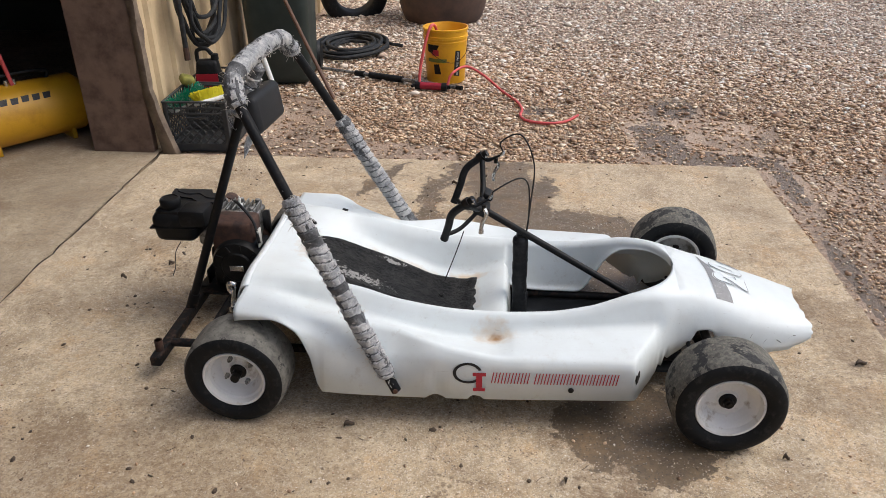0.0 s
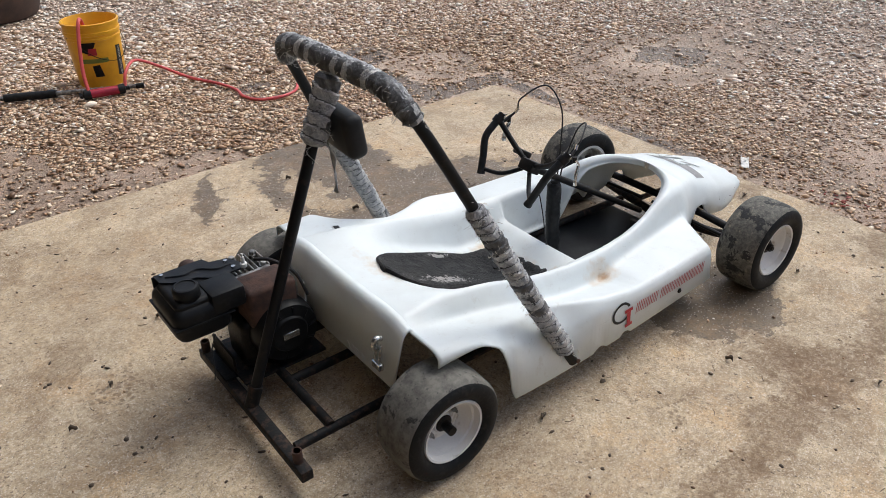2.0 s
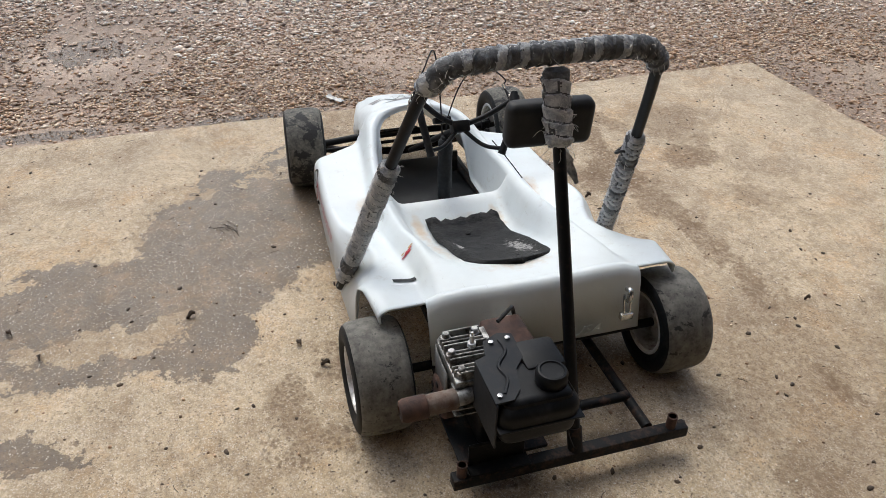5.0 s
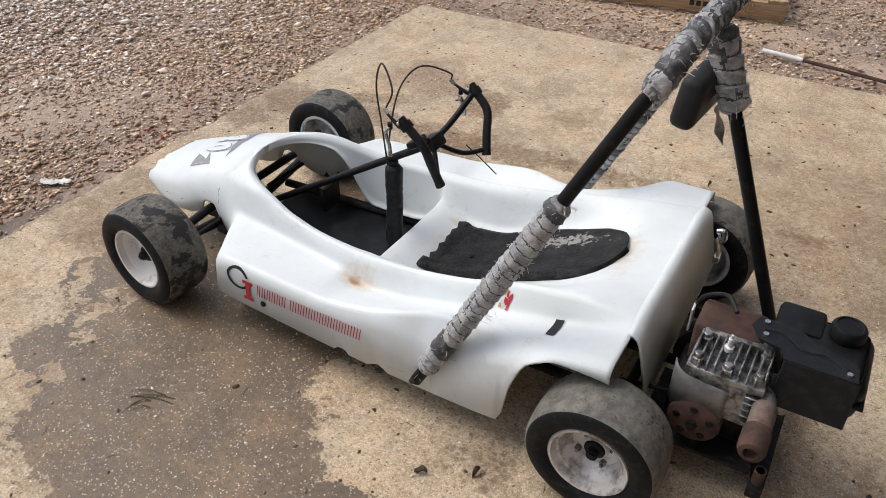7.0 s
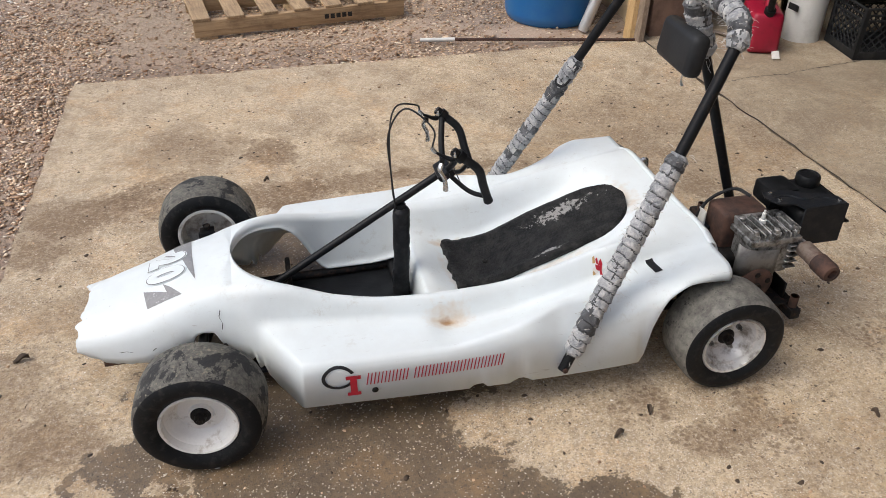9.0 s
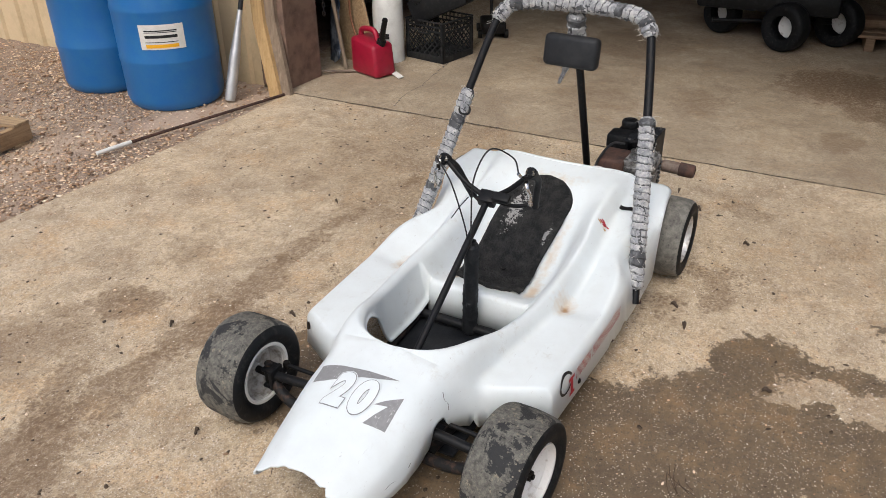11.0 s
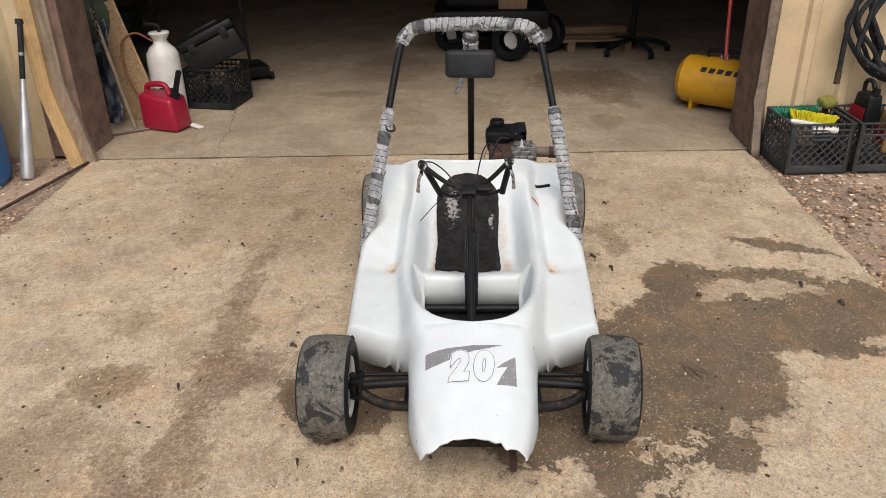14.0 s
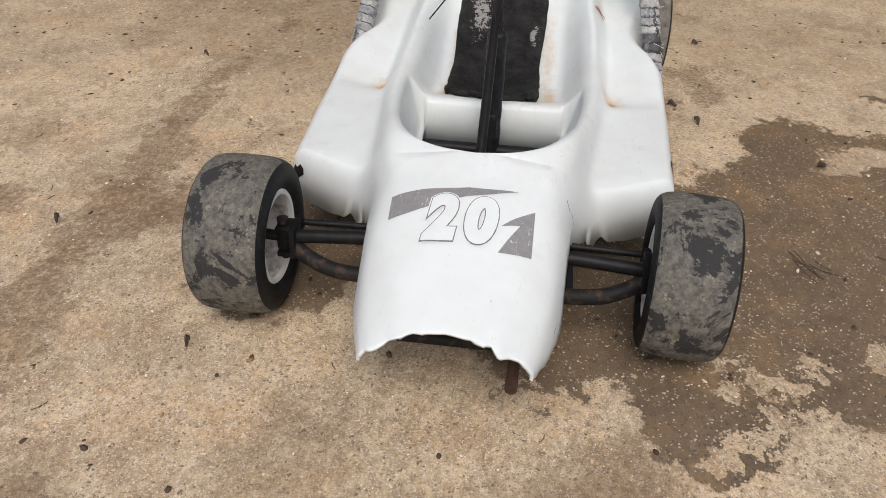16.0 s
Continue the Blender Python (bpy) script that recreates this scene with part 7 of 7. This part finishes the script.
for k in range(5):
    rnd = random.Random(k)
    b = bmesh.new()
    a0 = 0.55 + 0.02 * rnd.random()
    q = [b.verts.new((0.1595 * math.cos(a), y, 0.1595 * math.sin(a))) for a, y in ((a0, -0.15 + 0.055 * k), (a0, -0.115 + 0.055 * k), (a0 + 0.22, -0.105 + 0.055 * k), (a0 + 0.22, -0.145 + 0.055 * k))]
    b.faces.new(q)
    part("worn_mark", b, INK, comp, "worn black printed mark", smooth=False)
for y in (-0.06, -0.02):
    part("fitting", lathe([(0.01, 0), (0.01, 0.03), (0, 0.032)], 10, m=Matrix.Translation((0.02, y, 0.155))), CHROME, comp)
solid("air_hose", tube(smooth_path([(-1.90, 1.66, 0.34), (-1.95, 1.66, 0.6), (-2.0, 1.66, 0.95)]), 0.011, 8), RED_HOSE, "red air hose rising from the compressor", "hose")


def mower_wheel(t, x, y, r, w):
    wh = new("wheel")
    wh.parent = t
    turn = Matrix.Translation((x, y, r)) @ Matrix.Rotation(radians(62), 4, "Z") @ Matrix.Rotation(radians(-90), 4, "X")
    part("tyre", lathe(curve2([(r * 0.5, -w * 0.8), (r * 0.8, -w), (r * 0.97, -w * 0.75), (r, 0), (r * 0.97, w * 0.75), (r * 0.8, w), (r * 0.5, w * 0.8)], 3), 36, m=turn), SIDEWALL, wh)
    part("rim", lathe([(0.0, w * 0.35), (r * 0.2, w * 0.4), (r * 0.42, w * 0.3), (r * 0.5, w * 0.8), (r * 0.53, w * 0.82)], 28, m=turn), RIM, wh, "white painted rim")
    return wh


mow = thing("garden_machine", "black wheeled yard machine parked in the dim garage", "yard machine", pose(-3.7, 0.45, 0.002))
mower_wheel(mow, 0.30, -0.10, 0.168, 0.065)
mower_wheel(mow, 0.0, 0.22, 0.168, 0.065)
mower_wheel(mow, -0.06, -0.60, 0.15, 0.06)
part("deck", box(-0.35, -0.75, 0.24, 0.25, 0.22, 0.40, 0.03, 2), PLASTIC, mow)
part("engine_cover", box(-0.25, -0.65, 0.40, 0.15, 0.05, 0.72, 0.05, 3), PLASTIC, mow)
part("panel", box(0.15, -0.20, 0.40, 0.175, 0.04, 0.60, 0.01, 2), worn("tan_panel", (0.3, 0.19, 0.1), (0.2, 0.12, 0.07), 0.6), mow)
part("axle", tube([(0.22, -0.62, 0.15), (-0.12, 0.33, 0.15)], 0.015), BLACK_PAINT, mow)
lp = thing("small_pallet", "small wooden pallet with planks in the dim garage", "pallet", pose(-3.92, 1.12, 0.002, 0, 0, 6))
for y in (-0.25, 0.25):
    part("bearer", box(-0.25, y - 0.03, 0.0, 0.25, y + 0.03, 0.09, 0.004), PALLET_OLD, lp)
for k in range(4):
    part("deck_board", box(-0.25 + 0.13 * k, -0.4, 0.09, -0.15 + 0.13 * k, 0.4, 0.11, 0.003), PALLET_OLD, lp)
part("plank", box(-0.2, -0.36, 0.111, 0.0, 0.3, 0.17, 0.006), PALLET_OLD, lp)
chair = thing("chair_base", "black five-star chair base on the garage floor", "chair", pose(-3.68, 1.42, 0.002))
for k in range(5):
    a = radians(72 * k + 20)
    part("foot", tube([(0, 0, 0.12), (0.16 * math.cos(a), 0.16 * math.sin(a), 0.10), (0.30 * math.cos(a), 0.30 * math.sin(a), 0.065)], 0.022, 8), PLASTIC, chair)
    part("castor", lathe([(0, -0.02), (0.03, -0.02), (0.03, 0.02), (0, 0.02)], 14, m=Matrix.Translation((0.31 * math.cos(a), 0.31 * math.sin(a), 0.03)) @ Matrix.Rotation(radians(90), 4, "X")), PLASTIC, chair)
part("column", tube([(0, 0, 0.1), (0, 0, 0.48)], 0.025), PLASTIC, chair)
part("seat", box(-0.23, -0.24, 0.48, 0.23, 0.24, 0.56, 0.03, 3), PLASTIC, chair)

# leaning sheets, boards and sacks inside the door
solid("wooden_stick", tube([(-1.60, -2.165, 0.012), (-1.62, -2.30, 0.76)], 0.013, 10), GREY_WOOD, "grey wooden handle leaning inside the door", "stick")
board((-1.80, -2.17, 0.0), (-1.93, -2.42, 0.72), 0.02, 0.30, PALLET_X, "pale plywood sheet leaning inside the door", 15)
b = bmesh.new()
grid = [[b.verts.new((-1.66 - 0.10 * u - 0.16 * v + 0.02 * noise.noise((u * 4, v * 4, 0)), -2.26 - 0.16 * u - 0.06 * v + 0.03 * noise.noise((u * 5, v * 5, 3)), 0.05 + 0.62 * v - 0.10 * u)) for u in [k / 6 for k in range(7)]] for v in [k / 9 for k in range(10)]]
for r0, r1 in zip(grid[:-1], grid[1:]):
    for k in range(6):
        b.faces.new((r0[k], r0[k + 1], r1[k + 1], r1[k]))
tarp = solid("plastic_sheet", b, BLUE_SHEET, "crumpled dark blue and silver plastic sheet inside the door", "sheet")
tarp.modifiers.new("thickness", "SOLIDIFY").thickness = 0.002
chain = thing("chain", "rusty steel chain hanging on the door jamb", "chain", pose(-1.47, -2.215, 0.40))
for k in range(17):
    b = tube([(0.0085 * math.cos(a), 0.0, 0.026 * k + 0.017 * math.sin(a)) for a in [i * 2 * math.pi / 12 for i in range(13)]], 0.003, 6)
    b.transform(Matrix.Rotation(radians(45 if k % 2 else -45), 4, "Z"))
    part("chain_link", b, BLACK_RUSTY, chain)
solid("paper_scrap", box(-0.05, -0.02, 0.0, 0.05, 0.02, 0.004, 0.001, 1, None, pose(-1.62, -1.77, 0.014, 8, 6, 60)), LABEL_WHITE, "torn white paper scrap by the fuel can", "paper")
for dy in (0.0, 0.028):
    solid("steel_rod", tube([(-1.46, -2.26 + dy, 0.02), (-1.60, -2.06 + dy, 0.015)], 0.006, 8), TRIM, "thin grey steel rod on the floor", "rod", None, "steel rods")
sack = thing("cloth_bundle", "dark green cloth bundle hung inside the door", "bundle", pose(-1.95, -2.5, 0.62))
b = lathe(curve2([(0.0, -0.14), (0.12, -0.10), (0.19, 0.02), (0.16, 0.14), (0.06, 0.2), (0.0, 0.2)], 3), 24)
for v in b.verts:
    v.co += v.co.normalized() * 0.03 * noise.noise(v.co * 9)
part("cloth", b, worn("green_cloth", (0.05, 0.07, 0.04), (0.03, 0.04, 0.025), 0.9), sack)
shelf = thing("storage_shelf", "dark steel shelf with boxes in the dim garage", "shelf", pose(-2.7, -2.75, 0.002))
for x in (-0.5, 0.5):
    for y in (-0.2, 0.2):
        part("post", box(x - 0.015, y - 0.015, 0, x + 0.015, y + 0.015, 1.6), BLACK_RUSTY, shelf)
for z in (0.25, 0.75, 1.25):
    part("shelf_board", box(-0.52, -0.22, z, 0.52, 0.22, z + 0.025), BLACK_RUSTY, shelf)
for k, (x, z, w, h) in enumerate(((-0.3, 0.275, 0.25, 0.25), (0.15, 0.275, 0.3, 0.2), (-0.2, 0.775, 0.4, 0.22), (0.3, 0.775, 0.2, 0.3))):
    solid("storage_box", box(-2.7 + x - w / 2, -2.90, 0.002 + z + 0.001, -2.7 + x + w / 2, -2.62, 0.002 + z + h, 0.006), (PLASTIC, GREY_WOOD, DRUM_BROWN, GLOOM_DARK)[k], "dusty storage box on the steel shelf", "box", None, "shelf boxes")
jack = thing("trolley_jack", "small dark trolley jack on the garage floor", "jack", pose(-2.9, -1.7, 0.002, 0, 0, 30))
part("body", box(-0.14, -0.09, 0.03, 0.14, 0.09, 0.12, 0.02), GREASE, jack)
part("handle", tube([(-0.1, 0, 0.1), (-0.25, 0, 0.75)], 0.012), GREASE, jack)
for x in (-0.11, 0.11):
    for y in (-0.1, 0.1):
        part("castor", lathe([(0, -0.015), (0.032, -0.015), (0.032, 0.015), (0, 0.015)], 14, m=Matrix.Translation((x, y, 0.033)) @ Matrix.Rotation(radians(90), 4, "X")), GREASE, jack)

# ---------------------------------------------------------------- cracks, litter, gravel
def crack(pts, w, seed):
    rnd = random.Random(seed)
    b = bmesh.new()
    prev = None
    for p in smooth_path(pts, 14):
        j = Vector((rnd.uniform(-1, 1), rnd.uniform(-1, 1), 0)) * 0.008
        ww = w * rnd.uniform(0.3, 1.3)
        c = p + j
        q = (b.verts.new(c + Vector((ww, ww, 0))), b.verts.new(c - Vector((ww, ww, 0))))
        if prev:
            b.faces.new((prev[0], q[0], q[1], prev[1]))
        prev = q
    return b


structure("floor_crack", crack([(-1.10, -1.477, 0.0045), (-1.352, -1.536, 0.0045), (-1.553, -1.537, 0.0045), (-1.884, -1.60, 0.0045), (-2.157, -1.644, 0.0045), (-2.7, -1.696, 0.0045)], 0.0026, 4), GREASE, "fine dark crack in the garage floor", "crack")

ico = bmesh.new()
bmesh.ops.create_icosphere(ico, subdivisions=1, radius=1.0)
ICO = (np.array([v.co[:] for v in ico.verts]), np.array([[v.index for v in f.verts] for f in ico.faces]))
ico.free()
OCTA = (np.array([(1, 0, 0), (0.2, 1, 0.1), (-1, 0.1, 0), (-0.1, -1, -0.1), (0.1, 0.1, 1), (0, 0, -1)], float), np.array([(0, 1, 4), (1, 2, 4), (2, 3, 4), (3, 0, 4), (1, 0, 5), (2, 1, 5), (3, 2, 5), (0, 3, 5)]))


def pebbles(name, xs, ys, zs, size, mat, label, category, flat=0.55, seed=1, base=ICO, smooth=True):
    """Many small stones as one object: squashed, turned, uneven."""
    rng = np.random.default_rng(seed)
    n = len(xs)
    ICO_V, ICO_F = base
    v = np.repeat(ICO_V[None], n, 0)
    v = v * (1 + rng.uniform(-0.22, 0.22, (n, len(ICO_V), 1)))
    v = v * np.stack([rng.uniform(0.85, 1.5, n), rng.uniform(0.6, 1.0, n), rng.uniform(0.75, 1.25, n) * flat], 1)[:, None, :]
    tilt, a = rng.uniform(-0.5, 0.5, n), rng.uniform(0, 2 * np.pi, n)
    ct, st, ca, sa = np.cos(tilt)[:, None], np.sin(tilt)[:, None], np.cos(a)[:, None], np.sin(a)[:, None]
    x, y, z = v[..., 0], v[..., 1] * ct - v[..., 2] * st, v[..., 1] * st + v[..., 2] * ct
    v = np.stack([x * ca - y * sa, x * sa + y * ca, z], 2) * size[:, None, None]
    v += np.stack([xs, ys, zs], 1)[:, None, :]
    f = (ICO_F[None] + (np.arange(n) * len(ICO_V))[:, None, None]).reshape(-1, 3)
    me = bpy.data.meshes.new(name)
    me.vertices.add(n * len(ICO_V))
    me.vertices.foreach_set("co", v.reshape(-1).astype(np.float32))
    me.loops.add(f.size)
    me.loops.foreach_set("vertex_index", f.reshape(-1).astype(np.int32))
    me.polygons.add(len(f))
    me.polygons.foreach_set("loop_start", np.arange(0, f.size, 3, dtype=np.int32))
    me.update(calc_edges=True)
    me.materials.append(mat)
    if smooth:
        me.shade_smooth()
    return tagged(new(name, me), label, category, "", "stuff")


def edge_front(y):
    return 2.035 + (y + 2.185) * (1.96 - 2.035) / 3.815


rng = np.random.default_rng(7)


def scatter(n, x0, x1, y0, y1):
    return rng.uniform(x0, x1, n), rng.uniform(y0, y1, n)


def off_slab(x, y, gap=0.012):
    north = (y > 1.605 + gap + 0.012 * (x + 1.1) / 3)
    south = y < -2.20 - gap
    front = x > edge_front(y) + gap
    wall = (x > -1.13)
    return (north | south | front) & wall


def field(x, y):
    return np.array([noise.noise((a * 0.9, b * 0.9, 2.0)) + 0.5 * noise.noise((a * 2.6, b * 2.6, 5.0)) for a, b in zip(x, y)])


def fade(n, x0, x1, y0, y1, soft):
    """Scattered places that thin out towards the sides named in soft: metres at x0, x1, y0, y1."""
    x, y = scatter(n, x0, x1, y0, y1)
    p = np.ones(n)
    for d, w in ((x - x0, soft[0]), (x1 - x, soft[1]), (y - y0, soft[2]), (y1 - y, soft[3])):
        if w:
            p *= np.clip(d / w, 0, 1)
    k = rng.uniform(0, 1, n) < p
    return x[k], y[k]


near, far = [], []
for n, x0, x1, y0, y1, soft, size, cover, to in (
        (86000, -1.1, 4.4, 1.6, 4.6, (0, 1.4, 0, 1.4), 0.0096, 1.3, near), (80000, -1.1, 7.2, 2.5, 8.5, (0, 1.0, 1.0, 0), 0.0130, 1.2, far),
        (64000, 1.95, 3.9, -3.6, 2.4, (0, 1.2, 1.2, 1.0), 0.0074, 0.3, near), (86000, 2.4, 7.4, -4.6, 4.4, (1.0, 1.2, 1.0, 1.2), 0.0112, 0.6, far),
        (20000, 5.6, 11.0, -5.5, 5.5, (1.4, 1.0, 1.0, 1.0), 0.016, 0.4, far), (36000, -1.1, 3.4, -5.2, -2.2, (0, 1.2, 1.0, 0), 0.0076, 0.25, near)):
    x, y = fade(n, x0, x1, y0, y1, soft)
    to.append((x, y, size, cover))
for sets, base, name, label, seed, mat in ((near, OCTA, "gravel", "flat brown river gravel beside the concrete", 11, GRAVEL), (far, OCTA, "yard_gravel", "flat pale brown river gravel covering the yard", 17, GRAVEL_DRY)):
    px, py, ps = [], [], []
    for x, y, s, cover in sets:
        k = off_slab(x, y)
        mudpit = ((x - 3.1) / 0.6) ** 2 + ((y - 1.4) / 0.5) ** 2 < 1
        for cx, cy, rx, ry in ((1.56, 2.1, 0.2, 0.42), (1.8, 1.75, 0.45, 0.16), (1.72, 2.62, 0.2, 0.28), (2.08, 1.4, 0.09, 0.5), (1.95, 2.2, 0.3, 0.25), (0.9, 2.54, 0.1, 0.08), (2.05, 0.5, 0.06, 0.5)):
            mudpit |= ((x - cx) / rx) ** 2 + ((y - cy) / ry) ** 2 < 1 + 0.5 * field(x * 2.5, y * 2.5)
        mudpit |= ((x + 0.75) / 0.45) ** 2 + ((y - 2.2) / 0.55) ** 2 < 1
        mudpit |= ((x + 0.35) / 0.85) ** 2 + ((y - 1.75) / 0.2) ** 2 < 1
        k &= field(x, y) + cover > rng.uniform(-0.5, 0.6, len(x)) - 0.1
        k &= ~mudpit | (rng.uniform(0, 1, len(x)) < 0.2)
        px.append(x[k]), py.append(y[k]), ps.append(s * rng.lognormal(0, 0.34, k.sum()))
    px, py, ps = np.concatenate(px), np.concatenate(py), np.concatenate(ps)
    pebbles(name, px, py, -0.022 + ps * rng.uniform(0.0, 0.6, len(ps)), ps, mat, label, "gravel", 0.42, seed, base, False)

# grit and crumbs on the slab
x, y = scatter(900, -1.0, 1.95, -2.15, 1.58)
s = rng.uniform(0.0015, 0.0048, len(x)) * rng.uniform(0.5, 1.4, len(x))
pebbles("slab_grit", x, y, s * 0.3, s, GRAVEL, "small pebbles and crumbs strewn on the concrete", "grit", 0.7, 12)
# pale chips of aggregate worn bare, thickest in the damp patch
x, y = scatter(5200, -1.0, 1.95, -2.15, 1.58)
x2, y2 = scatter(3600, 0.35, 1.45, 0.3, 1.5)
x, y = np.concatenate([x, x2]), np.concatenate([y, y2])
k = field(x * 2.2, y * 2.2) > rng.uniform(-0.9, 0.5, len(x))
x, y = x[k], y[k]
s = rng.lognormal(-6.5, 0.4, len(x))
pebbles("aggregate_chips", x, y, s * 0.05, s, CHIPS, "pale stone chips showing in the worn concrete", "aggregate", 0.3, 15)
x, y = scatter(420, -1.0, 1.95, -2.15, 1.58)
s = rng.uniform(0.003, 0.0085, len(x))
pebbles("leaf_crumbs", x, y, s * 0.15, s, RUBBLE, "dark leaf crumbs and bark strewn on the concrete", "litter", 0.28, 13)
rnd = random.Random(5)
b = bmesh.new()
for _ in range(130):
    x, y, a, l = rnd.uniform(-1, 1.95), rnd.uniform(-2.1, 1.55), rnd.uniform(0, 6.3), rnd.uniform(0.008, 0.032)
    d, e = Vector((math.cos(a), math.sin(a), 0)) * l, Vector((-math.sin(a), math.cos(a), 0)) * l * rnd.uniform(-0.2, 0.2)
    tube([Vector((x, y, 0.0015)), Vector((x, y, 0.002)) + d * 0.5 + e, Vector((x, y, 0.0015)) + d], 0.0009, 4, False, b)
tagged(new("twigs", mesh_of("twigs", b, RUBBLE)), "thin dry twigs and stalks strewn on the concrete", "twigs", "", "stuff")


def leaf(x, y, l, a):
    b = bmesh.new()
    n = 7
    rows = []
    for i in range(n):
        t = i / (n - 1)
        w = l * 0.22 * math.sin(math.pi * min(0.97, max(0.03, t)))
        rows.append([b.verts.new(((t - 0.5) * l, u * w, 0.003 + 0.012 * abs(u) + 0.006 * math.sin(5 * t))) for u in (-1, 0, 1)])
    for r0, r1 in zip(rows[:-1], rows[1:]):
        for k in range(2):
            b.faces.new((r0[k], r1[k], r1[k + 1], r0[k + 1]))
    ob = solid("dead_leaf", b, RUBBLE, "curled dark brown dead leaf on the concrete", "leaf", pose(x, y, 0, 0, 0, a), "dead leaves")
    ob.modifiers.new("thickness", "SOLIDIFY").thickness = 0.001


for x, y, l, a in ((0.61, 1.40, 0.05, 40), (0.47, 1.30, 0.045, 10), (0.55, 0.88, 0.05, 120), (0.22, 0.52, 0.045, 80), (0.33, 0.58, 0.05, 20), (0.30, -0.46, 0.05, 30), (-0.58, 0.42, 0.04, 60), (-0.72, 0.30, 0.035, 0), (1.85, -0.05, 0.07, 20), (0.9, -0.63, 0.04, 90), (1.14, -0.96, 0.035, 10), (0.1, -1.02, 0.03, 70), (1.49, -0.5, 0.03, 0), (-0.35, 0.66, 0.04, 110)):
    leaf(x, y, l * 0.6, a)

# a small bundle of dry stalks in the damp patch
b = bmesh.new()
rnd = random.Random(12)
for k in range(7):
    a = radians(50 + rnd.uniform(-34, 34))
    c, l = Vector((1.03 + rnd.uniform(-0.03, 0.03), 0.745 + rnd.uniform(-0.03, 0.03), 0.0018)), rnd.uniform(0.02, 0.06)
    d = Vector((math.cos(a), math.sin(a), 0))
    tube(smooth_path([c - d * l, c + Vector((0.005, -0.006, 0.003)), c + d * l], 3), 0.0010, 5, False, b)
solid("stalk_bundle", b, RUBBLE, "little bundle of dark dry stalks on the damp concrete", "stalks")

# joint between apron and garage floor, a crumpled wrapper, red leaves, a chip in the pod
structure("floor_joint", crack([(-1.036, -2.18, 0.0035), (-1.062, -1.2, 0.0035), (-1.085, -0.2, 0.0035), (-1.11, 0.8, 0.0035), (-1.134, 1.62, 0.0035)], 0.0034, 21), GREASE, "dark dirty joint between apron and garage floor", "joint")
b = bmesh.new()
grid = [[b.verts.new((u * 0.11, v * 0.035, 0.006 + 0.022 * abs(noise.noise((u * 6, v * 9, 2.0))) + 0.004 * noise.noise((u * 25, v * 25, 0.0)))) for v in [k / 5 - 0.5 for k in range(6)]] for u in [k / 14 - 0.5 for k in range(15)]]
for r0, r1 in zip(grid[:-1], grid[1:]):
    for k in range(5):
        b.faces.new((r0[k], r1[k], r1[k + 1], r0[k + 1]))
wrap_ = solid("paper_wrapper", b, LABEL_WHITE, "crumpled dirty white wrapper at the edge of the slab", "wrapper", pose(2.16, 0.15, -0.018, 0, 0, 35))
wrap_.modifiers.new("thickness", "SOLIDIFY").thickness = 0.001
x, y = rng.normal(2.14, 0.035, 26), rng.normal(-0.28, 0.05, 26)
s = rng.uniform(0.004, 0.011, 26)
pebbles("red_leaf_crumbs", x, y, np.full(26, -0.012), s, worn("red_brown_leaf", (0.30, 0.06, 0.04), (0.16, 0.05, 0.035), 0.8), "reddish leaf crumbs on the mud by the slab", "litter", 0.25, 31)
# the hole's darkness is a flat patch laid over the skin
part("chip", side_patch([(1.089, 0.164), (1.094, 0.146), (1.100, 0.150), (1.106, 0.162), (1.105, 0.176), (1.100, 0.184), (1.096, 0.174), (1.092, 0.180)], -1, 0.0022), GREASE, kart, "flat dark patch drawn as a chipped hole in the white body", smooth=False)
